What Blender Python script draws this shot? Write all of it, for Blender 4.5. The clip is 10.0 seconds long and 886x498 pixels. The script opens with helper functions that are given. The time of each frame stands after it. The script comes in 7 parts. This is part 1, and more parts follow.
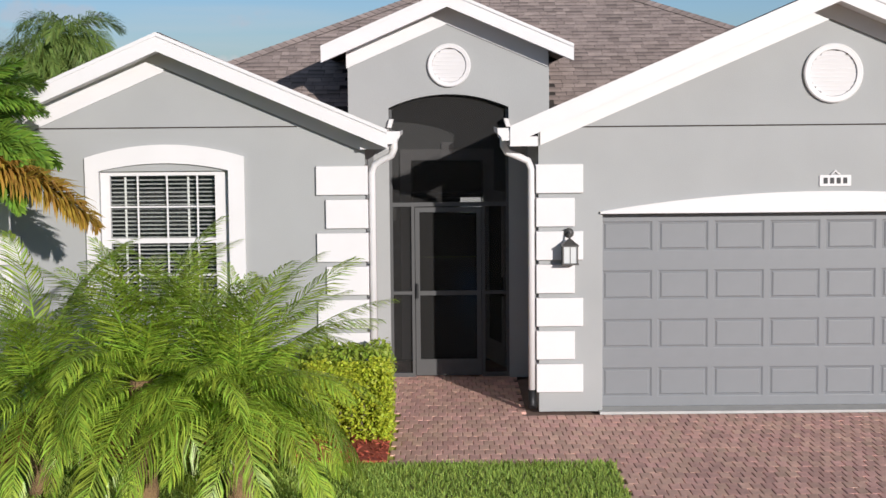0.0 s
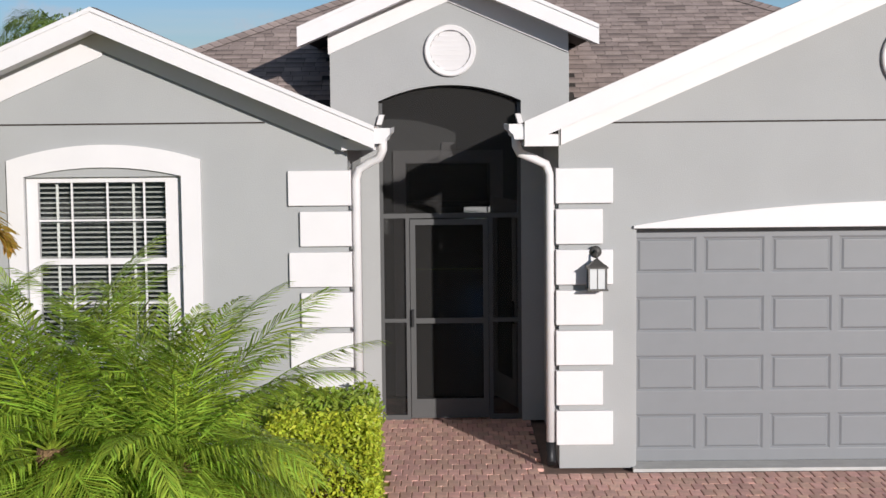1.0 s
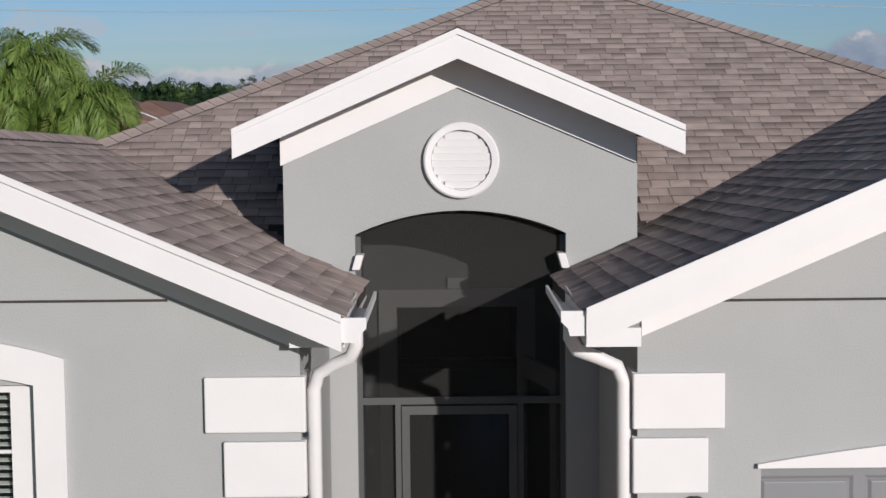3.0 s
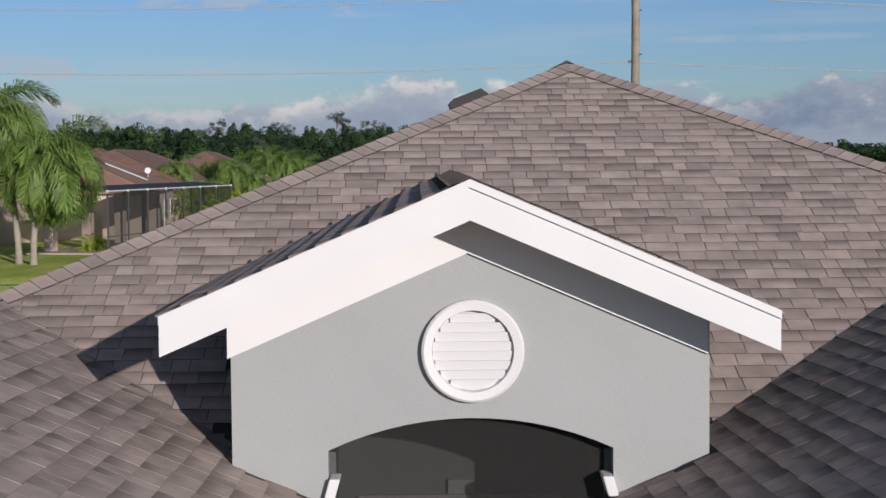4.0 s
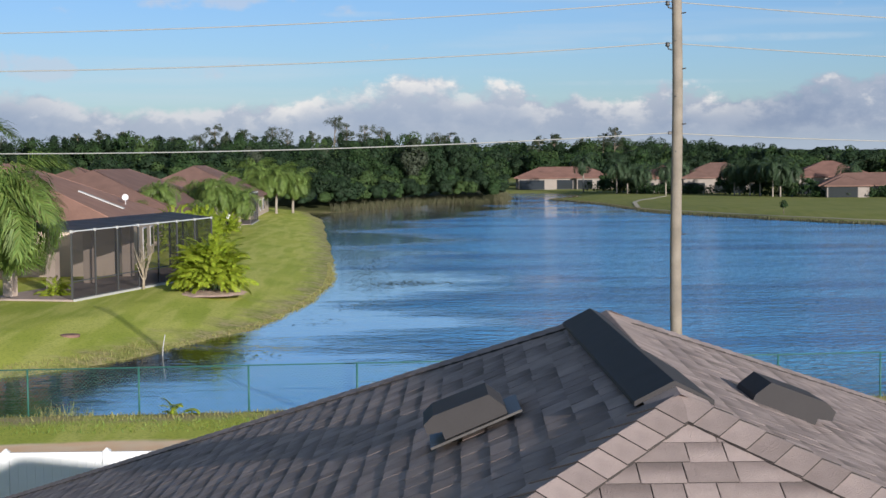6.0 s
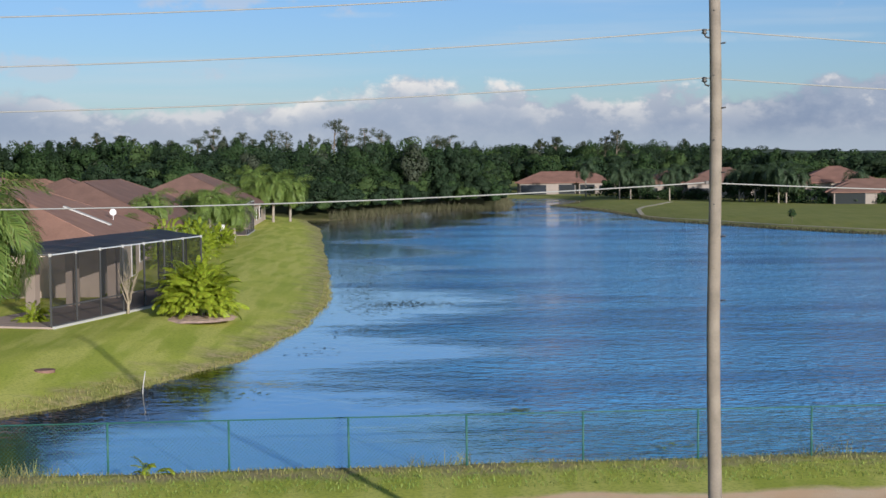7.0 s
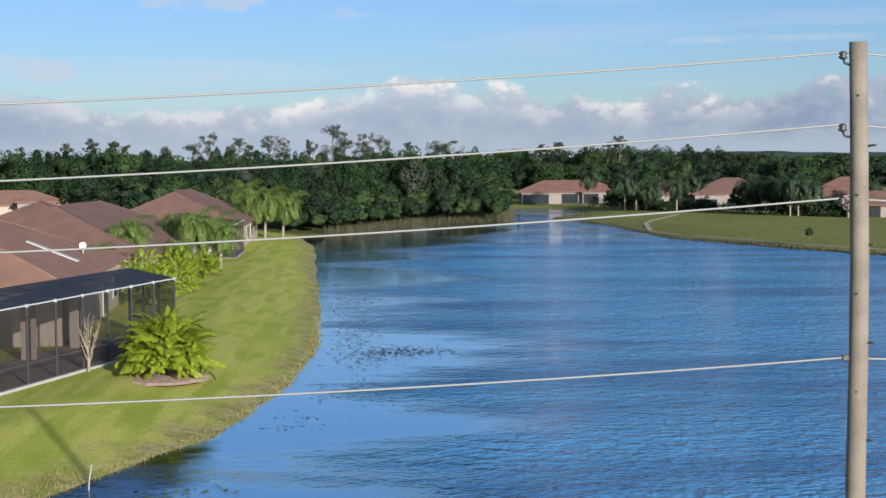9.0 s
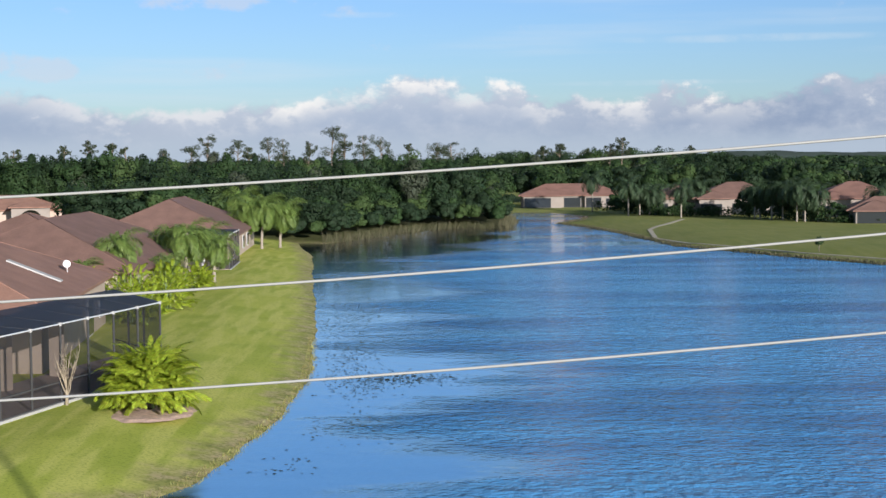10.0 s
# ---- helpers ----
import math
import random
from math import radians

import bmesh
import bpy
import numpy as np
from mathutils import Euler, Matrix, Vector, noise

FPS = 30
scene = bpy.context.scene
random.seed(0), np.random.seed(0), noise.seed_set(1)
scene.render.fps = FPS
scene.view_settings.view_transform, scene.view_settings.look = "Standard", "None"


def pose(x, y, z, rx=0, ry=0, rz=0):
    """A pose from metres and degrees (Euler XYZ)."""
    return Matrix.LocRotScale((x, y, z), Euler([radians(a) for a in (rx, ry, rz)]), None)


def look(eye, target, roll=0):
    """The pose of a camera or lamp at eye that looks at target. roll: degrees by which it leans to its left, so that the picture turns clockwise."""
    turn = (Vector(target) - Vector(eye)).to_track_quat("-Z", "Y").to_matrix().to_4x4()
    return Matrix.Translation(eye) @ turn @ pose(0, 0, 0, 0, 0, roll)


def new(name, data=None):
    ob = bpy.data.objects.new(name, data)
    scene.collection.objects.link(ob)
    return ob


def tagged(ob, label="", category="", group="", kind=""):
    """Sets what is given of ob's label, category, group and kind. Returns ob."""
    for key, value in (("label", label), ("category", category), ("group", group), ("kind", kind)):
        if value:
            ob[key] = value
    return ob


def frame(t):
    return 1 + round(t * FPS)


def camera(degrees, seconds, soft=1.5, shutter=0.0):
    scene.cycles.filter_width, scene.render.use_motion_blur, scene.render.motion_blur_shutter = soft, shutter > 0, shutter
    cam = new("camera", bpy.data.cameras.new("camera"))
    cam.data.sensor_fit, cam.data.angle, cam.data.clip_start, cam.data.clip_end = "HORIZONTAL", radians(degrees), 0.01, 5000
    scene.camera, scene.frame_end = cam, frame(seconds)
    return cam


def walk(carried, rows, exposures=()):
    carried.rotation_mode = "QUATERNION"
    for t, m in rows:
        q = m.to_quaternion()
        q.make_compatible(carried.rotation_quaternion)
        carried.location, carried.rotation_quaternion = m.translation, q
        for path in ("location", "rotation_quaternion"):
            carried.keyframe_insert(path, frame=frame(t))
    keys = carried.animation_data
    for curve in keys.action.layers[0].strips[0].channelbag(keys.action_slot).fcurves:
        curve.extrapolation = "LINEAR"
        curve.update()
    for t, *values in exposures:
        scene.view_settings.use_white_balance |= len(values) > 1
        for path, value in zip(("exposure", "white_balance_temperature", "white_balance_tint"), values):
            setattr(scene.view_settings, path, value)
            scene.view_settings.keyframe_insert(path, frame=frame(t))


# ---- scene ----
cam = camera(32.0, 10.0)
PATH = [
    (0, (0.129, -16.564, 3.315), (0.129, -14.572, 3.131), -0.52),
    (0.5, (0.170, -15.059, 3.258), (0.167, -13.067, 3.074), -0.53),
    (1, (0.169, -13.615, 3.214), (0.164, -11.624, 3.034), -0.57),
    (1.5, (0.154, -12.227, 3.231), (0.146, -10.235, 3.051), -0.55),
    (2, (0.152, -10.938, 3.326), (0.142, -8.946, 3.148), -0.64),
    (2.5, (0.146, -9.666, 3.656), (0.134, -7.674, 3.478), -0.63),
    (2.7, (0.159, -9.150, 3.864), (0.146, -7.158, 3.681), -0.64),
    (3.8, (-0.088, -6.299, 4.591), (-0.052, -4.302, 4.474), -0.41),
    (4, (-0.060, -5.612, 4.776), (-0.025, -3.616, 4.659), -0.48),
    (4.5, (0.008, -3.789, 5.268), (0.043, -1.793, 5.151), -0.62),
    (5, (0.077, -1.901, 5.756), (0.112, 0.096, 5.638), -0.54),
    (5.5, (0.170, 0.046, 6.184), (0.205, 2.042, 6.066), -0.52),
    (7, (0.342, 6.227, 7.470), (0.376, 8.223, 7.353), -0.53),
    (7.5, (0.389, 8.417, 7.896), (0.423, 10.413, 7.779), -0.54),
    (8, (0.445, 10.652, 8.326), (0.479, 12.648, 8.209), -0.53),
    (8.5, (0.498, 12.860, 8.749), (0.532, 14.856, 8.632), -0.52),
    (9, (0.528, 15.026, 9.181), (0.562, 17.022, 9.065), -0.52),
    (9.5, (0.570, 17.166, 9.621), (0.604, 19.162, 9.505), -0.52),
    (10, (0.617, 19.298, 10.060), (0.650, 21.294, 9.943), -0.53),
]
walk(cam, [(t, look(eye, target, roll)) for t, eye, target, roll in PATH],
     exposures=((0, 0.18), (1.5, 0.14), (2.5, 0.05), (3.8, -0.02), (4.0, 0.02), (4.5, 0.26), (5.0, 0.30), (5.5, 0.44), (7.0, 0.37), (7.5, 0.31), (8.0, 0.29), (8.5, 0.40), (9.0, 0.50), (10, 0.60)))


# ---- world and light ----
SUN_AZ, SUN_EL = radians(155.5), radians(12.4)
world = bpy.data.worlds.new("sky")
scene.world = world
world.use_nodes = True
wn, wl = world.node_tree.nodes, world.node_tree.links
bg = wn["Background"]
sky = wn.new("ShaderNodeTexSky")
sky.sky_type = "NISHITA"
sky.sun_disc = False
sky.sun_elevation, sky.sun_rotation = SUN_EL, SUN_AZ
sky.air_density, sky.dust_density, sky.ozone_density = 1.0, 0.3, 2.0


def wmath(op, a, b=None, c=None):
    n = wn.new("ShaderNodeMath")
    n.operation = op
    for k, v in enumerate((a, b, c)):
        if v is None:
            continue
        if isinstance(v, (int, float)):
            n.inputs[k].default_value = v
        else:
            wl.new(v, n.inputs[k])
    return n.outputs[0]


def wsmooth(value, lo, hi):
    n = wn.new("ShaderNodeMapRange")
    n.interpolation_type = "SMOOTHSTEP"
    n.inputs["From Min"].default_value, n.inputs["From Max"].default_value = lo, hi
    wl.new(value, n.inputs["Value"])
    return n.outputs["Result"]


def wmix(f, a, b):
    n = wn.new("ShaderNodeMix")
    n.data_type = "RGBA"
    for v, k in ((f, "Factor"), (a, "A"), (b, "B")):
        if isinstance(v, tuple):
            n.inputs[k].default_value = (*v, 1)
        elif isinstance(v, (int, float)):
            n.inputs[k].default_value = v
        else:
            wl.new(v, n.inputs[k])
    return n.outputs["Result"]


def wnoise(scale, detail, rough, stretch, move=(0, 0, 0)):
    mp = wn.new("ShaderNodeMapping")
    mp.inputs["Scale"].default_value, mp.inputs["Location"].default_value = stretch, move
    wl.new(coord, mp.inputs["Vector"])
    n = wn.new("ShaderNodeTexNoise")
    n.inputs["Scale"].default_value, n.inputs["Detail"].default_value, n.inputs["Roughness"].default_value = scale, detail, rough
    wl.new(mp.outputs[0], n.inputs["Vector"])
    return n.outputs["Fac"]


def along(stops):
    """A figure that changes with the bearing: rows of side (-0.35 to 0.35) and value (0 to 1)."""
    r = wn.new("ShaderNodeValToRGB")
    r.color_ramp.interpolation = "EASE"
    while len(r.color_ramp.elements) < len(stops):
        r.color_ramp.elements.new(0.5)
    for e, (x, v) in zip(r.color_ramp.elements, stops):
        e.position, e.color = (x + 0.35) / 0.7, (v, v, v, 1)
    wl.new(wmath("DIVIDE", wmath("ADD", side, 0.35), 0.7), r.inputs[0])
    return r.outputs[0]


coord = wn.new("ShaderNodeTexCoord").outputs["Generated"]
split = wn.new("ShaderNodeSeparateXYZ")
wl.new(coord, split.inputs[0])
height, side = split.outputs["Z"], split.outputs["X"]
billow = wnoise(26.0, 10.0, 0.60, (1.0, 1.0, 1.5), (0.71, 0.1, 0.0))
billow_low = wnoise(26.0, 6.0, 0.55, (1.0, 1.0, 1.5), (0.71 + 0.004, 0.1, 0.014))
lumps = wnoise(9.0, 4.0, 0.5, (1.0, 1.0, 1.6), (0.2, 0.4, 0.3))
# height of the cumulus tops round the horizon, in tenths
tops = wmath("MULTIPLY", along(((-0.30, 0.44), (-0.255, 0.52), (-0.205, 0.34), (-0.14, 0.31), (-0.082, 0.40), (-0.050, 0.50), (-0.012, 0.53), (0.050, 0.50), (0.085, 0.40), (0.135, 0.36), (0.165, 0.46), (0.190, 0.43), (0.215, 0.40), (0.26, 0.47), (0.32, 0.49))), 0.1)
ragged = wmath("ADD", tops, wmath("ADD", wmath("MULTIPLY", wmath("SUBTRACT", billow, 0.5), 0.040), wmath("MULTIPLY", wmath("SUBTRACT", lumps, 0.5), 0.016)))
under = wmath("SUBTRACT", ragged, height)
cover = wmath("MULTIPLY", wsmooth(under, -0.001, 0.007), wsmooth(wmath("ADD", wmath("MULTIPLY", billow, 0.9), wmath("MULTIPLY", wsmooth(height, 0.045, 0.010), 0.4)), 0.30, 0.52))


def puff(x, z, wide, tall, size):
    """A small cloud of its own."""
    a = wmath("DIVIDE", wmath("SUBTRACT", side, x), wide)
    b = wmath("DIVIDE", wmath("SUBTRACT", height, z), tall)
    d = wmath("ADD", wmath("MULTIPLY", a, a), wmath("MULTIPLY", b, b))
    return wmath("MULTIPLY", wsmooth(d, 1.4, 0.0), size)


small = wmath("ADD", wmath("ADD", puff(-0.240, 0.058, 0.034, 0.012, 0.30), puff(-0.137, 0.055, 0.018, 0.006, 0.24)), wmath("ADD", puff(-0.125, 0.102, 0.06, 0.010, 0.26), puff(0.08, 0.036, 0.05, 0.006, 0.10)))
shreds = wmath("MULTIPLY", wsmooth(wmath("ADD", small, billow), 0.62, 0.78), 0.55)
wisps = wnoise(3.2, 7.0, 0.5, (1.0, 1.0, 16.0))
wisp = wmath("MULTIPLY", wsmooth(wisps, 0.50, 0.75), 0.35)
streaks = wmath("MULTIPLY", wmath("ADD", puff(0.21, 0.074, 0.09, 0.0028, 0.34), wmath("ADD", puff(0.15, 0.047, 0.07, 0.002, 0.22), puff(-0.03, 0.092, 0.03, 0.002, 0.2))), wsmooth(billow, 0.32, 0.6))
wisp = wmath("ADD", wisp, streaks)
# sunlit heads, grey bodies and the pale haze that all of them stand in
relief = wsmooth(wmath("SUBTRACT", billow, billow_low), -0.06, 0.09)
head = wmath("MULTIPLY", wsmooth(under, 0.026, 0.004), along(((-0.30, 0.25), (-0.25, 0.45), (-0.20, 0.5), (-0.13, 0.55), (-0.07, 0.9), (-0.02, 1.0), (0.055, 0.95), (0.095, 0.5), (0.145, 0.8), (0.185, 0.95), (0.205, 0.45), (0.24, 0.12), (0.32, 0.12))))
lit = wmath("MULTIPLY", head, wmath("ADD", wmath("MULTIPLY", relief, 0.75), 0.25))
sparks = wmath("MULTIPLY", wmath("MULTIPLY", wsmooth(billow, 0.56, 0.72), wsmooth(lumps, 0.45, 0.62)), wsmooth(height, 0.012, 0.028))
lit = wmath("MAXIMUM", lit, wmath("MULTIPLY", sparks, 0.75))
body = wmix(along(((-0.30, 0.35), (-0.2, 0.25), (-0.05, 0.0), (0.06, 0.15), (0.13, 0.5), (0.24, 1.0), (0.30, 0.8))), (3.05, 3.65, 4.85), (2.1, 2.7, 4.0))
body = wmix(wmath("MULTIPLY", wsmooth(billow, 0.40, 0.66), 0.5), body, (4.5, 4.85, 5.7))
body = wmix(wsmooth(height, 0.022, 0.004), body, (3.5, 4.15, 5.15))
tone = wmix(lit, body, (7.9, 7.6, 7.35))
tint = wn.new("ShaderNodeMix")
tint.data_type, tint.blend_type = "RGBA", "MULTIPLY"
tint.inputs["Factor"].default_value = 1.0
tint.inputs["B"].default_value = (0.56, 0.74, 1.18, 1)
# added above the view: a paler zenith that takes the blue out of shade
zenith_tint = wn.new("ShaderNodeMix")
zenith_tint.data_type, zenith_tint.blend_type = "RGBA", "MULTIPLY"
zenith_tint.inputs["B"].default_value = (2.7, 1.22, 0.55, 1)
wl.new(wsmooth(height, 0.22, 0.38), zenith_tint.inputs["Factor"])
clear_blue = wn.new("ShaderNodeMix")
clear_blue.data_type, clear_blue.blend_type = "RGBA", "MULTIPLY"
clear_blue.inputs["B"].default_value = (0.72, 0.98, 1.16, 1)
wl.new(wsmooth(height, 0.09, 0.22), clear_blue.inputs["Factor"])
wl.new(sky.outputs[0], clear_blue.inputs["A"])
wl.new(clear_blue.outputs["Result"], zenith_tint.inputs["A"])
wl.new(zenith_tint.outputs["Result"], tint.inputs["A"])
veil = wmix(wisp, tint.outputs["Result"], (5.2, 5.9, 6.6))
veil = wmix(shreds, veil, (4.9, 5.3, 6.2))
wl.new(wmix(wmath("MULTIPLY", cover, 0.93), veil, tone), bg.inputs["Color"])
bg.inputs["Strength"].default_value = 0.086

sun = new("sun", bpy.data.lights.new("sun", "SUN"))
sun.data.energy, sun.data.angle, sun.data.color = 4.0, radians(0.6), (1.0, 0.945, 0.905)
sun.matrix_world = look((30, -30, 20), (30 - math.sin(SUN_AZ) * math.cos(SUN_EL), -30 - math.cos(SUN_AZ) * math.cos(SUN_EL), 20 - math.sin(SUN_EL)))


# ---- materials ----
def material(name, color, rough=0.8, metal=0.0, vary=0.12, scale=6.0, fine=60.0, bump=0.15, depth=0.004, spec=0.4, coords="Object"):
    """A surface of one colour with stains at one scale, grain at another, and relief."""
    m = bpy.data.materials.new(name)
    m.use_nodes = True
    n, l = m.node_tree.nodes, m.node_tree.links
    b = n["Principled BSDF"]
    b.inputs["Roughness"].default_value, b.inputs["Metallic"].default_value = rough, metal
    b.inputs["Specular IOR Level"].default_value = spec
    tc = n.new("ShaderNodeTexCoord")
    big, small = n.new("ShaderNodeTexNoise"), n.new("ShaderNodeTexNoise")
    big.inputs["Scale"].default_value, small.inputs["Scale"].default_value = scale, fine
    big.inputs["Detail"].default_value, small.inputs["Detail"].default_value = 5, 3
    for t in (big, small):
        l.new(tc.outputs[coords], t.inputs["Vector"])
    add = n.new("ShaderNodeMath")
    add.operation = "MULTIPLY_ADD"
    add.inputs[1].default_value = 0.4
    l.new(small.outputs["Fac"], add.inputs[0])
    l.new(big.outputs["Fac"], add.inputs[2])
    mr = n.new("ShaderNodeMapRange")
    mr.inputs["From Min"].default_value, mr.inputs["From Max"].default_value = 0.4, 1.0
    mr.inputs["To Min"].default_value, mr.inputs["To Max"].default_value = 1 - vary, 1 + vary
    l.new(add.outputs[0], mr.inputs["Value"])
    mul = n.new("ShaderNodeVectorMath")
    mul.operation = "SCALE"
    mul.inputs[0].default_value = color
    l.new(mr.outputs[0], mul.inputs["Scale"])
    l.new(mul.outputs[0], b.inputs["Base Color"])
    if bump:
        bp = n.new("ShaderNodeBump")
        bp.inputs["Strength"].default_value, bp.inputs["Distance"].default_value = bump, depth
        l.new(small.outputs["Fac"], bp.inputs["Height"])
        l.new(bp.outputs[0], b.inputs["Normal"])
    return m


def by_piece(m, amount=0.25, warm=0.0, island=False):
    """Lets each piece differ a little in brightness."""
    n, l = m.node_tree.nodes, m.node_tree.links
    b = n["Principled BSDF"]
    src = b.inputs["Base Color"].links[0].from_socket
    info = n.new("ShaderNodeNewGeometry").outputs["Random Per Island"] if island else n.new("ShaderNodeObjectInfo").outputs["Random"]
    mr = n.new("ShaderNodeMapRange")
    mr.inputs["To Min"].default_value, mr.inputs["To Max"].default_value = 1 - amount, 1 + amount
    l.new(info, mr.inputs["Value"])
    sc = n.new("ShaderNodeVectorMath")
    sc.operation = "SCALE"
    l.new(src, sc.inputs[0])
    l.new(mr.outputs[0], sc.inputs["Scale"])
    l.new(sc.outputs[0], b.inputs["Base Color"])
    if warm:
        hs = n.new("ShaderNodeHueSaturation")
        w = n.new("ShaderNodeMapRange")
        w.inputs["To Min"].default_value, w.inputs["To Max"].default_value = 0.5 - warm, 0.5 + warm
        wob = n.new("ShaderNodeMath")
        wob.operation = "FRACT"
        x7 = n.new("ShaderNodeMath")
        x7.operation = "MULTIPLY"
        x7.inputs[1].default_value = 7.31
        l.new(info, x7.inputs[0])
        l.new(x7.outputs[0], wob.inputs[0])
        l.new(wob.outputs[0], w.inputs["Value"])
        l.new(w.outputs[0], hs.inputs["Hue"])
        l.new(sc.outputs[0], hs.inputs["Color"])
        l.new(hs.outputs[0], b.inputs["Base Color"])
    return m


def glossy_leaf(m, through_light=0.25):
    b = m.node_tree.nodes["Principled BSDF"]
    b.inputs["Transmission Weight"].default_value = 0.0
    b.inputs["Subsurface Weight"].default_value = 0.0
    n, l = m.node_tree.nodes, m.node_tree.links
    tr = n.new("ShaderNodeBsdfTranslucent")
    l.new(b.inputs["Base Color"].links[0].from_socket, tr.inputs["Color"])
    mx = n.new("ShaderNodeMixShader")
    mx.inputs[0].default_value = through_light
    l.new(b.outputs[0], mx.inputs[1])
    l.new(tr.outputs[0], mx.inputs[2])
    l.new(mx.outputs[0], n["Material Output"].inputs["Surface"])
    return m


def clear(name, color, cover, rough=0.1, spec=0.5):
    """A thin sheet, partly see-through: insect screen, or a window pane."""
    m = bpy.data.materials.new(name)
    m.use_nodes = True
    n, l = m.node_tree.nodes, m.node_tree.links
    b = n["Principled BSDF"]
    b.inputs["Base Color"].default_value = (*color, 1)
    b.inputs["Roughness"].default_value = rough
    b.inputs["Specular IOR Level"].default_value = spec
    t = n.new("ShaderNodeBsdfTransparent")
    mx = n.new("ShaderNodeMixShader")
    mx.inputs[0].default_value = cover
    l.new(t.outputs[0], mx.inputs[1])
    l.new(b.outputs[0], mx.inputs[2])
    l.new(mx.outputs[0], n["Material Output"].inputs["Surface"])
    return m


M_WALL = material("grey_stucco", (0.352, 0.356, 0.354), 0.9, vary=0.06, scale=1.2, fine=90, bump=0.35, depth=0.006)
M_TRIM = material("white_paint", (0.68, 0.66, 0.66), 0.55, vary=0.03, scale=3, fine=120, bump=0.1)
M_GARAGE = material("grey_door_paint", (0.200, 0.207, 0.217), 0.42, vary=0.04, scale=4, fine=200, bump=0.08)
M_SHINGLE = by_piece(material("brown_shingle", (0.365, 0.289, 0.262), 0.95, vary=0.20, scale=7, fine=160, bump=1.0, depth=0.006), 0.19, island=True)
M_SHINGLE_PART = by_piece(material("brown_shingle_piece", (0.365, 0.289, 0.262), 0.95, vary=0.20, scale=7, fine=160, bump=1.0, depth=0.006), 0.19)


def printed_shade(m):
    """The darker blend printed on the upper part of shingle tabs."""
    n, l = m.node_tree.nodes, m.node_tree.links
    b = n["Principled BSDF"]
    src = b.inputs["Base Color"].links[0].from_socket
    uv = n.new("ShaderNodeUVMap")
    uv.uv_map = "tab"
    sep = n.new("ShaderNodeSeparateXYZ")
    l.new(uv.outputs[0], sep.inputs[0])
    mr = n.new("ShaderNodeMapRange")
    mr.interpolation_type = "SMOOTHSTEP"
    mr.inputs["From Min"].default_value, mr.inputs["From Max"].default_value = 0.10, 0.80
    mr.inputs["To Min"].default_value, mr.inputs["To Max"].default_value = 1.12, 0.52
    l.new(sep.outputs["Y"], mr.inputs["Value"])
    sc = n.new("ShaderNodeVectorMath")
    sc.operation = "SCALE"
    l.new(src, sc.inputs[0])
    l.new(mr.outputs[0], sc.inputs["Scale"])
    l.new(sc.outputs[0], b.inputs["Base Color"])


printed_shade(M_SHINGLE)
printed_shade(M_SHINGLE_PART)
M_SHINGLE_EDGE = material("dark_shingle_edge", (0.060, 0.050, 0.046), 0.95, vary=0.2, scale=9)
M_DECK = material("roof_underlay", (0.05, 0.042, 0.038), 0.95)
M_BLACK = material("black_metal", (0.025, 0.025, 0.027), 0.45, metal=0.3, vary=0.05)
M_PEWTER = material("weathered_pewter", (0.10, 0.095, 0.09), 0.5, metal=0.6, vary=0.15, scale=20)
M_BRONZE = material("dark_screen_frame", (0.075, 0.075, 0.075), 0.5, vary=0.05)
M_SCREEN = clear("insect_screen", (0.034, 0.033, 0.032), 0.48, 0.9, 0.1)
M_CAGE = clear("lanai_screen", (0.03, 0.03, 0.032), 0.50, 0.9, 0.1)
M_CAGE_ROOF = clear("lanai_roof_screen", (0.035, 0.04, 0.055), 0.95, 0.7, 0.2)
M_GLASS = clear("window_glass", (0.02, 0.03, 0.032), 0.16, 0.03, 0.8)
M_FROST = material("frosted_glass", (0.58, 0.59, 0.59), 0.35, vary=0.05)
M_BLIND = material("white_blind", (0.78, 0.80, 0.76), 0.5, vary=0.04)
M_DARK = material("unlit_room_shade", (0.03, 0.03, 0.03), 0.9, vary=0.1)
M_DOOR = material("dark_hall_and_door", (0.03, 0.028, 0.027), 0.35, vary=0.1)
M_PAVER = by_piece(material("red_paver", (0.70, 0.425, 0.35), 0.9, vary=0.20, scale=9, fine=140, bump=0.5, depth=0.004), 0.17, 0.012)
M_PAVER_ALL = by_piece(material("red_paver_field", (0.70, 0.425, 0.35), 0.9, vary=0.20, scale=9, fine=140, bump=0.5, depth=0.004), 0.17, 0.012, island=True)
M_SAND = material("joint_sand", (0.22, 0.15, 0.12), 0.95, vary=0.2)
M_CONCRETE = material("pale_concrete", (0.5, 0.49, 0.47), 0.9, vary=0.12)
M_MULCH = by_piece(material("red_mulch", (0.44, 0.10, 0.06), 0.95, vary=0.3, scale=20), 0.35, island=True)
M_WOODPOLE = material("weathered_pole_wood", (0.26, 0.222, 0.18), 0.9, vary=0.3, scale=3.0, fine=40, bump=0.5, depth=0.01)
M_WIRE = material("aluminium_wire", (0.37, 0.37, 0.355), 0.6, metal=0.0, vary=0.02, bump=0)
M_WIRE_DARK = material("weathered_wire", (0.37, 0.37, 0.355), 0.7, vary=0.02, bump=0)
M_FENCE = material("green_fence_coating", (0.03, 0.13, 0.10), 0.5, vary=0.08)
M_VINYL = material("white_vinyl", (0.8, 0.8, 0.8), 0.45, vary=0.03)


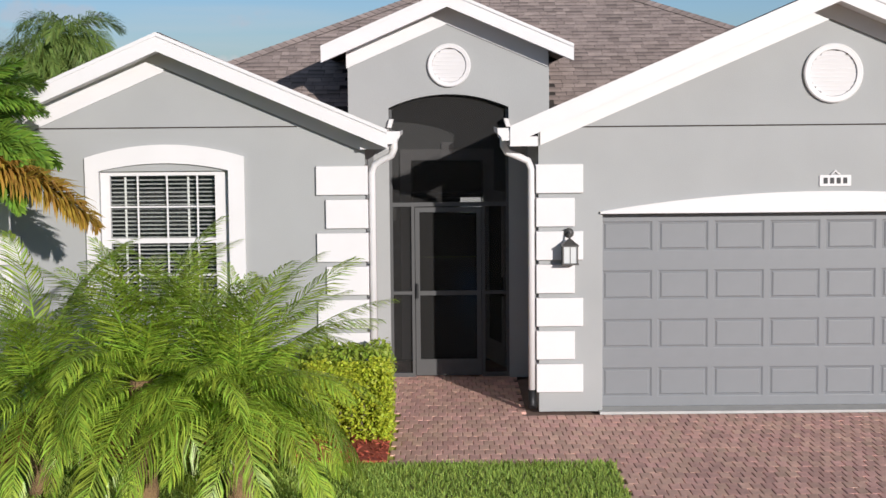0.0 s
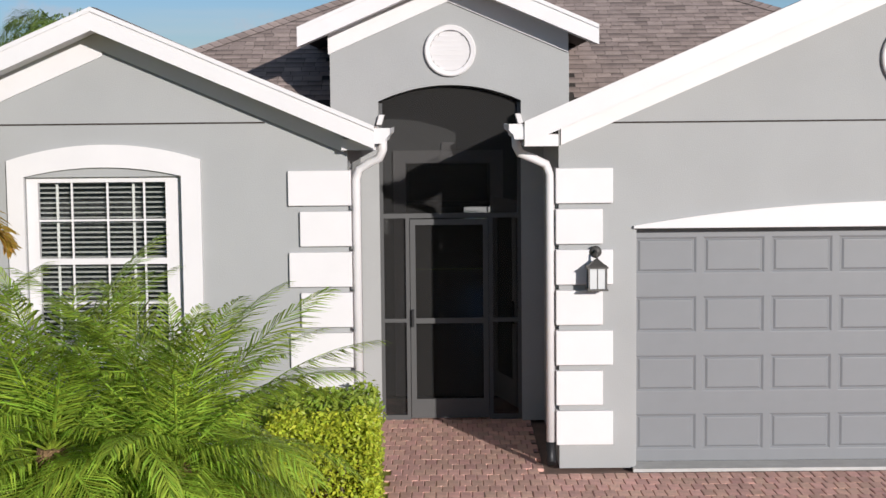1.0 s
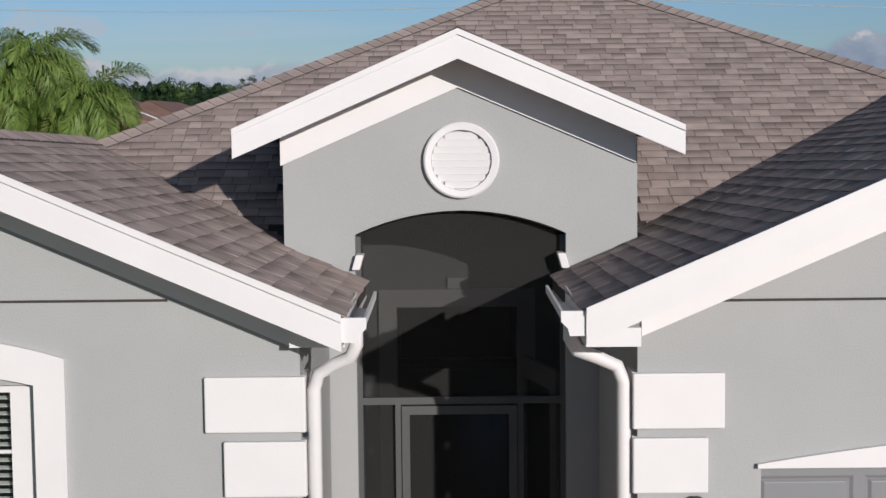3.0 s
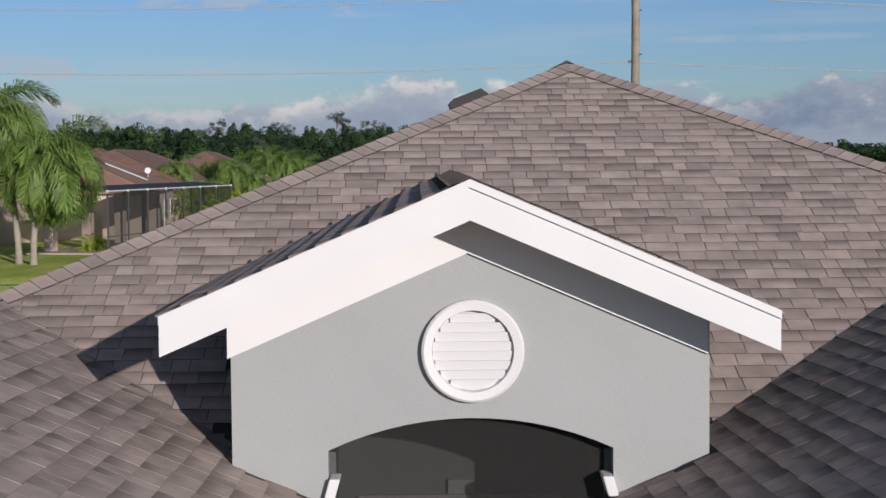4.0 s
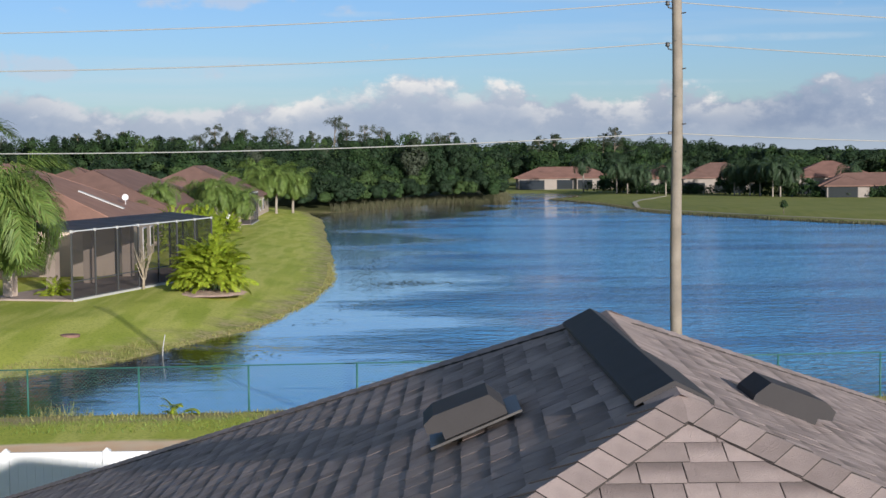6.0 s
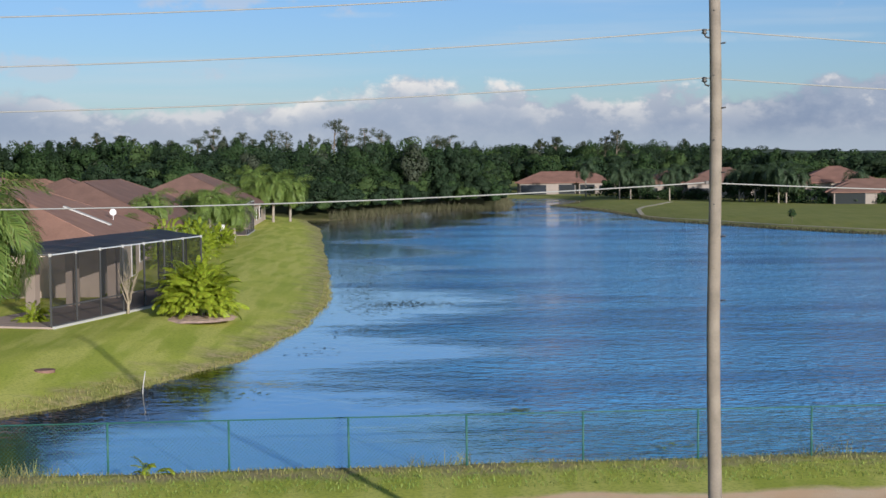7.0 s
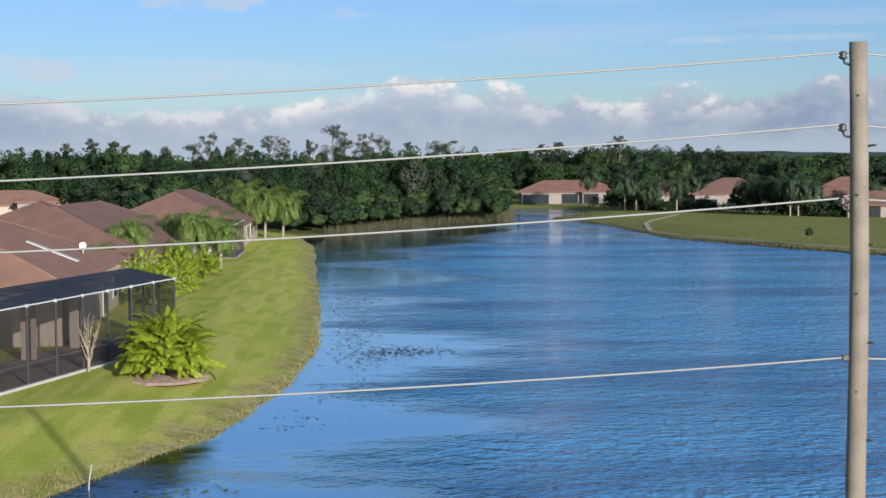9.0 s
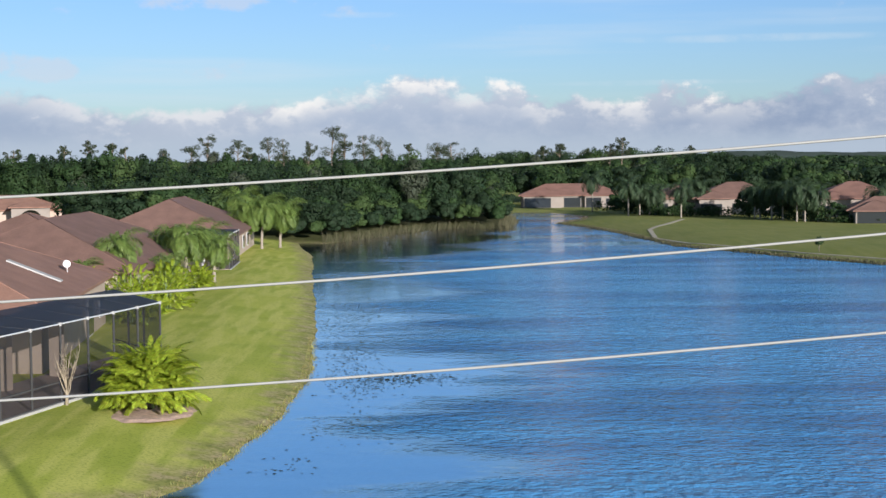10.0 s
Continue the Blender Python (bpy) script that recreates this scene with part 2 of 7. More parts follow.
# ---- builders ----
def part(name, bm, mat, parent=None, label=""):
    """Links a bmesh as one mesh object under a thing or a part."""
    me = bpy.data.meshes.new(name)
    bmesh.ops.recalc_face_normals(bm, faces=bm.faces)
    bm.to_mesh(me)
    bm.free()
    me.materials.append(mat)
    ob = new(name, me)
    ob.parent = parent
    if label:
        ob["label"] = label
    return ob


def mesh_part(name, verts, faces, mat, parent=None, label="", smooth=False):
    me = bpy.data.meshes.new(name)
    me.from_pydata([tuple(v) for v in verts], [], faces)
    me.materials.append(mat)
    if smooth:
        me.polygons.foreach_set("use_smooth", [True] * len(me.polygons))
    ob = new(name, me)
    ob.parent = parent
    if label:
        ob["label"] = label
    return ob


def thing(name, at, label, category, group="", kind=""):
    ob = new(name)
    ob.empty_display_size = 0.2
    ob.location = at
    return tagged(ob, label, category, group, kind)


def add_box(bm, x0, x1, y0, y1, z0, z1, bevel=0.0, m=None):
    r = bmesh.ops.create_cube(bm, size=1.0)
    vs = r["verts"]
    bmesh.ops.scale(bm, vec=(x1 - x0, y1 - y0, z1 - z0), verts=vs)
    bmesh.ops.translate(bm, vec=((x0 + x1) / 2, (y0 + y1) / 2, (z0 + z1) / 2), verts=vs)
    if bevel:
        es = list({e for v in vs for e in v.link_edges})
        out = bmesh.ops.bevel(bm, geom=es, offset=bevel, segments=2, affect="EDGES", profile=0.5)
        vs = list({v for f in out["faces"] for v in f.verts} | {v for v in vs if v.is_valid})
    if m is not None:
        bmesh.ops.transform(bm, matrix=m, verts=vs)
    return vs


def box(x0, x1, y0, y1, z0, z1, bevel=0.0):
    bm = bmesh.new()
    add_box(bm, x0, x1, y0, y1, z0, z1, bevel)
    return bm


def prism_y(outline, y0, y1):
    """An upright slab: the outline, as (x, z) points, pushed from y0 to y1."""
    bm = bmesh.new()
    front = [bm.verts.new((x, y0, z)) for x, z in outline]
    back = [bm.verts.new((x, y1, z)) for x, z in outline]
    n = len(outline)
    bm.faces.new(front)
    bm.faces.new(back[::-1])
    for i in range(n):
        j = (i + 1) % n
        bm.faces.new((front[j], front[i], back[i], back[j]))
    return bm


def slab(points, thick):
    """A sloping slab with the given top corners."""
    bm = bmesh.new()
    top = [bm.verts.new(p) for p in points]
    low = [bm.verts.new(Vector(p) - Vector((0, 0, thick))) for p in points]
    bm.faces.new(top)
    bm.faces.new(low[::-1])
    for i in range(len(points)):
        j = (i + 1) % len(points)
        bm.faces.new((top[j], top[i], low[i], low[j]))
    return bm


def add_tube(bm, points, radius, sides=8, closed_ends=True):
    """A tube along points; radius a number or one for each point."""
    rings = []
    pts = [Vector(p) for p in points]
    q = old = None
    for i, p in enumerate(pts):
        d = (pts[min(len(pts) - 1, i + 1)] - pts[max(0, i - 1)]).normalized()
        q = d.to_track_quat("Z", "X") if q is None else old.rotation_difference(d) @ q
        old = d
        r = radius[i] if isinstance(radius, (list, tuple)) else radius
        rings.append([bm.verts.new(p + q @ Vector((r * math.cos(k * math.tau / sides), r * math.sin(k * math.tau / sides), 0))) for k in range(sides)])
    for r0, r1 in zip(rings, rings[1:]):
        for k in range(sides):
            f = bm.faces.new((r0[k], r0[(k + 1) % sides], r1[(k + 1) % sides], r1[k]))
            f.smooth = True
    if closed_ends:
        bm.faces.new(rings[0][::-1])
        bm.faces.new(rings[-1])


def tube(points, radius, sides=8):
    bm = bmesh.new()
    add_tube(bm, points, radius, sides)
    return bm


# ---- the house ----
# main figures: metres, front wall at y = 0, entry centre line at x = 0.2
S = 0.4167                      # main roof slope
SKEW = 0.034                    # sides turned to fit the camera's view of the left slope
APEX, RIDGE_BACK = (1.33, 8.39, 5.61), (1.33 + 3.38 * SKEW, 11.77, 5.61)
RUN = 6.38
EAVE_Z = APEX[2] - S * RUN
EX0, EX1 = APEX[0] - RUN, APEX[0] + RUN
EY0, EY1 = APEX[1] - RUN, RIDGE_BACK[1] + RUN
BACK = SKEW * (EY1 - EY0)
EX0B, EX1B = EX0 + BACK, EX1 + BACK


def main_y(z):
    """Where the main roof's front slope reaches height z."""
    return APEX[1] - (APEX[2] - z) / S


house = thing("house", (0, 0, 0), "single-storey grey stucco house with white trim and brown shingle roof", "house")


def arc(x0, x1, z_side, z_mid, n=14):
    """Points of a flat arch from x0 to x1."""
    half, rise = (x1 - x0) / 2, z_mid - z_side
    r = (half * half + rise * rise) / (2 * rise)
    a = math.asin(half / r)
    return [((x0 + x1) / 2 + r * math.sin(a * (2 * i / n - 1)), z_mid - r + r * math.cos(a * (2 * i / n - 1))) for i in range(n + 1)]


# wings: gable walls
LX0, LX1, LPX, LPZ, LS = -4.93, -0.70, -2.83, 4.095, 0.43
RX0, RX1, RPX, RPZ, RS = 1.16, 7.40, 4.27, 4.55, 0.425
FASCIA_Y = -0.40


def wing_front(x0, x1, px, pz, s, holes, name):
    """A gable wall with rectangular openings, of pieces that butt."""
    top = lambda x: pz - 0.20 - s * abs(x - px)
    bm = bmesh.new()

    def piece(outline):
        b = prism_y(outline, 0.0, 0.2)
        me = bpy.data.meshes.new("tmp")
        b.to_mesh(me)
        b.free()
        bm.from_mesh(me)
        bpy.data.meshes.remove(me)
    hx0, hx1, hz0, hz1 = holes
    piece([(x0, 0), (hx0, 0), (hx0, top(hx0))] + ([(px, top(px))] if px < hx0 else []) + [(x0, top(x0))])
    piece([(hx1, 0), (x1, 0), (x1, top(x1))] + [(hx1, top(hx1))])
    mid = [(hx0, hz1), (hx1, hz1), (hx1, top(hx1)), (px, top(px)), (hx0, top(hx0))]
    piece(mid)
    if hz0 > 0:
        piece([(hx0, 0), (hx1, 0), (hx1, hz0), (hx0, hz0)])
    bmesh.ops.remove_doubles(bm, verts=bm.verts, dist=0.0005)
    return part(name, bm, M_WALL, house)


wing_front(LX0, LX1, LPX, LPZ, LS, (-3.55, -2.16, 1.12, 2.65), "wall")
wing_front(RX0, RX1, RPX, RPZ, RS, (1.83, 6.71, 0.0, 2.16), "wall")
# side and back walls
part("wall", box(LX1 - 0.2, LX1, 0.2, 2.13, 0, 3.0), M_WALL, house)
part("wall", box(RX0, RX0 + 0.2, 0.2, 2.13, 0, 3.0), M_WALL, house)
for x in (LX0, RX1 - 0.2):
    bm = box(x, x + 0.2, 0.2, EY1 - 0.45, 0, 2.9)
    for v in bm.verts:
        v.co.x += SKEW * (v.co.y - 0.2)
    part("wall", bm, M_WALL, house)
bm = bmesh.new()
for x0, x1, z0, z1 in ((LX0 + 0.2 + BACK, 0.48, 0, 2.9), (1.16, RX1 - 0.2 + BACK, 0, 2.9), (0.48, 1.16, 0, 0.92), (0.48, 1.16, 1.40, 2.9)):
    add_box(bm, x0, x1, EY1 - 0.65, EY1 - 0.45, z0, z1)
part("wall", bm, M_WALL, house)
bm = bmesh.new()
for x0, x1, z0, z1 in ((0.48, 0.52, 0.92, 1.40), (1.12, 1.16, 0.92, 1.40), (0.52, 1.12, 0.92, 0.96), (0.52, 1.12, 1.36, 1.40), (0.98, 1.01, 0.96, 1.36)):
    add_box(bm, x0, x1, EY1 - 0.60, EY1 - 0.52, z0, z1)
part("rear_window_frame", bm, M_BRONZE, house)

# scored lines across the gables
for x0, x1, z in ((-4.35, -1.42, 3.115), (1.55, 7.00, 3.085)):
    part("control_joint", box(x0, x1, -0.006, -0.001, z - 0.008, z + 0.006), M_DECK, house)

# entry front: a raised gable with an arched opening
ENX0, ENX1, ECX = -1.0, 1.425, 0.20
OX0, OX1 = -0.515, 0.935
EY = 2.16
EPZ, ES = 4.665, 0.43
etop = lambda x: EPZ - 0.20 - ES * abs(x - ECX)
arch = arc(OX0, OX1, 3.30, 3.46)
outline = [(ENX0, 0), (OX0, 0), (OX0, 3.30)] + arch[1:-1] + [(OX1, 3.30), (OX1, 0), (ENX1, 0), (ENX1, etop(ENX1)), (ECX, etop(ECX)), (ENX0, etop(ENX0))]
part("entry_wall", prism_y(outline, EY, EY + 0.22), M_WALL, house)
for x0, x1 in ((ENX0, ENX0 + 0.15), (ENX1 - 0.15, ENX1)):
    bm = bmesh.new()
    add_box(bm, x0, x1, EY + 0.22, 4.6, 2.8, 3.78)
    part("entry_wall", bm, M_WALL, house)
# small angled flashings where the wing gutters meet the piers
for x0, x1 in ((OX0 - 0.035, OX0 + 0.045), (OX1 - 0.045, OX1 + 0.035)):
    bm = bmesh.new()
    add_box(bm, x0 + 0.012, x1 - 0.012, EY - 0.06, EY + 0.10, 3.06, 3.165, 0.008)
    lean = 0.28 if x0 < 0 else -0.28
    for v in bm.verts:
        v.co.x += lean * (v.co.z - 3.06)
    part("pier_flashing", bm, M_TRIM, house)

# porch: side walls, ceiling, back wall with the front door
DY = 3.60
part("wall", box(OX0 - 0.22, OX0 - 0.02, EY + 0.22, DY, 0, 3.92), M_WALL, house)
part("wall", box(OX1 + 0.02, OX1 + 0.22, EY + 0.22, DY, 0, 3.92), M_WALL, house)
part("porch_ceiling", box(OX0 - 0.22, OX1 + 0.22, EY + 0.22, DY + 0.2, 3.92, 4.0), M_WALL, house)
bm = bmesh.new()
for b in ((OX0 - 0.22, -0.28, 0, 3.92), (0.66, OX1 + 0.22, 0, 3.92), (-0.28, 0.66, 2.62, 3.92)):
    add_box(bm, b[0], b[1], DY, DY + 0.2, b[2], b[3])
part("wall", bm, M_WALL, house)


# ---- roof ----
roof = new("roof")
roof.parent = house
roof["label"] = "brown asphalt shingle roof with hips and gables"

FACES = {
    "front": [(EX0, EY0, EAVE_Z), (EX1, EY0, EAVE_Z), APEX],
    "left": [(EX0B, EY1, EAVE_Z), (EX0, EY0, EAVE_Z), APEX, RIDGE_BACK],
    "right": [(EX1, EY0, EAVE_Z), (EX1B, EY1, EAVE_Z), RIDGE_BACK, APEX],
    "back": [(EX1B, EY1, EAVE_Z), (EX0B, EY1, EAVE_Z), RIDGE_BACK],
}
LE, RE = LPX + 2.39, RPX - 3.43            # inner eaves of the wings
LEZ, REZ = LPZ - LS * 2.39, RPZ - RS * 3.43
FALL = 0.032                               # wing ridges lowered towards the back to fit the camera's view


def wing_back(x, z):
    """Where a wing's roof line runs into the main slope."""
    y = (main_y(z) + FALL / S * FASCIA_Y) / (1 + FALL / S)
    return (x, y, z - FALL * (y - FASCIA_Y))


FACES["lw_right"] = [(LE, FASCIA_Y, LEZ), wing_back(LE, LEZ), wing_back(LPX, LPZ), (LPX, FASCIA_Y, LPZ)]
FACES["lw_left"] = [wing_back(LPX - 2.39, LEZ), (LPX - 2.39, FASCIA_Y, LEZ), (LPX, FASCIA_Y, LPZ), wing_back(LPX, LPZ)]
FACES["rw_left"] = [wing_back(RE, REZ), (RE, FASCIA_Y, REZ), (RPX, FASCIA_Y, RPZ), wing_back(RPX, RPZ)]
FACES["rw_right"] = [(RPX + 3.43, FASCIA_Y, REZ), wing_back(RPX + 3.43, REZ), wing_back(RPX, RPZ), (RPX, FASCIA_Y, RPZ)]
EFY, EHALF = 1.77, 1.49
EEZ = EPZ - ES * EHALF
FACES["en_left"] = [(ECX - EHALF, main_y(EEZ), EEZ), (ECX - EHALF, EFY, EEZ), (ECX, EFY, EPZ), (ECX, main_y(EPZ), EPZ)]
FACES["en_right"] = [(ECX + EHALF, EFY, EEZ), (ECX + EHALF, main_y(EEZ), EEZ), (ECX, main_y(EPZ), EPZ), (ECX, EFY, EPZ)]
for key, pts in FACES.items():
    if key != "front":
        part("roof_deck", slab(pts, 0.10), M_DECK, roof)
# the front deck leaves out the bay over the porch
PX0, PX1, PY = OX0 - 0.24, OX1 + 0.24, 4.0
PZ = APEX[2] - S * (APEX[1] - PY)
for pts in ([(EX0, EY0, EAVE_Z), (PX0, EY0, EAVE_Z), (PX0, PY, PZ), APEX], [(PX1, EY0, EAVE_Z), (EX1, EY0, EAVE_Z), APEX, (PX1, PY, PZ)], [(PX0, PY, PZ), (PX1, PY, PZ), APEX]):
    part("roof_deck", slab(pts, 0.10), M_DECK, roof)

COURSE = 0.140
rng = random.Random(5)


def shingles(pts, drop=0.0, hipped=False):
    """Courses of overlapping shingles on a roof face: for each, its eight corners."""
    a, b = Vector(pts[0]), Vector(pts[1])
    u = (b - a).normalized()
    c = Vector(pts[2])
    n = u.cross(c - a).normalized()
    v = n.cross(u)
    flat = [((Vector(p) - a).dot(u), (Vector(p) - a).dot(v)) for p in pts]
    vmax = max(q[1] for q in flat)
    out = []
    for k in range(int(vmax / COURSE) + 1):
        v0 = k * COURSE - 0.02
        vm = v0 + COURSE * (1.0 if hipped else 0.6)    # the caps cover what a hip leaves open
        cut = []
        for (u0, w0), (u1, w1) in zip(flat, flat[1:] + flat[:1]):
            if (w0 - vm) * (w1 - vm) < 0:
                cut.append(u0 + (u1 - u0) * (vm - w0) / (w1 - w0))
        if len(cut) < 2:
            continue
        lo, hi = min(cut), max(cut)
        x = lo - rng.uniform(0, 0.3)
        while x < hi:
            w = rng.choice((0.115, 0.15, 0.185, 0.225)) + rng.uniform(-0.015, 0.015)
            x0, x1 = max(x, lo), min(x + w - 0.005, hi)
            x += w
            if x1 - x0 < 0.02:
                continue
            t = rng.choice((0.0085, 0.0070)) + rng.uniform(-0.0008, 0.0008) + drop
            v1 = min(v0 + COURSE + 0.03, vmax - 0.004)
            d = rng.uniform(-0.004, 0.004)
            quad = ((x0, v0 + d, t), (x1, v0 + d, t), (x1, v1, 0.004), (x0, v1, 0.004))
            base = ((x0, v0 + d, 0.0), (x1, v0 + d, 0.0))
            out.append(([a + u * q[0] + v * q[1] + n * q[2] for q in quad + base], rng.uniform(0.15, 0.95)))
    return out


SH_FACES = [(0, 1, 2, 3), (4, 5, 1, 0), (5, 2, 1), (4, 0, 3)]
loose, single = [], []
for key, pts in FACES.items():
    for s, print_top in shingles(pts, 0.014 if key == "en_left" else 0.0, key in ("front", "left", "right", "back")):
        c = (s[0] + s[2]) / 2
        inside = False
        if key == "front":           # hidden under the wings' and the entry's roofs
            for px, pz, sl in ((LPX, LPZ, LS), (RPX, RPZ, RS), (ECX, EPZ, ES)):
                half = 2.39 if px == LPX else 3.43 if px == RPX else 1.30
                drop = 0.0 if px == ECX else FALL * (c.y - FASCIA_Y)
                if abs(c.x - px) < half and pz - sl * abs(c.x - px) - drop > c.z + 0.06:
                    inside = True
        if key.startswith(("lw", "rw")) and ENX0 < c.x < ENX1 and c.y > EY:
            inside = True
        if inside:
            continue
        near = key == "front" and -1.6 < c.x < 3.6 and c.z > 4.72
        (single if near else loose).append((s, print_top))
single.sort(key=lambda s: -s[0][0].z)
loose += single[300:]
single = single[:300]
verts, faces = [], []
for s, print_top in loose:
    k = len(verts)
    verts += s
    faces += [tuple(k + i for i in f) for f in SH_FACES]


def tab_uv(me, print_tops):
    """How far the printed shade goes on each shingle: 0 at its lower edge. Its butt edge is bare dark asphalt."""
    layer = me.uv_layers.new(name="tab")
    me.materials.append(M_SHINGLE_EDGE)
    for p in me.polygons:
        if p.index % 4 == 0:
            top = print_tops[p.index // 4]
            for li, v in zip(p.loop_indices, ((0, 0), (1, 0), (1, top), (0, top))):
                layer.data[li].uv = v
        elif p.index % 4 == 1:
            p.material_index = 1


field = mesh_part("shingle_field", verts, faces, M_SHINGLE, roof)
tab_uv(field.data, [q for _, q in loose])
tagged(field, kind="stuff")
for s, print_top in single:
    c = (s[0] + s[2]) / 2
    ob = mesh_part("shingle", [v - c for v in s], SH_FACES, M_SHINGLE_PART, roof)
    tab_uv(ob.data, [print_top])
    ob.location = c

# caps along hips and ridges
cap_field_v, cap_field_f = [], []


def caps(a, b, n1, n2, as_parts, width=0.15, step=0.13):
    """Bent cap shingles from a up to b; n1, n2 the directions down either side."""
    a, b = Vector(a), Vector(b)
    d = (b - a).normalized()
    n1, n2 = Vector(n1), Vector(n2)
    up = Vector((0, 0, 1))
    count = int((b - a).length / step)
    for i in range(count):
        p = a + d * (i * step)
        q = p + d * (step + 0.05)
        w = width + rng.uniform(-0.002, 0.002)
        vs = [p + up * 0.020 + n1 * w, p + up * 0.027, p + up * 0.020 + n2 * w, q + up * 0.013 + n1 * w, q + up * 0.018, q + up * 0.013 + n2 * w]
        vs += [p + n1 * w, p, p + n2 * w]
        fs = [(0, 1, 4, 3), (1, 2, 5, 4), (6, 7, 1, 0), (7, 8, 2, 1), (6, 0, 3), (8, 5, 2)]
        if as_parts:
            single_caps.append((vs, fs))
        else:
            k = len(cap_field_v)
            cap_field_v.extend(vs)
            cap_field_f.extend(tuple(k + j for j in f) for f in fs)


single_caps = []


def hip_caps(a, b, as_parts):
    """Along a hip between two main slopes."""
    a, b = Vector(a), Vector(b)
    d = (b - a)
    s1 = Vector((-d.y, d.x, 0)).normalized()
    # each side falls away along its own slope
    k = S / math.sqrt(2)
    n1 = (s1 - Vector((0, 0, k))).normalized()
    n2 = (-s1 - Vector((0, 0, k))).normalized()
    caps(a, b, n1, n2, as_parts)


def ridge_caps(a, b, sl, step=0.13):
    d = (Vector(b) - Vector(a)).normalized()
    s1 = Vector((-d.y, d.x, 0))
    caps(a, b, (s1 - Vector((0, 0, sl))).normalized(), (-s1 - Vector((0, 0, sl))).normalized(), False, step=step)


hip_caps((EX0, EY0, EAVE_Z), APEX, True)
hip_caps((EX1, EY0, EAVE_Z), APEX, True)
hip_caps((EX0B, EY1, EAVE_Z), RIDGE_BACK, False)
hip_caps((EX1B, EY1, EAVE_Z), RIDGE_BACK, False)
ridge_caps(RIDGE_BACK, APEX, S)
ridge_caps(wing_back(LPX, LPZ), (LPX, FASCIA_Y, LPZ), LS)
ridge_caps(wing_back(RPX, RPZ), (RPX, FASCIA_Y, RPZ), RS)
ridge_caps((ECX, EFY, EPZ), (ECX, main_y(EPZ), EPZ), ES, 0.10)
# dark butts and sides: the caps' edges, with their shadow line painted in
for vs, fs in single_caps:
    ob = mesh_part("cap_shingle", [v - vs[4] for v in vs], fs, M_SHINGLE_PART, roof)
    ob.data.materials.append(M_SHINGLE_EDGE)
    for p in list(ob.data.polygons)[2:]:
        p.material_index = 1
    ob.location = vs[4]
cap_field = tagged(mesh_part("cap_field", cap_field_v, cap_field_f, M_SHINGLE, roof), kind="stuff")
cap_field.data.materials.append(M_SHINGLE_EDGE)
for p in cap_field.data.polygons:
    p.material_index = 1 if p.index % 6 > 1 else 0


# either entry valley: the woven courses end in upturned corners, the cut edge shows as a dark line
def valley_edge(side):
    a, b = Vector((ECX + side * EHALF, main_y(EEZ), EEZ)), Vector((ECX, main_y(EPZ), EPZ))
    step = COURSE * math.cos(math.atan(ES)) / EHALF
    out = Vector((side, 0.0, 0.0))
    for k in range(1, int(1 / step) + 1):
        p = a.lerp(b, k * step) + Vector((0, 0, 0.012))
        h = rng.uniform(0.022, 0.038) if side < 0 else rng.uniform(0.015, 0.035)
        w = 0.0035
        run = Vector((0, -0.14 if side < 0 else -0.03, 0))
        tip = p + Vector((side * 0.008, 0.02, h)) if side < 0 else p + out * 0.04 + Vector((0, 0.01, h))
        corner = [p + run - out * w, p + run + out * w, p + Vector((0, 0.015, 0)) + out * w, p + Vector((0, 0.015, 0)) - out * w, tip - out * w * 0.5, tip + out * w * 0.5]
        mesh_part("valley_corner", corner, ((0, 3, 2, 1), (0, 1, 5, 4), (1, 2, 5), (0, 4, 3), (3, 4, 5, 2)), M_SHINGLE_EDGE, roof)
    if side > 0:
        pts = [a.lerp(b, k / 24) + out * (0.05 + 0.006 * math.sin(k * 2.3)) + Vector((0, 0, 0.012)) for k in range(25)]
        part("valley_cut", tube(pts, 0.0045, 5), M_SHINGLE_EDGE, roof)


valley_edge(-1)
valley_edge(1)


# rake boards, friezes and soffits of the three gables
def gable_trim(px, pz, s, half, y_front, y_wall, wall_half, low, parent=house):
    for sgn in (-1, 1):
        # rake fascia
        pts = [(px, pz - 0.005), (px + sgn * half, pz - s * half - 0.005), (px + sgn * half, pz - s * half - 0.185), (px, pz - 0.185)]
        part("rake_board", prism_y(pts, y_front - 0.03, y_front), M_TRIM, parent)
        # thin drip edge under the shingles
        pts = [(px, pz + 0.012), (px + sgn * half, pz - s * half + 0.012), (px + sgn * half, pz - s * half - 0.028), (px, pz - 0.028)]
        part("drip_edge", prism_y(pts, y_front - 0.045, y_front - 0.031), M_TRIM, parent)
        # soffit
        z0, z1 = pz - 0.15, pz - s * half - 0.15
        part("soffit", slab([(px, y_front, z0), (px + sgn * half, y_front, z1), (px + sgn * half, y_wall, z1), (px, y_wall, z0)], 0.02), M_TRIM, parent)
        # frieze board on the wall
        w = wall_half
        pts = [(px, pz - 0.17), (px + sgn * w, pz - s * w - 0.17), (px + sgn * w, pz - s * w - low[sgn > 0]), (px, pz - low[sgn > 0])]
        part("frieze_board", prism_y(pts, y_wall - 0.025, y_wall - 0.002), M_TRIM, parent)


gable_trim(LPX, LPZ, LS, 2.39, FASCIA_Y, 0.0, 2.10, (0.389, 0.345))
gable_trim(RPX, RPZ, RS, 3.43, FASCIA_Y, 0.0, 3.09, (0.345, 0.345))
gable_trim(ECX, EPZ, ES, EHALF, EFY, EY, 1.215, (0.365, 0.365))
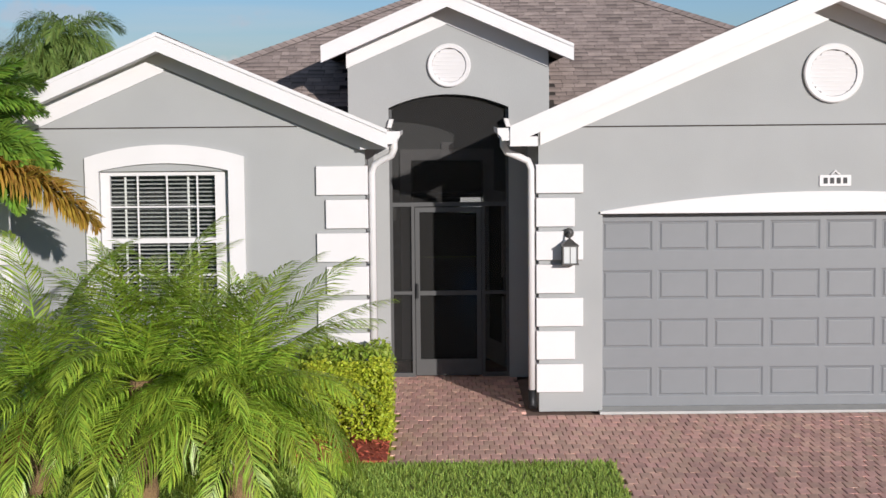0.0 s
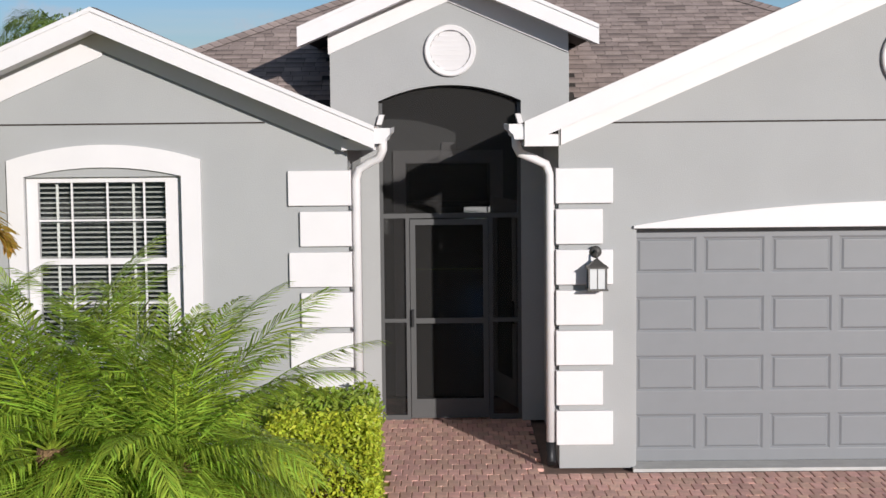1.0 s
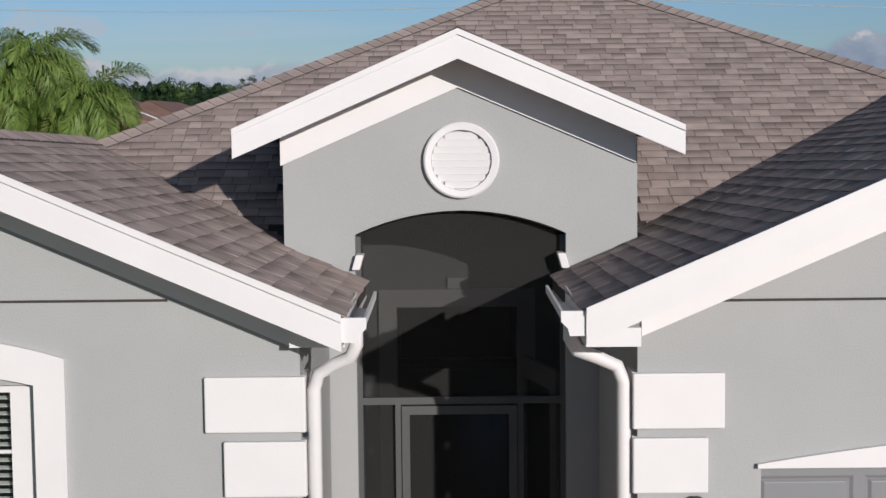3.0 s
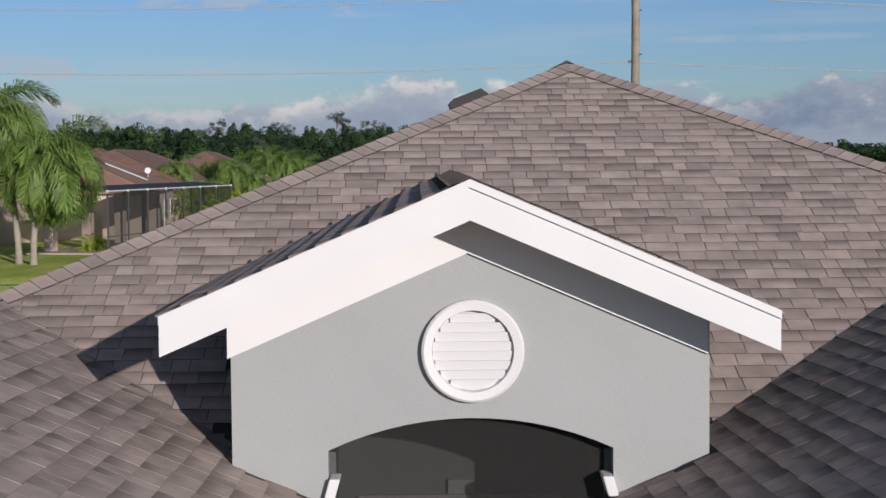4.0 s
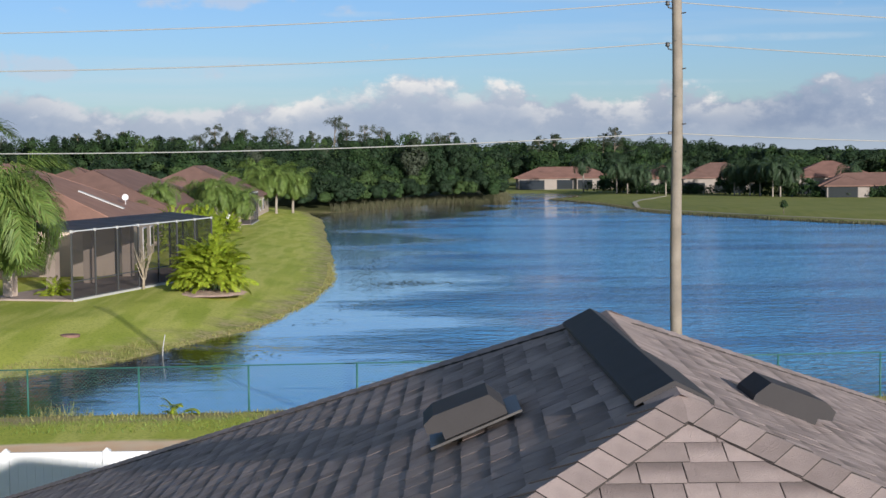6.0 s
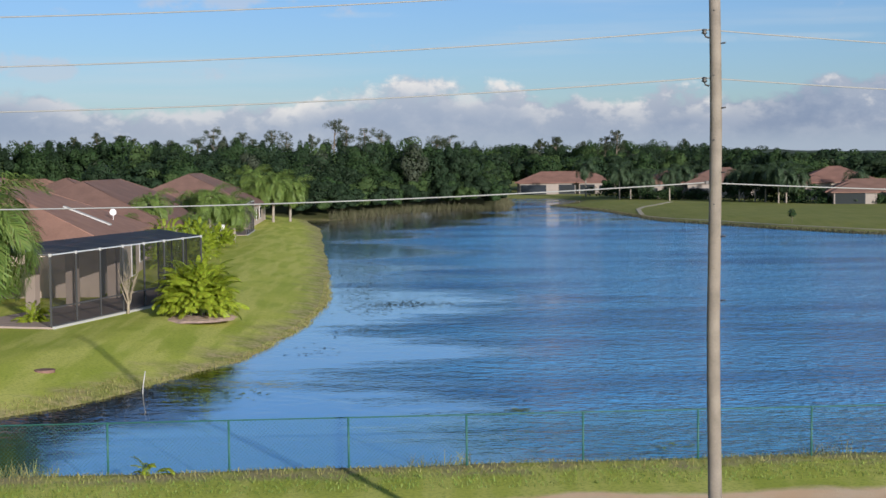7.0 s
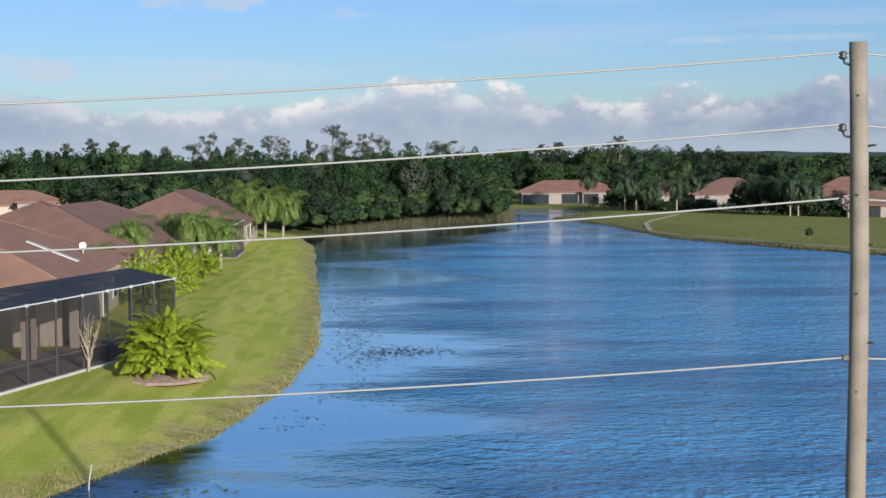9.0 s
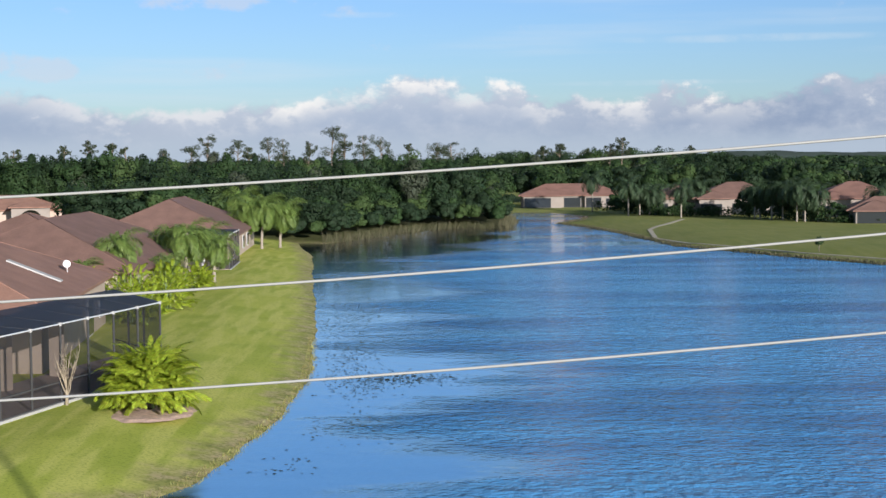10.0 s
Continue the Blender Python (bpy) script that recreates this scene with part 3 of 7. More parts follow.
# closed ends of the overhangs
for x0, x1, z in ((LE - 0.30, LE, LEZ), (RE, RE + 0.29, REZ)):
    part("eave_return", box(x0, x1, -0.16 if x1 == LE else FASCIA_Y, 0.0, z - 0.20, z - 0.10), M_TRIM, house)
    part("soffit", box(x0, x1, 0.0, EY, z - 0.20, z - 0.18), M_TRIM, house)


# gutters with downspouts
def gutter(x_edge, z, side, y0, y1):
    sec = [(0, 0), (0.0, -0.11), (0.08, -0.11), (0.09, -0.075), (0.125, -0.042), (0.127, 0.005), (0.112, 0.005), (0.112, -0.035), (0.080, -0.07), (0.070, -0.10), (0.008, -0.10), (0.008, 0)]
    bm = prism_y([(x_edge + side * a, z + b) for a, b in sec], y0, y1)
    ob = part("gutter", bm, M_TRIM, house, "white metal gutter")
    end = [(x_edge, z + 0.012), (x_edge, z - 0.12), (x_edge + side * 0.085, z - 0.12), (x_edge + side * 0.095, z - 0.08), (x_edge + side * 0.13, z - 0.045), (x_edge + side * 0.132, z + 0.012)]
    part("end_cap", prism_y(end, y0 - 0.02, y0), M_TRIM, ob)
    return ob


def downspout(x_top, x_wall, z_top, y):
    bm = bmesh.new()
    mid = (x_top + x_wall) / 2
    pts = [(x_top, y - 0.1, z_top), (x_top, y - 0.09, z_top - 0.10), (x_top + (x_wall - x_top) * 0.12, y - 0.06, z_top - 0.17), (mid, y - 0.03, z_top - 0.215),
           (x_wall - (x_wall - x_top) * 0.12, y, z_top - 0.27), (x_wall, y, z_top - 0.36), (x_wall, y, 0.22)]
    add_tube(bm, pts, 0.040, 8)
    ob = part("downspout", bm, M_TRIM, house, "white downspout")
    part("spout_foot", tube([(x_wall, y, 0.24), (x_wall, y, 0.12), (x_wall, y - 0.05, 0.05)], 0.043, 8), M_BLACK, ob)
    return ob


gutter(LE, LEZ - 0.02, 1, FASCIA_Y + 0.01, 0.9)
gutter(RE, REZ - 0.02, -1, FASCIA_Y + 0.01, 0.9)
downspout(LE + 0.055, LX1 + 0.075, LEZ - 0.10, 0.02)
downspout(RE - 0.055, RX0 - 0.075, REZ - 0.10, 0.02)

# quoins round the corners
for k in range(7):
    z1 = 2.688 - 0.36 * k
    long = k % 2 == 0
    for corner, side in ((LX1, -1), (RX0, 1), (LX0, 1)):
        w = (0.475 if corner == RX0 else 0.525) if long else (0.385 if corner == RX0 else 0.425)
        x0, x1 = sorted((corner - side * 0.03, corner + side * w))
        bm = bmesh.new()
        add_box(bm, x0, x1, -0.045, -0.001, z1 - 0.31, z1, 0.008)
        part("quoin", bm, M_TRIM, house)
        xa, xb = sorted((corner - side * 0.03, corner - side * 0.001))
        part("quoin", box(xa, xb, -0.001, 0.22, z1 - 0.31, z1), M_TRIM, house)


# round gable vents
def round_vent(cx, cz, r, y):
    vent = new("gable_vent")
    vent.parent = house
    bm = bmesh.new()
    n = 40
    prof = [(r, 0.0), (r, -0.045), (r - 0.012, -0.055), (r * 0.80, -0.05), (r * 0.78, -0.02), (r * 0.78, 0.0)]
    rings = [[bm.verts.new((cx + q * math.cos(i * math.tau / n), y + d, cz + q * math.sin(i * math.tau / n))) for i in range(n)] for q, d in prof]
    for r0, r1 in zip(rings, rings[1:]):
        for i in range(n):
            bm.faces.new((r0[i], r0[(i + 1) % n], r1[(i + 1) % n], r1[i]))
    part("vent_ring", bm, M_TRIM, vent)
    bm = bmesh.new()
    bm.faces.new([bm.verts.new((cx + r * 0.8 * math.cos(i * math.tau / n), y - 0.004, cz + r * 0.8 * math.sin(i * math.tau / n))) for i in range(n)])
    part("vent_back", bm, M_TRIM, vent)
    count = int(r * 1.5 / 0.045)
    for i in range(count):
        z = cz - r * 0.74 + (i + 0.5) * r * 1.48 / count
        half = math.sqrt(max(0.0, (r * 0.78) ** 2 - (z - cz) ** 2))
        if half < 0.04:
            continue
        m = Matrix.Translation((cx, y - 0.02, z)) @ Matrix.Rotation(radians(15), 4, "X")
        bm = bmesh.new()
        add_box(bm, -half, half, -0.004, 0.004, -0.024, 0.024, 0, m)
        part("louvre", bm, M_TRIM, vent)


round_vent(0.222, 3.805, 0.26, EY)
round_vent(4.30, 3.63, 0.315, 0.0)


# ---- window with arched surround ----
window = new("window")
window.parent = house
window["label"] = "white double-hung window with grilles and closed blinds"
wx0, wx1, wz0, wz1, wy = -3.55, -2.16, 1.12, 2.65, 0.06
outer = [(-3.695, 1.0)] + [(-3.695, 2.80)] + arc(-3.695, -1.99, 2.80, 2.935)[1:-1] + [(-1.99, 2.80), (-1.99, 1.0)]
inner = [(-3.548, 1.125), (-3.548, 2.655)] + arc(-3.548, -2.162, 2.655, 2.735)[1:-1] + [(-2.162, 2.655), (-2.162, 1.125)]
bm = bmesh.new()
vo = [[bm.verts.new((x, y, z)) for x, z in outer] for y in (-0.045, -0.001)]
vi = [[bm.verts.new((x, y, z)) for x, z in inner] for y in (-0.045, -0.001)]
n = len(outer)
for i in range(n):
    j = (i + 1) % n
    bm.faces.new((vo[0][i], vo[0][j], vi[0][j], vi[0][i]))
    bm.faces.new((vo[0][j], vo[0][i], vo[1][i], vo[1][j]))
    bm.faces.new((vi[0][i], vi[0][j], vi[1][j], vi[1][i]))
part("window_surround", bm, M_TRIM, window)
bm = bmesh.new()
for b in ((wx0, wx0 + 0.10, wz0, wz1), (wx1 - 0.16, wx1, wz0, wz1), (wx0 + 0.10, wx1 - 0.16, wz1 - 0.05, wz1), (wx0 + 0.10, wx1 - 0.16, wz0, wz0 + 0.05), (wx0 + 0.10, wx1 - 0.16, 1.87, 1.925)):
    add_box(bm, b[0], b[1], wy, wy + 0.07, b[2], b[3])
part("window_frame", bm, M_TRIM, window)
for z0, z1 in ((1.17, 1.87), (1.925, 2.60)):
    bm = bmesh.new()
    for x in (-3.154, -2.838, -2.512):
        add_box(bm, x - 0.009, x + 0.009, wy + 0.015, wy + 0.03, z0, z1)
    zm = (z0 + z1) / 2
    for a, b in ((wx0 + 0.1, -3.163), (-3.145, -2.847), (-2.829, -2.521), (-2.503, wx1 - 0.16)):
        add_box(bm, a, b, wy + 0.015, wy + 0.03, zm - 0.009, zm + 0.009)
    part("grille", bm, M_TRIM, window)
    pane = part("pane", box(wx0 + 0.1, wx1 - 0.16, wy + 0.036, wy + 0.041, z0, z1), M_GLASS, window)
    pane.visible_shadow = False
slat = box(wx0 + 0.07, wx1 - 0.07, -0.024, 0.024, -0.0015, 0.0015)
slat_ob = None
for i in range(33):
    z = 1.17 + i * 0.0445
    if slat_ob is None:
        slat_ob = part("blind_slat", slat, M_BLIND, window)
        ob = slat_ob
    else:
        ob = new("blind_slat", slat_ob.data)
        ob.parent = window
    ob.matrix_basis = pose(0, wy + 0.12, z, 10)
for x in (-3.3, -2.62):
    part("blind_tape", box(x - 0.012, x + 0.012, wy + 0.085, wy + 0.088, 1.17, 2.62), M_BLIND, window)
# near-black sheet that stands in for the shade of the room
part("room_shade_sheet", box(wx0 - 0.3, wx1 + 0.3, 0.9, 0.95, 0.8, 2.8), M_DARK, window)

# ---- garage door ----
gdoor = new("garage_door")
gdoor.parent = house
gdoor["label"] = "grey raised-panel sectional garage door, closed"
GX0, GX1, GY = 1.83, 6.71, 0.22
SEC = 2.145 / 4
pitch = 4.88 / 8
for r in range(4):
    part("door_section", box(GX0, GX1, GY, GY + 0.05, 0.012 + r * SEC, 0.012 + (r + 1) * SEC - 0.0025), M_GARAGE, gdoor)


def raised_panel():
    """One stamped field of the door: a sunk groove round a flat panel."""
    bm = bmesh.new()
    rings = []
    for hw, hh, y in ((pitch / 2, SEC / 2, 0.002), (pitch / 2, SEC / 2, -0.015), (0.278, 0.165, -0.015), (0.273, 0.161, -0.0142), (0.254, 0.145, -0.005), (0.250, 0.141, -0.005), (0.232, 0.128, -0.0142), (0.227, 0.124, -0.015)):
        rings.append([bm.verts.new((sx * hw, y, sz * hh)) for sx, sz in ((-1, -1), (1, -1), (1, 1), (-1, 1))])
    for r0, r1 in zip(rings, rings[1:]):
        for i in range(4):
            bm.faces.new((r0[i], r0[(i + 1) % 4], r1[(i + 1) % 4], r1[i]))
    bm.faces.new(rings[-1])
    return bm


first = None
for r in range(4):
    for c in range(8):
        if first is None:
            first = part("raised_panel", raised_panel(), M_GARAGE, gdoor)
            ob = first
        else:
            ob = new("raised_panel", first.data)
            ob.parent = gdoor
        ob.location = (GX0 + pitch * (c + 0.5), GY - 0.001, 0.012 + SEC * (r + 0.5))
part("weather_strip", box(GX0, GX1, GY - 0.02, GY + 0.06, 0.0, 0.012), M_BLACK, gdoor)
lin = [(GX0 - 0.01, 2.152), (GX1 + 0.01, 2.152)] + [(x, z) for x, z in arc(GX0 - 0.01, GX1 + 0.01, 2.175, 2.375, 24)][::-1]
part("garage_lintel", prism_y(lin, -0.04, -0.001), M_TRIM, house, "white arched band over the garage")
for x0, x1 in ((GX0, GX0 + 0.02), (GX1 - 0.02, GX1)):
    part("door_stop", box(x0, x1, 0.03, GY - 0.003, 0.0, 2.14), M_WALL, house)
part("garage_sill", box(GX0 - 0.02, GX1 + 0.02, -0.10, 0.22, -0.02, 0.010), M_CONCRETE, house)
# the same black sheet in place of the garage's unlit inside
part("garage_shade_sheet", box(GX0, GX1, 0.5, 0.55, 0, 2.3), M_DARK, house)

# ---- entry screen and front door ----
screen = new("entry_screen")
screen.parent = house
screen["label"] = "dark insect screen wall with a screen door"
SY = EY + 0.10
bm = bmesh.new()
for b in ((OX0, OX0 + 0.035, 0, 3.28), (OX1 - 0.035, OX1, 0, 3.28), (-0.255, -0.215, 0, 2.10), (0.60, 0.64, 0, 2.10)):
    add_box(bm, b[0], b[1], SY - 0.02, SY + 0.02, b[2], b[3])
add_box(bm, OX0 + 0.035, OX1 - 0.035, SY - 0.02, SY + 0.02, 2.10, 2.15)
for a, b in ((OX0 + 0.035, -0.255), (0.64, OX1 - 0.035)):
    add_box(bm, a, b, SY - 0.02, SY + 0.02, 1.02, 1.06)
    add_box(bm, a, b, SY - 0.02, SY + 0.02, 0.0, 0.05)
part("screen_frame", bm, M_BRONZE, screen)
sdoor = new("screen_door")
sdoor.parent = screen
bm = bmesh.new()
for b in ((-0.21, -0.155, 0.02, 2.09), (0.54, 0.595, 0.02, 2.09), (-0.155, 0.54, 2.03, 2.09), (-0.155, 0.54, 1.01, 1.065), (-0.155, 0.54, 0.02, 0.22)):
    add_box(bm, b[0], b[1], SY - 0.035, SY - 0.005, b[2], b[3])
part("door_frame", bm, M_BRONZE, sdoor)
part("handle", box(-0.20, -0.175, SY - 0.075, SY - 0.036, 0.98, 1.16, 0.005), M_BLACK, sdoor)
mesh_outline = [(OX0, 0.02), (OX1, 0.02), (OX1, 3.29)] + [(x, z - 0.02) for x, z in arch[1:-1]][::-1] + [(OX0, 3.29)]
part("screen_mesh", prism_y(mesh_outline, SY + 0.024, SY + 0.026), M_SCREEN, screen)

fdoor = new("front_door")
fdoor.parent = house
fdoor["label"] = "open front door in a white surround with a transom"
leaf = new("door_leaf")
leaf.parent = fdoor
leaf.matrix_basis = pose(0.70, DY - 0.02, 0, 0, 0, -75)
bm = bmesh.new()
for b in ((0.0, 0.14, 0.02, 2.24), (0.72, 0.86, 0.02, 2.24), (0.14, 0.72, 2.08, 2.24), (0.14, 0.72, 0.02, 0.30)):
    add_box(bm, b[0], b[1], -0.022, 0.022, b[2], b[3])
part("leaf_frame", bm, M_TRIM, leaf, "white open door frame")
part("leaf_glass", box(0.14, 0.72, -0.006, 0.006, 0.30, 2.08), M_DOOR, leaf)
part("lever", box(0.76, 0.81, -0.06, -0.023, 0.92, 1.16, 0.006), M_BLACK, leaf)
# near-black floor: the unlit hall's shade is in its colour
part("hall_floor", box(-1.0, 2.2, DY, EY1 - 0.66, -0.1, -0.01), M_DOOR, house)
part("transom_pane", box(-0.25, 0.63, DY + 0.09, DY + 0.10, 2.20, 2.60), M_GLASS, fdoor)
bm = bmesh.new()
for b in ((-0.42, -0.28, 0, 2.76), (0.66, 0.80, 0, 2.76), (-0.28, 0.66, 2.62, 2.76), (0.12, 0.28, 2.765, 2.85)):
    add_box(bm, b[0], b[1], DY - 0.04, DY - 0.002, b[2], b[3])
part("door_surround", bm, M_TRIM, fdoor)
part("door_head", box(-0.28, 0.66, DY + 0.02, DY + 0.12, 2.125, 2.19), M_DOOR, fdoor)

# ---- roof fittings ----
def box_vent(cx, z_from, side, y):
    """A low square vent on a side slope."""
    v = new("roof_vent")
    v.parent = house
    v["label"] = "brown metal roof vent"
    z = APEX[2] - S * abs(cx - APEX[0])
    m = Matrix.Translation((cx, y, z + 0.01)) @ Matrix.Rotation(side * math.atan(S), 4, "Y")
    bm = bmesh.new()
    add_box(bm, -0.24, 0.24, -0.24, 0.24, 0.0, 0.012, 0, m)
    part("flange", bm, M_PEWTER, v)
    bm = bmesh.new()
    sec = [(-0.17, 0.014), (-0.17, 0.05), (-0.12, 0.135), (0.17, 0.145), (0.23, 0.12), (0.23, 0.07), (0.16, 0.055), (0.16, 0.014)]
    bm2 = prism_y([(side * a, b) for a, b in sec], -0.2, 0.2)
    bmesh.ops.transform(bm2, matrix=m, verts=bm2.verts)
    bm.free()
    part("hood", bm2, M_VENT, v)
    bm = bmesh.new()
    add_box(bm, -0.12, 0.12, -0.19, 0.19, 0.012, 0.070, 0, m)
    part("throat", bm, M_BLACK, v)


M_VENT = material("brown_vent_metal", (0.048, 0.044, 0.044), 0.8, metal=0.0, vary=0.1)
box_vent(0.53, 5.3, -1, 9.7)
box_vent(2.03, 5.3, 1, 9.7)
rv = prism_y([(APEX[0] - 0.17, APEX[2] - 0.17 * S + 0.012), (APEX[0] - 0.17, APEX[2] - 0.17 * S + 0.035), (APEX[0], APEX[2] + 0.05), (APEX[0] + 0.17, APEX[2] - 0.17 * S + 0.035), (APEX[0] + 0.17, APEX[2] - 0.17 * S + 0.012), (APEX[0], APEX[2] + 0.02)], APEX[1] + 0.12, RIDGE_BACK[1] - 0.1)
part("ridge_vent", rv, M_VENT, house, "dark ridge vent along the roof top")
pipe = part("vent_pipe", tube([(2.91, 9.22, 4.88), (2.91, 9.22, 5.11)], 0.04, 12), M_VINYL, house, "white plastic vent pipe")


# ---- ground, water, paving ----
LAKE = [(-40, 45.0), (-20, 46.6), (3.6, 48.5), (40, 51.4), (130, 58.6), (140, 100), (95, 128), (62, 156), (48.1, 174.8), (41.7, 188.4), (37.8, 199.4), (33.0, 210.8), (31.3, 233), (29.7, 252), (26.7, 272),
        (24.0, 279.6), (30, 296), (32.5, 312), (27.5, 334), (19.5, 337), (18.5, 305), (17.5, 285), (15.1, 264.5), (6.2, 266.5), (-2.6, 250), (-7.2, 234.6), (-11.4, 225), (-15.2, 228), (-13.2, 212), (-11.2, 198),
        (-8.7, 161), (-6.4, 130), (-5.0, 105), (-4.75, 95), (-5.3, 85.5), (-6.2, 76.9), (-7.1, 72.5), (-8.4, 69), (-10.1, 64.4), (-11.9, 60.1), (-13.8, 58.0), (-20, 54.5), (-28, 52), (-40, 50.5)]


def lake_distance(px, py):
    """Metres from the shore, above zero outside the water."""
    best = np.full(px.shape, 1e9)
    inside = np.zeros(px.shape, bool)
    for (x0, y0), (x1, y1) in zip(LAKE, LAKE[1:] + LAKE[:1]):
        dx, dy = x1 - x0, y1 - y0
        t = np.clip(((px - x0) * dx + (py - y0) * dy) / (dx * dx + dy * dy), 0, 1)
        best = np.minimum(best, np.hypot(px - x0 - t * dx, py - y0 - t * dy))
        if y0 != y1:
            cross = ((y0 > py) != (y1 > py)) & (px < (x1 - x0) * (py - y0) / (y1 - y0) + x0)
            inside ^= cross
    return np.where(inside, -best, best)


def ground_height(px, py):
    px, py = np.asarray(px, float), np.asarray(py, float)
    wob = 0.10 * np.sin(px * 0.9 + py * 0.37) + 0.06 * np.sin(py * 1.3 - px * 0.21)
    d = lake_distance(px, py) + wob * np.clip(py / 60, 0, 1)
    turn = np.clip((py - 22) / 8, 0, 1) * np.clip((75 - py) / 12, 0, 1)
    q = py - 0.08 * np.clip(px - 3.6, -40, 60) * turn       # the track and fence run a little askew
    base = np.interp(q, [-1000, 8, 30, 42, 54, 78, 190, 230, 320, 3000], [0, 0, -0.5, -0.72, -0.45, -0.28, -0.28, -0.38, -0.75, -0.75])
    near = q < 50.5
    width = np.where(near, 1.6, np.where(px > 0, 7.0, 6.5))
    rise = np.clip(d / width, 0, 1) ** 0.75
    z = -1.27 + (base + 1.27) * rise
    return np.where(d < 0, np.maximum(-1.27 + 0.5 * d, -3.0), z), d


WATER_Z = -1.18
xs = np.concatenate([[-3000, -1500, -700, -350, -200, -140], np.arange(-100, -30, 3.0), np.arange(-30, 15, 0.5), np.arange(15, 70, 1.2), np.arange(70, 160, 4), [180, 240, 400, 800, 1600, 3000]])
ys = np.concatenate([[-1500, -600, -250, -120, -70, -45], np.arange(-30, 40, 1.0), np.arange(40, 56, 0.4), np.arange(56, 130, 0.8), np.arange(130, 350, 1.6), [360, 380, 410, 470, 600, 900, 1500, 3200]])
gx, gy = np.meshgrid(xs, ys)
gz, gd = ground_height(gx, gy)
gz = gz - np.where((gx > -0.45) & (gx < 8.2) & (gy > -60) & (gy < 3), 0.06, 0)
gz = gz - np.where((gx > LX0) & (gx < RX1) & (gy > 0.4) & (gy < EY1 - 1), 0.3, 0)
nx, ny = len(xs), len(ys)
quads = [(j * nx + i, j * nx + i + 1, (j + 1) * nx + i + 1, (j + 1) * nx + i) for j in range(ny - 1) for i in range(nx - 1)]


def ground_material():
    """Mown grass, going over to dry weeds at the shore and to bare sand on the track behind the lots."""
    m = bpy.data.materials.new("lawn_and_soil")
    m.use_nodes = True
    n, l = m.node_tree.nodes, m.node_tree.links
    b = n["Principled BSDF"]
    b.inputs["Roughness"].default_value = 0.95
    b.inputs["Specular IOR Level"].default_value = 0.15
    tc = n.new("ShaderNodeTexCoord").outputs["Object"]

    def noise_at(scale, detail=5, stretch=None):
        t = n.new("ShaderNodeTexNoise")
        t.inputs["Scale"].default_value, t.inputs["Detail"].default_value = scale, detail
        if stretch:
            mp = n.new("ShaderNodeMapping")
            mp.inputs["Scale"].default_value = stretch
            l.new(tc, mp.inputs["Vector"])
            l.new(mp.outputs[0], t.inputs["Vector"])
        else:
            l.new(tc, t.inputs["Vector"])
        return t.outputs["Fac"]

    def ramp(v, lo, hi):
        r = n.new("ShaderNodeMapRange")
        r.interpolation_type = "SMOOTHSTEP"
        r.inputs["From Min"].default_value, r.inputs["From Max"].default_value = lo, hi
        l.new(v, r.inputs["Value"])
        return r.outputs["Result"]

    def mix(f, a, c):
        x = n.new("ShaderNodeMix")
        x.data_type = "RGBA"
        l.new(f, x.inputs["Factor"])
        for v, s in ((a, x.inputs["A"]), (c, x.inputs["B"])):
            if isinstance(v, tuple):
                s.default_value = (*v, 1)
            else:
                l.new(v, s)
        return x.outputs["Result"]

    def calc(op, a, c):
        x = n.new("ShaderNodeMath")
        x.operation = op
        for k, v in enumerate((a, c)):
            if isinstance(v, (int, float)):
                x.inputs[k].default_value = v
            else:
                l.new(v, x.inputs[k])
        return x.outputs[0]
    shore = n.new("ShaderNodeAttribute")
    shore.attribute_name = "shore"
    sh = shore.outputs["Fac"]
    grass = mix(ramp(noise_at(0.22), 0.35, 0.65), (0.37, 0.43, 0.065), (0.48, 0.51, 0.095))
    grass = mix(ramp(noise_at(0.5, 4, (2.4, 0.25, 1)), 0.42, 0.62), grass, (0.56, 0.565, 0.14))
    grass = mix(calc("MULTIPLY", ramp(noise_at(9.0), 0.45, 0.7), 0.5), grass, (0.17, 0.25, 0.04))
    dry = mix(ramp(noise_at(1.1), 0.35, 0.62), (0.30, 0.31, 0.09), (0.50, 0.41, 0.22))
    dry = mix(calc("MULTIPLY", ramp(noise_at(5.0), 0.45, 0.65), 0.7), dry, (0.15, 0.18, 0.045))
    f = ramp(calc("ADD", sh, calc("MULTIPLY", calc("SUBTRACT", noise_at(0.6), 0.5), 4.5)), 2.7, 0.3)
    col = mix(f, grass, dry)
    mud = ramp(calc("ADD", sh, calc("MULTIPLY", calc("SUBTRACT", noise_at(1.2), 0.5), 0.8)), 0.38, 0.08)
    col = mix(mud, col, (0.045, 0.040, 0.022))
    sep = n.new("ShaderNodeSeparateXYZ")
    l.new(tc, sep.inputs[0])
    askew = calc("SUBTRACT", sep.outputs["Y"], calc("MULTIPLY", calc("SUBTRACT", sep.outputs["X"], 3.6), 0.08))
    y = calc("ADD", askew, calc("MULTIPLY", calc("SUBTRACT", noise_at(0.35), 0.5), 2.2))
    sand = mix(ramp(noise_at(0.9), 0.35, 0.65), (0.88, 0.60, 0.37), (0.90, 0.68, 0.47))
    track = calc("MULTIPLY", ramp(y, 32.6, 33.4), ramp(y, 43.3, 42.7))
    col = mix(track, col, sand)
    far = mix(ramp(noise_at(0.05), 0.4, 0.6), (0.155, 0.175, 0.055), (0.195, 0.20, 0.07))
    fx = calc("MULTIPLY", ramp(sep.outputs["X"], 10, 18), ramp(sep.outputs["Y"], 120, 140))
    col = mix(calc("MULTIPLY", fx, 0.75), col, far)
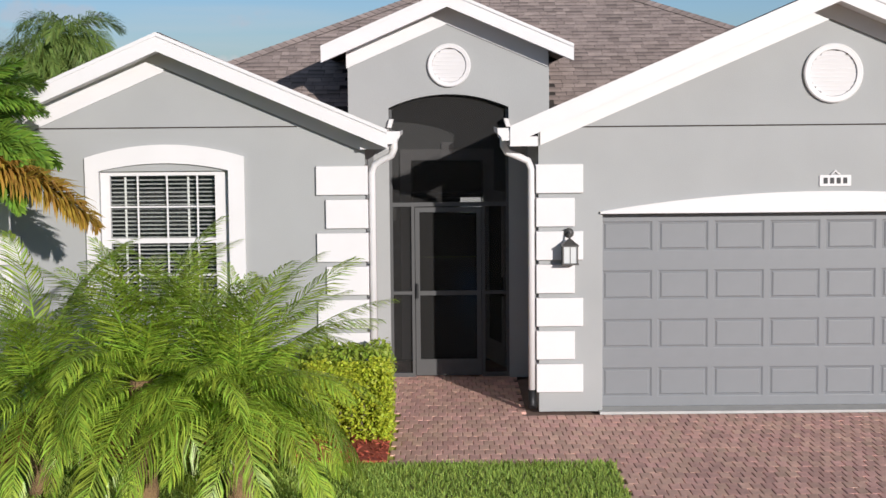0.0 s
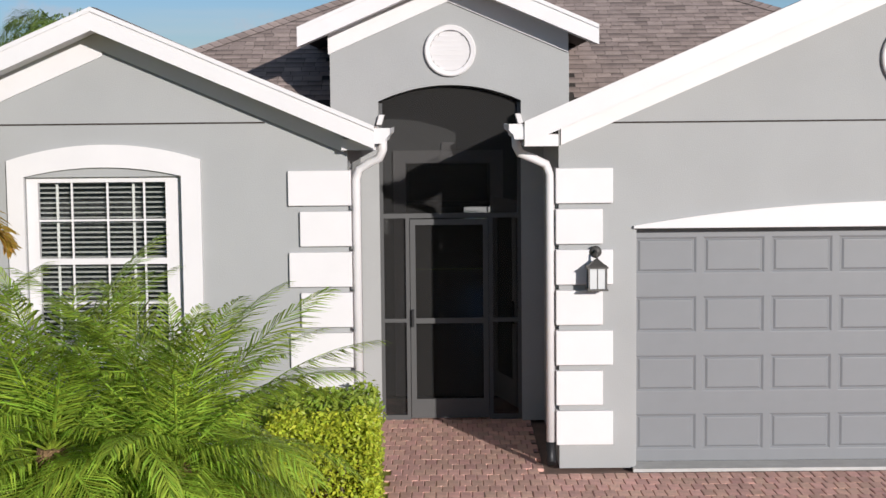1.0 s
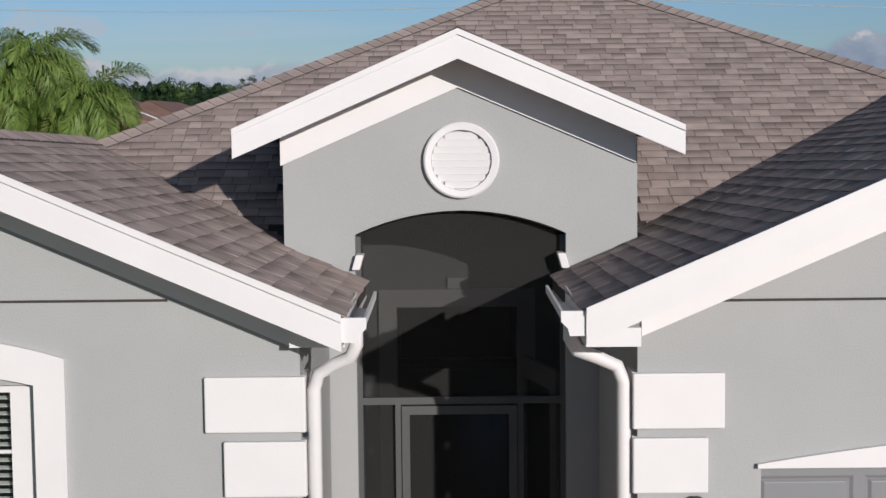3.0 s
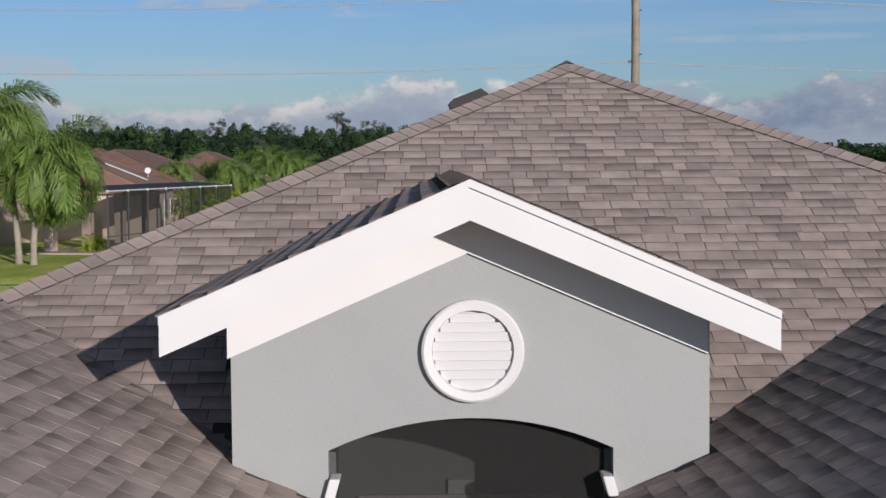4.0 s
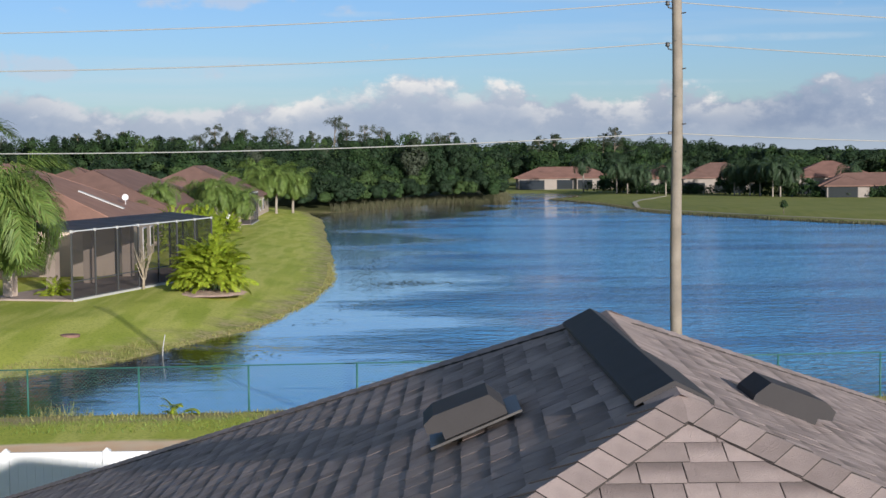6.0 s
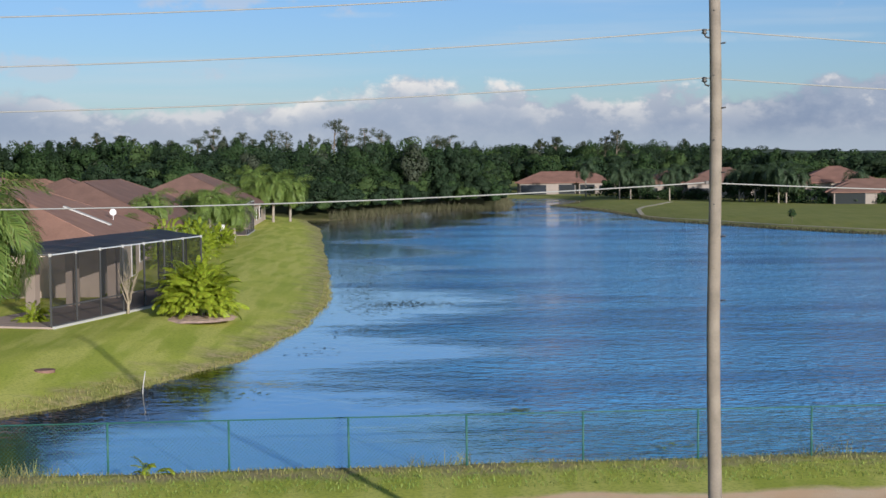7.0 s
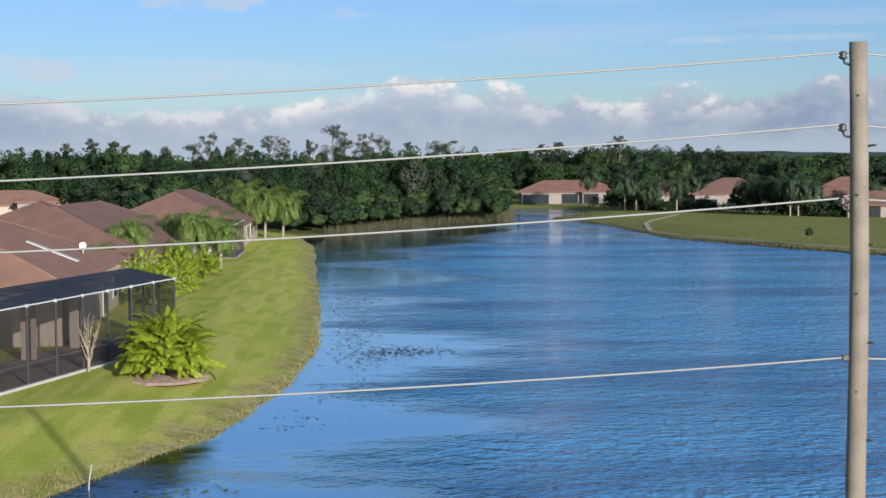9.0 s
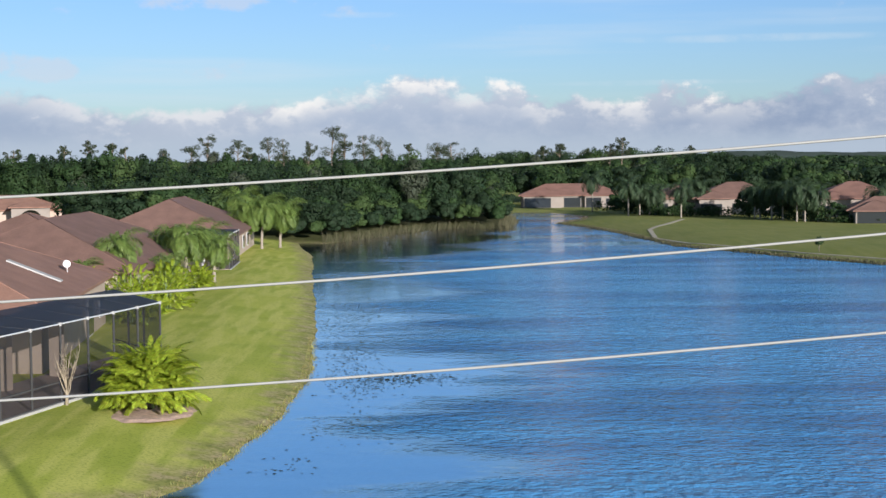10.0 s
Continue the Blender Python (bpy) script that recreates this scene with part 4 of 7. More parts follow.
    # unseen front ground, dulled to cut its green bounce light
    front = ramp(calc("ADD", sep.outputs["Y"], calc("MULTIPLY", noise_at(0.3), 4.0)), -6.0, -10.0)
    col = mix(calc("MULTIPLY", front, 0.7), col, (0.20, 0.21, 0.11))
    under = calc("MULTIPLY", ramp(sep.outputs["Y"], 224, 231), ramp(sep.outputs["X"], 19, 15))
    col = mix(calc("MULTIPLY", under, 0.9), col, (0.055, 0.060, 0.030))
    rough_zone = calc("MULTIPLY", ramp(y, 45.2, 46.2), ramp(askew, 50.5, 49.0))
    col = mix(calc("MULTIPLY", rough_zone, ramp(noise_at(0.8), 0.30, 0.55)), col, (0.36, 0.31, 0.17))
    l.new(col, b.inputs["Base Color"])
    bp = n.new("ShaderNodeBump")
    bp.inputs["Strength"].default_value, bp.inputs["Distance"].default_value = 0.5, 0.04
    l.new(noise_at(16.0, 6), bp.inputs["Height"])
    l.new(bp.outputs[0], b.inputs["Normal"])
    return m


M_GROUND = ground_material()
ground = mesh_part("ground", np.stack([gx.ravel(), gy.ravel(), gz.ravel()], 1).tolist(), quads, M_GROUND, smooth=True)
att = ground.data.attributes.new("shore", "FLOAT", "POINT")
att.data.foreach_set("value", gd.ravel().astype(np.float32))
tagged(ground, "mown lawn, weedy lake bank and a sandy track", "ground", kind="structure")


def water_material():
    """Wind ripples at three sizes, ruffled and calm patches; reflections of sky and dark bank painted into the body
    colour.
    """
    m = bpy.data.materials.new("lake_water")
    m.use_nodes = True
    n, l = m.node_tree.nodes, m.node_tree.links
    b = n["Principled BSDF"]
    b.inputs["Roughness"].default_value = 0.06
    b.inputs["IOR"].default_value = 1.42
    tc = n.new("ShaderNodeTexCoord").outputs["Object"]

    def noise_at(scale, detail, stretch, turn=0):
        mp = n.new("ShaderNodeMapping")
        mp.inputs["Scale"].default_value, mp.inputs["Rotation"].default_value = stretch, (0, 0, radians(turn))
        l.new(tc, mp.inputs["Vector"])
        t = n.new("ShaderNodeTexNoise")
        t.inputs["Scale"].default_value, t.inputs["Detail"].default_value = scale, detail
        l.new(mp.outputs[0], t.inputs["Vector"])
        return t.outputs["Fac"]

    def calc(op, a, c):
        x = n.new("ShaderNodeMath")
        x.operation = op
        for k, v in enumerate((a, c)):
            if isinstance(v, (int, float)):
                x.inputs[k].default_value = v
            else:
                l.new(v, x.inputs[k])
        return x.outputs[0]

    def ramp(v, lo, hi, a=0.0, c=1.0):
        r = n.new("ShaderNodeMapRange")
        r.interpolation_type = "SMOOTHSTEP"
        for k, q in zip(("From Min", "From Max", "To Min", "To Max"), (lo, hi, a, c)):
            r.inputs[k].default_value = q
        l.new(v, r.inputs["Value"])
        return r.outputs["Result"]
    sep = n.new("ShaderNodeSeparateXYZ")
    l.new(tc, sep.inputs[0])
    x, y = sep.outputs["X"], sep.outputs["Y"]
    patches = noise_at(0.035, 4, (0.55, 1.6, 1))
    # sheltered along the left bank and under the wooded far shore
    wind = calc("ADD", calc("ADD", patches, ramp(x, -9, 13, -0.26, 0.13)), ramp(y, 185, 240, 0.0, -0.30))
    strength = ramp(calc("ADD", wind, calc("MULTIPLY", calc("SUBTRACT", noise_at(0.3, 4, (0.5, 1.8, 1)), 0.5), 0.30)), 0.30, 0.66, 0.03, 1.0)
    ripple = calc("ADD", calc("MULTIPLY", noise_at(1.25, 3, (1.0, 1.25, 1), 8), 1.0), calc("MULTIPLY", noise_at(3.6, 2, (1.0, 1.2, 1), -14), 0.40))
    ripple = calc("ADD", ripple, calc("MULTIPLY", noise_at(0.33, 2, (0.8, 1.4, 1), 5), 0.5))
    bp = n.new("ShaderNodeBump")
    bp.inputs["Distance"].default_value = 0.55
    l.new(strength, bp.inputs["Strength"])
    l.new(ripple, bp.inputs["Height"])
    l.new(bp.outputs[0], b.inputs["Normal"])
    l.new(ramp(strength, 0.0, 1.0, 0.015, 0.12), b.inputs["Roughness"])
    # a dark reflection under the left bank, painted in, with the gloss cut
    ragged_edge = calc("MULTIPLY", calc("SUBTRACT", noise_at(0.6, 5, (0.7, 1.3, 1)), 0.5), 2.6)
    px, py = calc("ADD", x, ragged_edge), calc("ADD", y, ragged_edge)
    mirror_mask = calc("MAXIMUM", ramp(px, -7.9, -6.5), calc("MAXIMUM", calc("MINIMUM", ramp(py, 57.6, 54.8), ramp(px, -11.0, -9.0)), ramp(py, 69.5, 72.5)))
    l.new(ramp(mirror_mask, 0.0, 1.0, 0.14, 0.5), b.inputs["Specular IOR Level"])
    # the sky's reflection is put into a strong blue body colour
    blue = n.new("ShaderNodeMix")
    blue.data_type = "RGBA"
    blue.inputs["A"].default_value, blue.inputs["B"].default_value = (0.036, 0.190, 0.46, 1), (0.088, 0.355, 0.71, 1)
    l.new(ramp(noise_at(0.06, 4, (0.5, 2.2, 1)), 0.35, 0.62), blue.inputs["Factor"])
    # calm body colour: painted pale sky sheen near, dark where woods are mirrored
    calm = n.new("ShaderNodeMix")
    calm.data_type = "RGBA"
    mirror_tint = n.new("ShaderNodeMix")
    mirror_tint.data_type = "RGBA"
    mirror_tint.inputs["A"].default_value, mirror_tint.inputs["B"].default_value = (0.165, 0.385, 0.62, 1), (0.012, 0.026, 0.036, 1)
    l.new(ramp(calc("SUBTRACT", y, calc("MULTIPLY", x, 1.3)), 165, 225), mirror_tint.inputs["Factor"])
    l.new(mirror_tint.outputs["Result"], calm.inputs["A"])
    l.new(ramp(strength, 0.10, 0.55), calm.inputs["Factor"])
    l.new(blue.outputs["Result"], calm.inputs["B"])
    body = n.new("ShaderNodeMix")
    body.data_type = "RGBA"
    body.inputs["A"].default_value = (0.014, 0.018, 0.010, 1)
    l.new(mirror_mask, body.inputs["Factor"])
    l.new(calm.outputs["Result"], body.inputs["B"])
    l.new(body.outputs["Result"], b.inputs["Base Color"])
    return m


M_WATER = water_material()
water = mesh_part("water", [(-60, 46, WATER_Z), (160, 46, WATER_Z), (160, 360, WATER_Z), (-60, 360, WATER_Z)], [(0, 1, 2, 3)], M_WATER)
tagged(water, "blue rippled lake water", "water", kind="structure")

# paving: driveway and entry walk of red pavers
pavement = mesh_part("pavement", [(-0.40, -30, -0.03), (8.1, -30, -0.03), (8.1, 3.6, -0.03), (-0.72, 3.6, -0.03), (-0.40, -30, -0.12), (8.1, -30, -0.12), (8.1, 3.6, -0.12), (-0.72, 3.6, -0.12), (-0.72, 0.0, -0.03), (-0.40, 0.0, -0.03), (-0.72, 0.0, -0.12), (-0.40, 0.0, -0.12)],
                     [(0, 1, 2, 3, 8, 9), (11, 10, 7, 6, 5, 4), (0, 4, 5, 1), (1, 5, 6, 2), (2, 6, 7, 3), (3, 7, 10, 8), (8, 10, 11, 9), (9, 11, 4, 0)], M_SAND)
tagged(pavement, "red brick paver driveway and entry walk", "pavement", kind="structure")


def paver_mesh(w, d):
    bm = box(-w / 2, w / 2, -d / 2, d / 2, -0.05, 0.0)
    top = [e for e in bm.edges if all(v.co.z > -0.01 for v in e.verts) and abs(e.verts[0].co.x - e.verts[1].co.x) < 0.01]
    bmesh.ops.bevel(bm, geom=top, offset=0.006, segments=1, affect="EDGES")
    me = bpy.data.meshes.new("paver")
    bm.to_mesh(me)
    bm.free()
    me.materials.append(M_PAVER)
    return me


PAVER = paver_mesh(0.0965, 0.2026)
prng = random.Random(11)
places = []
in_lawn = lambda x, y: (-6 < x < 1.72 and y < -2.50)
# rows of bricks on end, each row half a brick's width along from the last
U = 0.1015
for j in range(-148, 18):
    for i in range(-5, 85):
        X, Y = -0.4 + (i + 0.5 + 0.5 * (j % 2)) * U, (j + 0.5) * 2 * U
        if X < 8.0 and (X > -0.36 or Y > 0.1) and X > -0.66 and Y < (3.45 if X < 1.0 else -0.20) and not in_lawn(X, Y):
            places.append((X, Y))
places.sort(key=lambda p: (p[0] - 1.2) ** 2 + (p[1] + 0.8) ** 2)
pv, pf = [], []
for k, (x, y) in enumerate(places):
    z = -0.002 + prng.uniform(-0.0018, 0.0018)
    m = pose(x, y, z, prng.uniform(-0.4, 0.4), prng.uniform(-0.4, 0.4), prng.uniform(-0.5, 0.5))
    if k < 300:
        ob = new("paver", PAVER)
        ob.parent = pavement
        ob.matrix_basis = m
    else:
        n0 = len(pv)
        pv += [m @ v.co for v in PAVER.vertices]
        pf += [tuple(n0 + i for i in p.vertices) for p in PAVER.polygons]
tagged(mesh_part("paver_field", pv, pf, M_PAVER_ALL, pavement), kind="stuff")


# ---- utility pole, wires ----
POLE = (5.19, 31.25)


def utility_pole(x, y, z0, top, marks=True):
    p = thing("utility_pole", (x, y, z0), "weathered round wooden utility pole with line insulators", "utility pole")
    h = top - z0
    bm = bmesh.new()
    add_tube(bm, [(0.02 * math.sin(k), 0, -0.3 + (h + 0.3) * k / 10) for k in range(11)], [0.124 - 0.032 * k / 10 for k in range(11)], 16)
    part("shaft", bm, M_WOODPOLE, p)
    for k in range(11):
        z, sg = 4.6 + 0.52 * k - z0, 1 if k % 2 else -0.2
        part("step_bolt", tube([(0.085 * sg, -0.05, z), (0.16 * sg, -0.10, z + 0.01)], 0.012, 6), M_PEWTER, p)
    for z in (10.23, 9.473, 8.70):
        bm = bmesh.new()
        add_tube(bm, [(-0.09, 0, z - z0 - 0.10), (-0.15, 0, z - z0 - 0.08), (-0.17, 0, z - z0 - 0.03)], 0.014, 6)
        br = part("bracket", bm, M_PEWTER, p)
        bm = bmesh.new()
        add_tube(bm, [(-0.17, 0, z - z0 - 0.04), (-0.17, 0, z - z0 - 0.02), (-0.17, 0, z - z0), (-0.17, 0, z - z0 + 0.03), (-0.17, 0, z - z0 + 0.045)], [0.03, 0.05, 0.032, 0.048, 0.02], 10)
        part("insulator", bm, M_PEWTER, p)
    bm = bmesh.new()
    add_box(bm, -0.16, -0.09, -0.03, 0.03, 7.04 - z0 - 0.03, 7.04 - z0 + 0.03, 0.008)
    part("clamp", bm, M_PEWTER, p)
    return p


utility_pole(POLE[0], POLE[1], -0.58, 10.37)
utility_pole(POLE[0] - 40, POLE[1] - 4.13, -0.5, 10.37)
utility_pole(POLE[0] + 40, POLE[1] + 4.13, -0.6, 10.37)
for z, r, s0, s1 in ((10.264, 0.0105, 0.08, 0.0025), (9.508, 0.0105, 0.08, 0.0025), (8.732, 0.0105, 0.072, 0.0025), (7.038, 0.0105, 0.054, 0.0025)):
    pts = []
    for k in range(-40, 41):
        u = k / 40 * 40
        pts.append((POLE[0] - 0.17 + u, POLE[1] + 0.1033 * u, z - s0 * abs(u) + s1 * u * u))
    w = part("power_line", tube(pts, r, 6), M_WIRE if z < 8.0 else M_WIRE_DARK)
    tagged(w, "sagging grey overhead line strung between wooden poles", "power line", "overhead lines")

# ---- fences ----
fence = thing("chain_link_fence", (0.04, 46.5, -0.85), "green coated chain-link fence along the lake", "fence")
fence.rotation_euler = (0, 0, math.atan(0.07))
fz0, fz1 = -0.87, 0.70
for k in range(-12, 16):
    x = -1.54 + 3.11 * k
    bm = bmesh.new()
    add_tube(bm, [(x, 0, -0.2), (x, 0, fz1 - fz0 + 0.02)], 0.028, 8)
    bmesh.ops.translate(bm, verts=bm.verts, vec=(0, 0, 0.0))
    part("post", bm, M_FENCE, fence)
part("top_rail", tube([(-40, 0, fz1 - fz0), (45, 0, fz1 - fz0)], 0.018, 8), M_FENCE, fence)
wire_v, wire_f = [], []
step = 0.11
for k in range(-364, 400):
    for sgn in (1, -1):
        x = k * step
        if -40 < x < 42:
            hgt = fz1 - fz0
            a, b = (x, 0.0, 0.02), (x + sgn * hgt, 0.0, hgt)
            n0 = len(wire_v)
            t = 0.0045
            wire_v += [(a[0] - t, 0, a[2]), (a[0] + t, 0, a[2]), (b[0] + t, 0, b[2]), (b[0] - t, 0, b[2])]
            wire_f.append((n0, n0 + 1, n0 + 2, n0 + 3))
            n0 = len(wire_v)
            wire_v += [(a[0], -t, a[2]), (a[0], t, a[2]), (b[0], t, b[2]), (b[0], -t, b[2])]
            wire_f.append((n0, n0 + 1, n0 + 2, n0 + 3))
mesh_part("chain_link", wire_v, wire_f, M_FENCE, fence)

vf = thing("vinyl_fence", (0, 30, -0.5), "white vinyl privacy fence round the back garden", "fence")
for k in range(17):
    x0 = -16.4 + k * 1.83
    part("post", box(x0 - 0.065, x0 + 0.065, -0.065, 0.065, 0.0, 1.84), M_VINYL, vf)
    bm = bmesh.new()
    r = bmesh.ops.create_cone(bm, segments=4, radius1=0.105, radius2=0.0, depth=0.07, cap_ends=True)
    bmesh.ops.rotate(bm, verts=bm.verts, matrix=Matrix.Rotation(radians(45), 3, "Z"))
    bmesh.ops.translate(bm, verts=bm.verts, vec=(x0, 0, 1.875))
    part("post_cap", bm, M_VINYL, vf)
    if k < 16:
        for z in (0.06, 1.70):
            part("rail", box(x0 + 0.065, x0 + 1.765, -0.03, 0.03, z, z + 0.13), M_VINYL, vf)
        for i in range(11):
            xa = x0 + 0.067 + i * 0.1544
            part("board", box(xa, xa + 0.152, -0.012, 0.012, 0.19, 1.70), M_VINYL, vf)


# ---- plants ----
def leaf_material(name, color, rough=0.5, amount=0.3, glow=0.3, hue=0.02):
    return glossy_leaf(by_piece(material(name, color, rough, vary=0.2, scale=3, fine=30, bump=0, spec=0.35), amount, hue, island=True), glow)


M_PALM = leaf_material("palm_leaf", (0.32, 0.445, 0.056), 0.36, 0.55, 0.38)
M_FOX = leaf_material("foxtail_leaf", (0.19, 0.33, 0.045), 0.45, 0.4, 0.3)
M_FROND_DRY = leaf_material("yellowing_frond", (0.44, 0.28, 0.05), 0.6)
M_QUEEN = leaf_material("queen_palm_leaf", (0.20, 0.29, 0.075), 0.5, 0.3, 0.4)
M_ARECA = leaf_material("areca_leaf", (0.36, 0.45, 0.045), 0.42, 0.5, 0.4)
M_HEDGE_LEAF = leaf_material("hedge_leaf", (0.30, 0.40, 0.055), 0.5)
M_HEDGE_TIP = leaf_material("golden_hedge_leaf", (0.47, 0.54, 0.05), 0.5)
def woods_material():
    """Leaves whose colour differs from tree to tree."""
    m = leaf_material("woodland_leaf", (0.066, 0.090, 0.036), 0.75, 0.12, 0.2, 0.012)
    n, l = m.node_tree.nodes, m.node_tree.links
    tone = n.new("ShaderNodeAttribute")
    tone.attribute_name = "tone"
    cr = n.new("ShaderNodeValToRGB")
    cr.color_ramp.interpolation = "CONSTANT"
    stops = ((0.0, (0.028, 0.060, 0.017)), (0.14, (0.018, 0.039, 0.015)), (0.36, (0.031, 0.067, 0.019)), (0.52, (0.020, 0.044, 0.017)), (0.68, (0.056, 0.098, 0.028)), (0.82, (0.022, 0.048, 0.019)), (0.94, (0.063, 0.079, 0.049)))
    while len(cr.color_ramp.elements) < len(stops):
        cr.color_ramp.elements.new(0.5)
    for e, (p, c) in zip(cr.color_ramp.elements, stops):
        e.position, e.color = p, (*c, 1)
    l.new(tone.outputs["Fac"], cr.inputs[0])
    for node in n:
        if node.bl_idname == "ShaderNodeVectorMath" and not node.inputs[0].is_linked:
            l.new(cr.outputs[0], node.inputs[0])
    return m


M_WOODS = woods_material()
M_REEDS = leaf_material("brown_reed", (0.125, 0.12, 0.065), 0.8, 0.35, 0.2, 0.03)
M_VERGE = leaf_material("rough_verge_grass", (0.21, 0.28, 0.055), 0.6, 0.35, 0.25, 0.03)
M_PINE = leaf_material("pine_needles", (0.05, 0.068, 0.034), 0.7, 0.4, 0.15, 0.02)
M_REED = leaf_material("dry_reed", (0.29, 0.275, 0.095), 0.8, 0.35, 0.2, 0.03)
M_GRASS = leaf_material("grass_blade", (0.30, 0.41, 0.08), 0.6, 0.35, 0.25, 0.02)
M_BARK = material("palm_bark", (0.20, 0.16, 0.12), 0.95, vary=0.35, scale=6, fine=40, bump=0.7, depth=0.02)
M_BARK_BROWN = material("fibrous_brown_trunk", (0.24, 0.15, 0.075), 0.95, vary=0.45, scale=9, fine=60, bump=0.9, depth=0.03)
M_BARK_PALE = material("pale_palm_trunk", (0.31, 0.27, 0.22), 0.9, vary=0.25, scale=4, fine=30, bump=0.5, depth=0.02)
M_TWIG = material("bare_twig", (0.36, 0.30, 0.22), 0.9, vary=0.2)
M_CROWNSHAFT = material("green_crownshaft", (0.20, 0.27, 0.10), 0.5, vary=0.15)


def frond_mesh(name, mat, length, pairs, leaf, width, droop, seed, spread=62, hang=0.35, plume=0.0, rachis=0.012):
    """A feather leaf along +X, bending down towards its tip; two quads a leaflet."""
    r = random.Random(seed)
    verts, faces = [], []
    pts, dirs = [], []
    p, ang = Vector((0, 0, 0)), 0.0
    n = 24
    for i in range(n + 1):
        pts.append(p.copy())
        d = Vector((math.cos(ang), 0, math.sin(ang)))
        dirs.append(d)
        p = p + d * (length / n)
        ang -= radians(droop) / n * (0.5 + 1.0 * i / n)

    def on(t):
        f = min(t, 0.9999) * n
        i = int(f)
        return pts[i].lerp(pts[i + 1], f - i), dirs[i]
    # the midrib, three-sided
    for i in range(n):
        a, b = pts[i], pts[i + 1]
        ra, rb = rachis * (1 - 0.85 * i / n), rachis * (1 - 0.85 * (i + 1) / n)
        k = len(verts)
        for q, w in ((a, ra), (b, rb)):
            verts += [q + Vector((0, w, 0)), q + Vector((0, -w, 0)), q + Vector((0, 0, -w))]
        faces += [(k, k + 3, k + 4, k + 1), (k + 1, k + 4, k + 5, k + 2), (k + 2, k + 5, k + 3, k)]
    for i in range(pairs):
        t = 0.12 + 0.87 * (i + r.uniform(-0.3, 0.3)) / pairs
        base, d = on(t)
        size = leaf * (math.sin(math.pi * min(1, 0.18 + 0.80 * t)) ** 0.6) * r.uniform(0.85, 1.1)
        for sgn in (-1, 1):
            a = radians(spread * (1.05 - 0.55 * t) + r.uniform(-6, 6))
            side = Vector((0, sgn, 0))
            up = d.cross(Vector((0, 1, 0))) * -1
            lift = r.uniform(-plume, plume) if plume else 0.12
            out = (d * math.cos(a) + side * math.sin(a) + up * (lift + 0.0)).normalized()
            mid = base + out * size * 0.55
            tip = mid + (out - Vector((0, 0, hang * r.uniform(0.7, 1.3)))).normalized() * size * 0.45
            across = (d * math.sin(a) - side * math.cos(a)).normalized() * (width * 0.5)
            k = len(verts)
            verts += [base - across * 0.5, base + across * 0.5, mid + across, mid - across, tip]
            faces += [(k, k + 1, k + 2, k + 3), (k + 3, k + 2, k + 4)]
    me = bpy.data.meshes.new(name)
    me.from_pydata([tuple(v) for v in verts], [], faces)
    me.materials.append(mat)
    return me


PYGMY = [frond_mesh("frond", M_PALM, 1.55, 50, 0.38, 0.0125, dr, 20 + k, 60, 1.1) for k, dr in enumerate((85, 110, 130, 60, 45))]
FOX = [frond_mesh("frond", M_FOX, 1.30, 190, 0.29, 0.034, dr, 40 + k, 60, 0.6, plume=1.0) for k, dr in enumerate((65, 90))]
FOX_DRY = [frond_mesh("frond", M_FROND_DRY, 1.5, 230, 0.34, 0.034, 45, 45, 60, 0.6, plume=0.9)]
# darker copy of the queen leaf: the far crowns' shade is in the colour
M_QUEEN_FAR = leaf_material("shaded_palm_leaf", (0.070, 0.115, 0.058), 0.5, 0.3, 0.3)
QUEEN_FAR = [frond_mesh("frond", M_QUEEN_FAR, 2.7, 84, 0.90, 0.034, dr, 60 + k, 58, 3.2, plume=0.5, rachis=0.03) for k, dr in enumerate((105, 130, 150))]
QUEEN = [frond_mesh("frond", M_QUEEN, 2.7, 84, 0.90, 0.034, dr, 60 + k, 58, 3.2, plume=0.5, rachis=0.03) for k, dr in enumerate((105, 130, 150))]
ARECA = [frond_mesh("frond", M_ARECA, 2.1, 42, 0.62, 0.036, d, 80 + k, 44, 1.1, rachis=0.018) for k, d in enumerate((85, 115, 60, 100))]


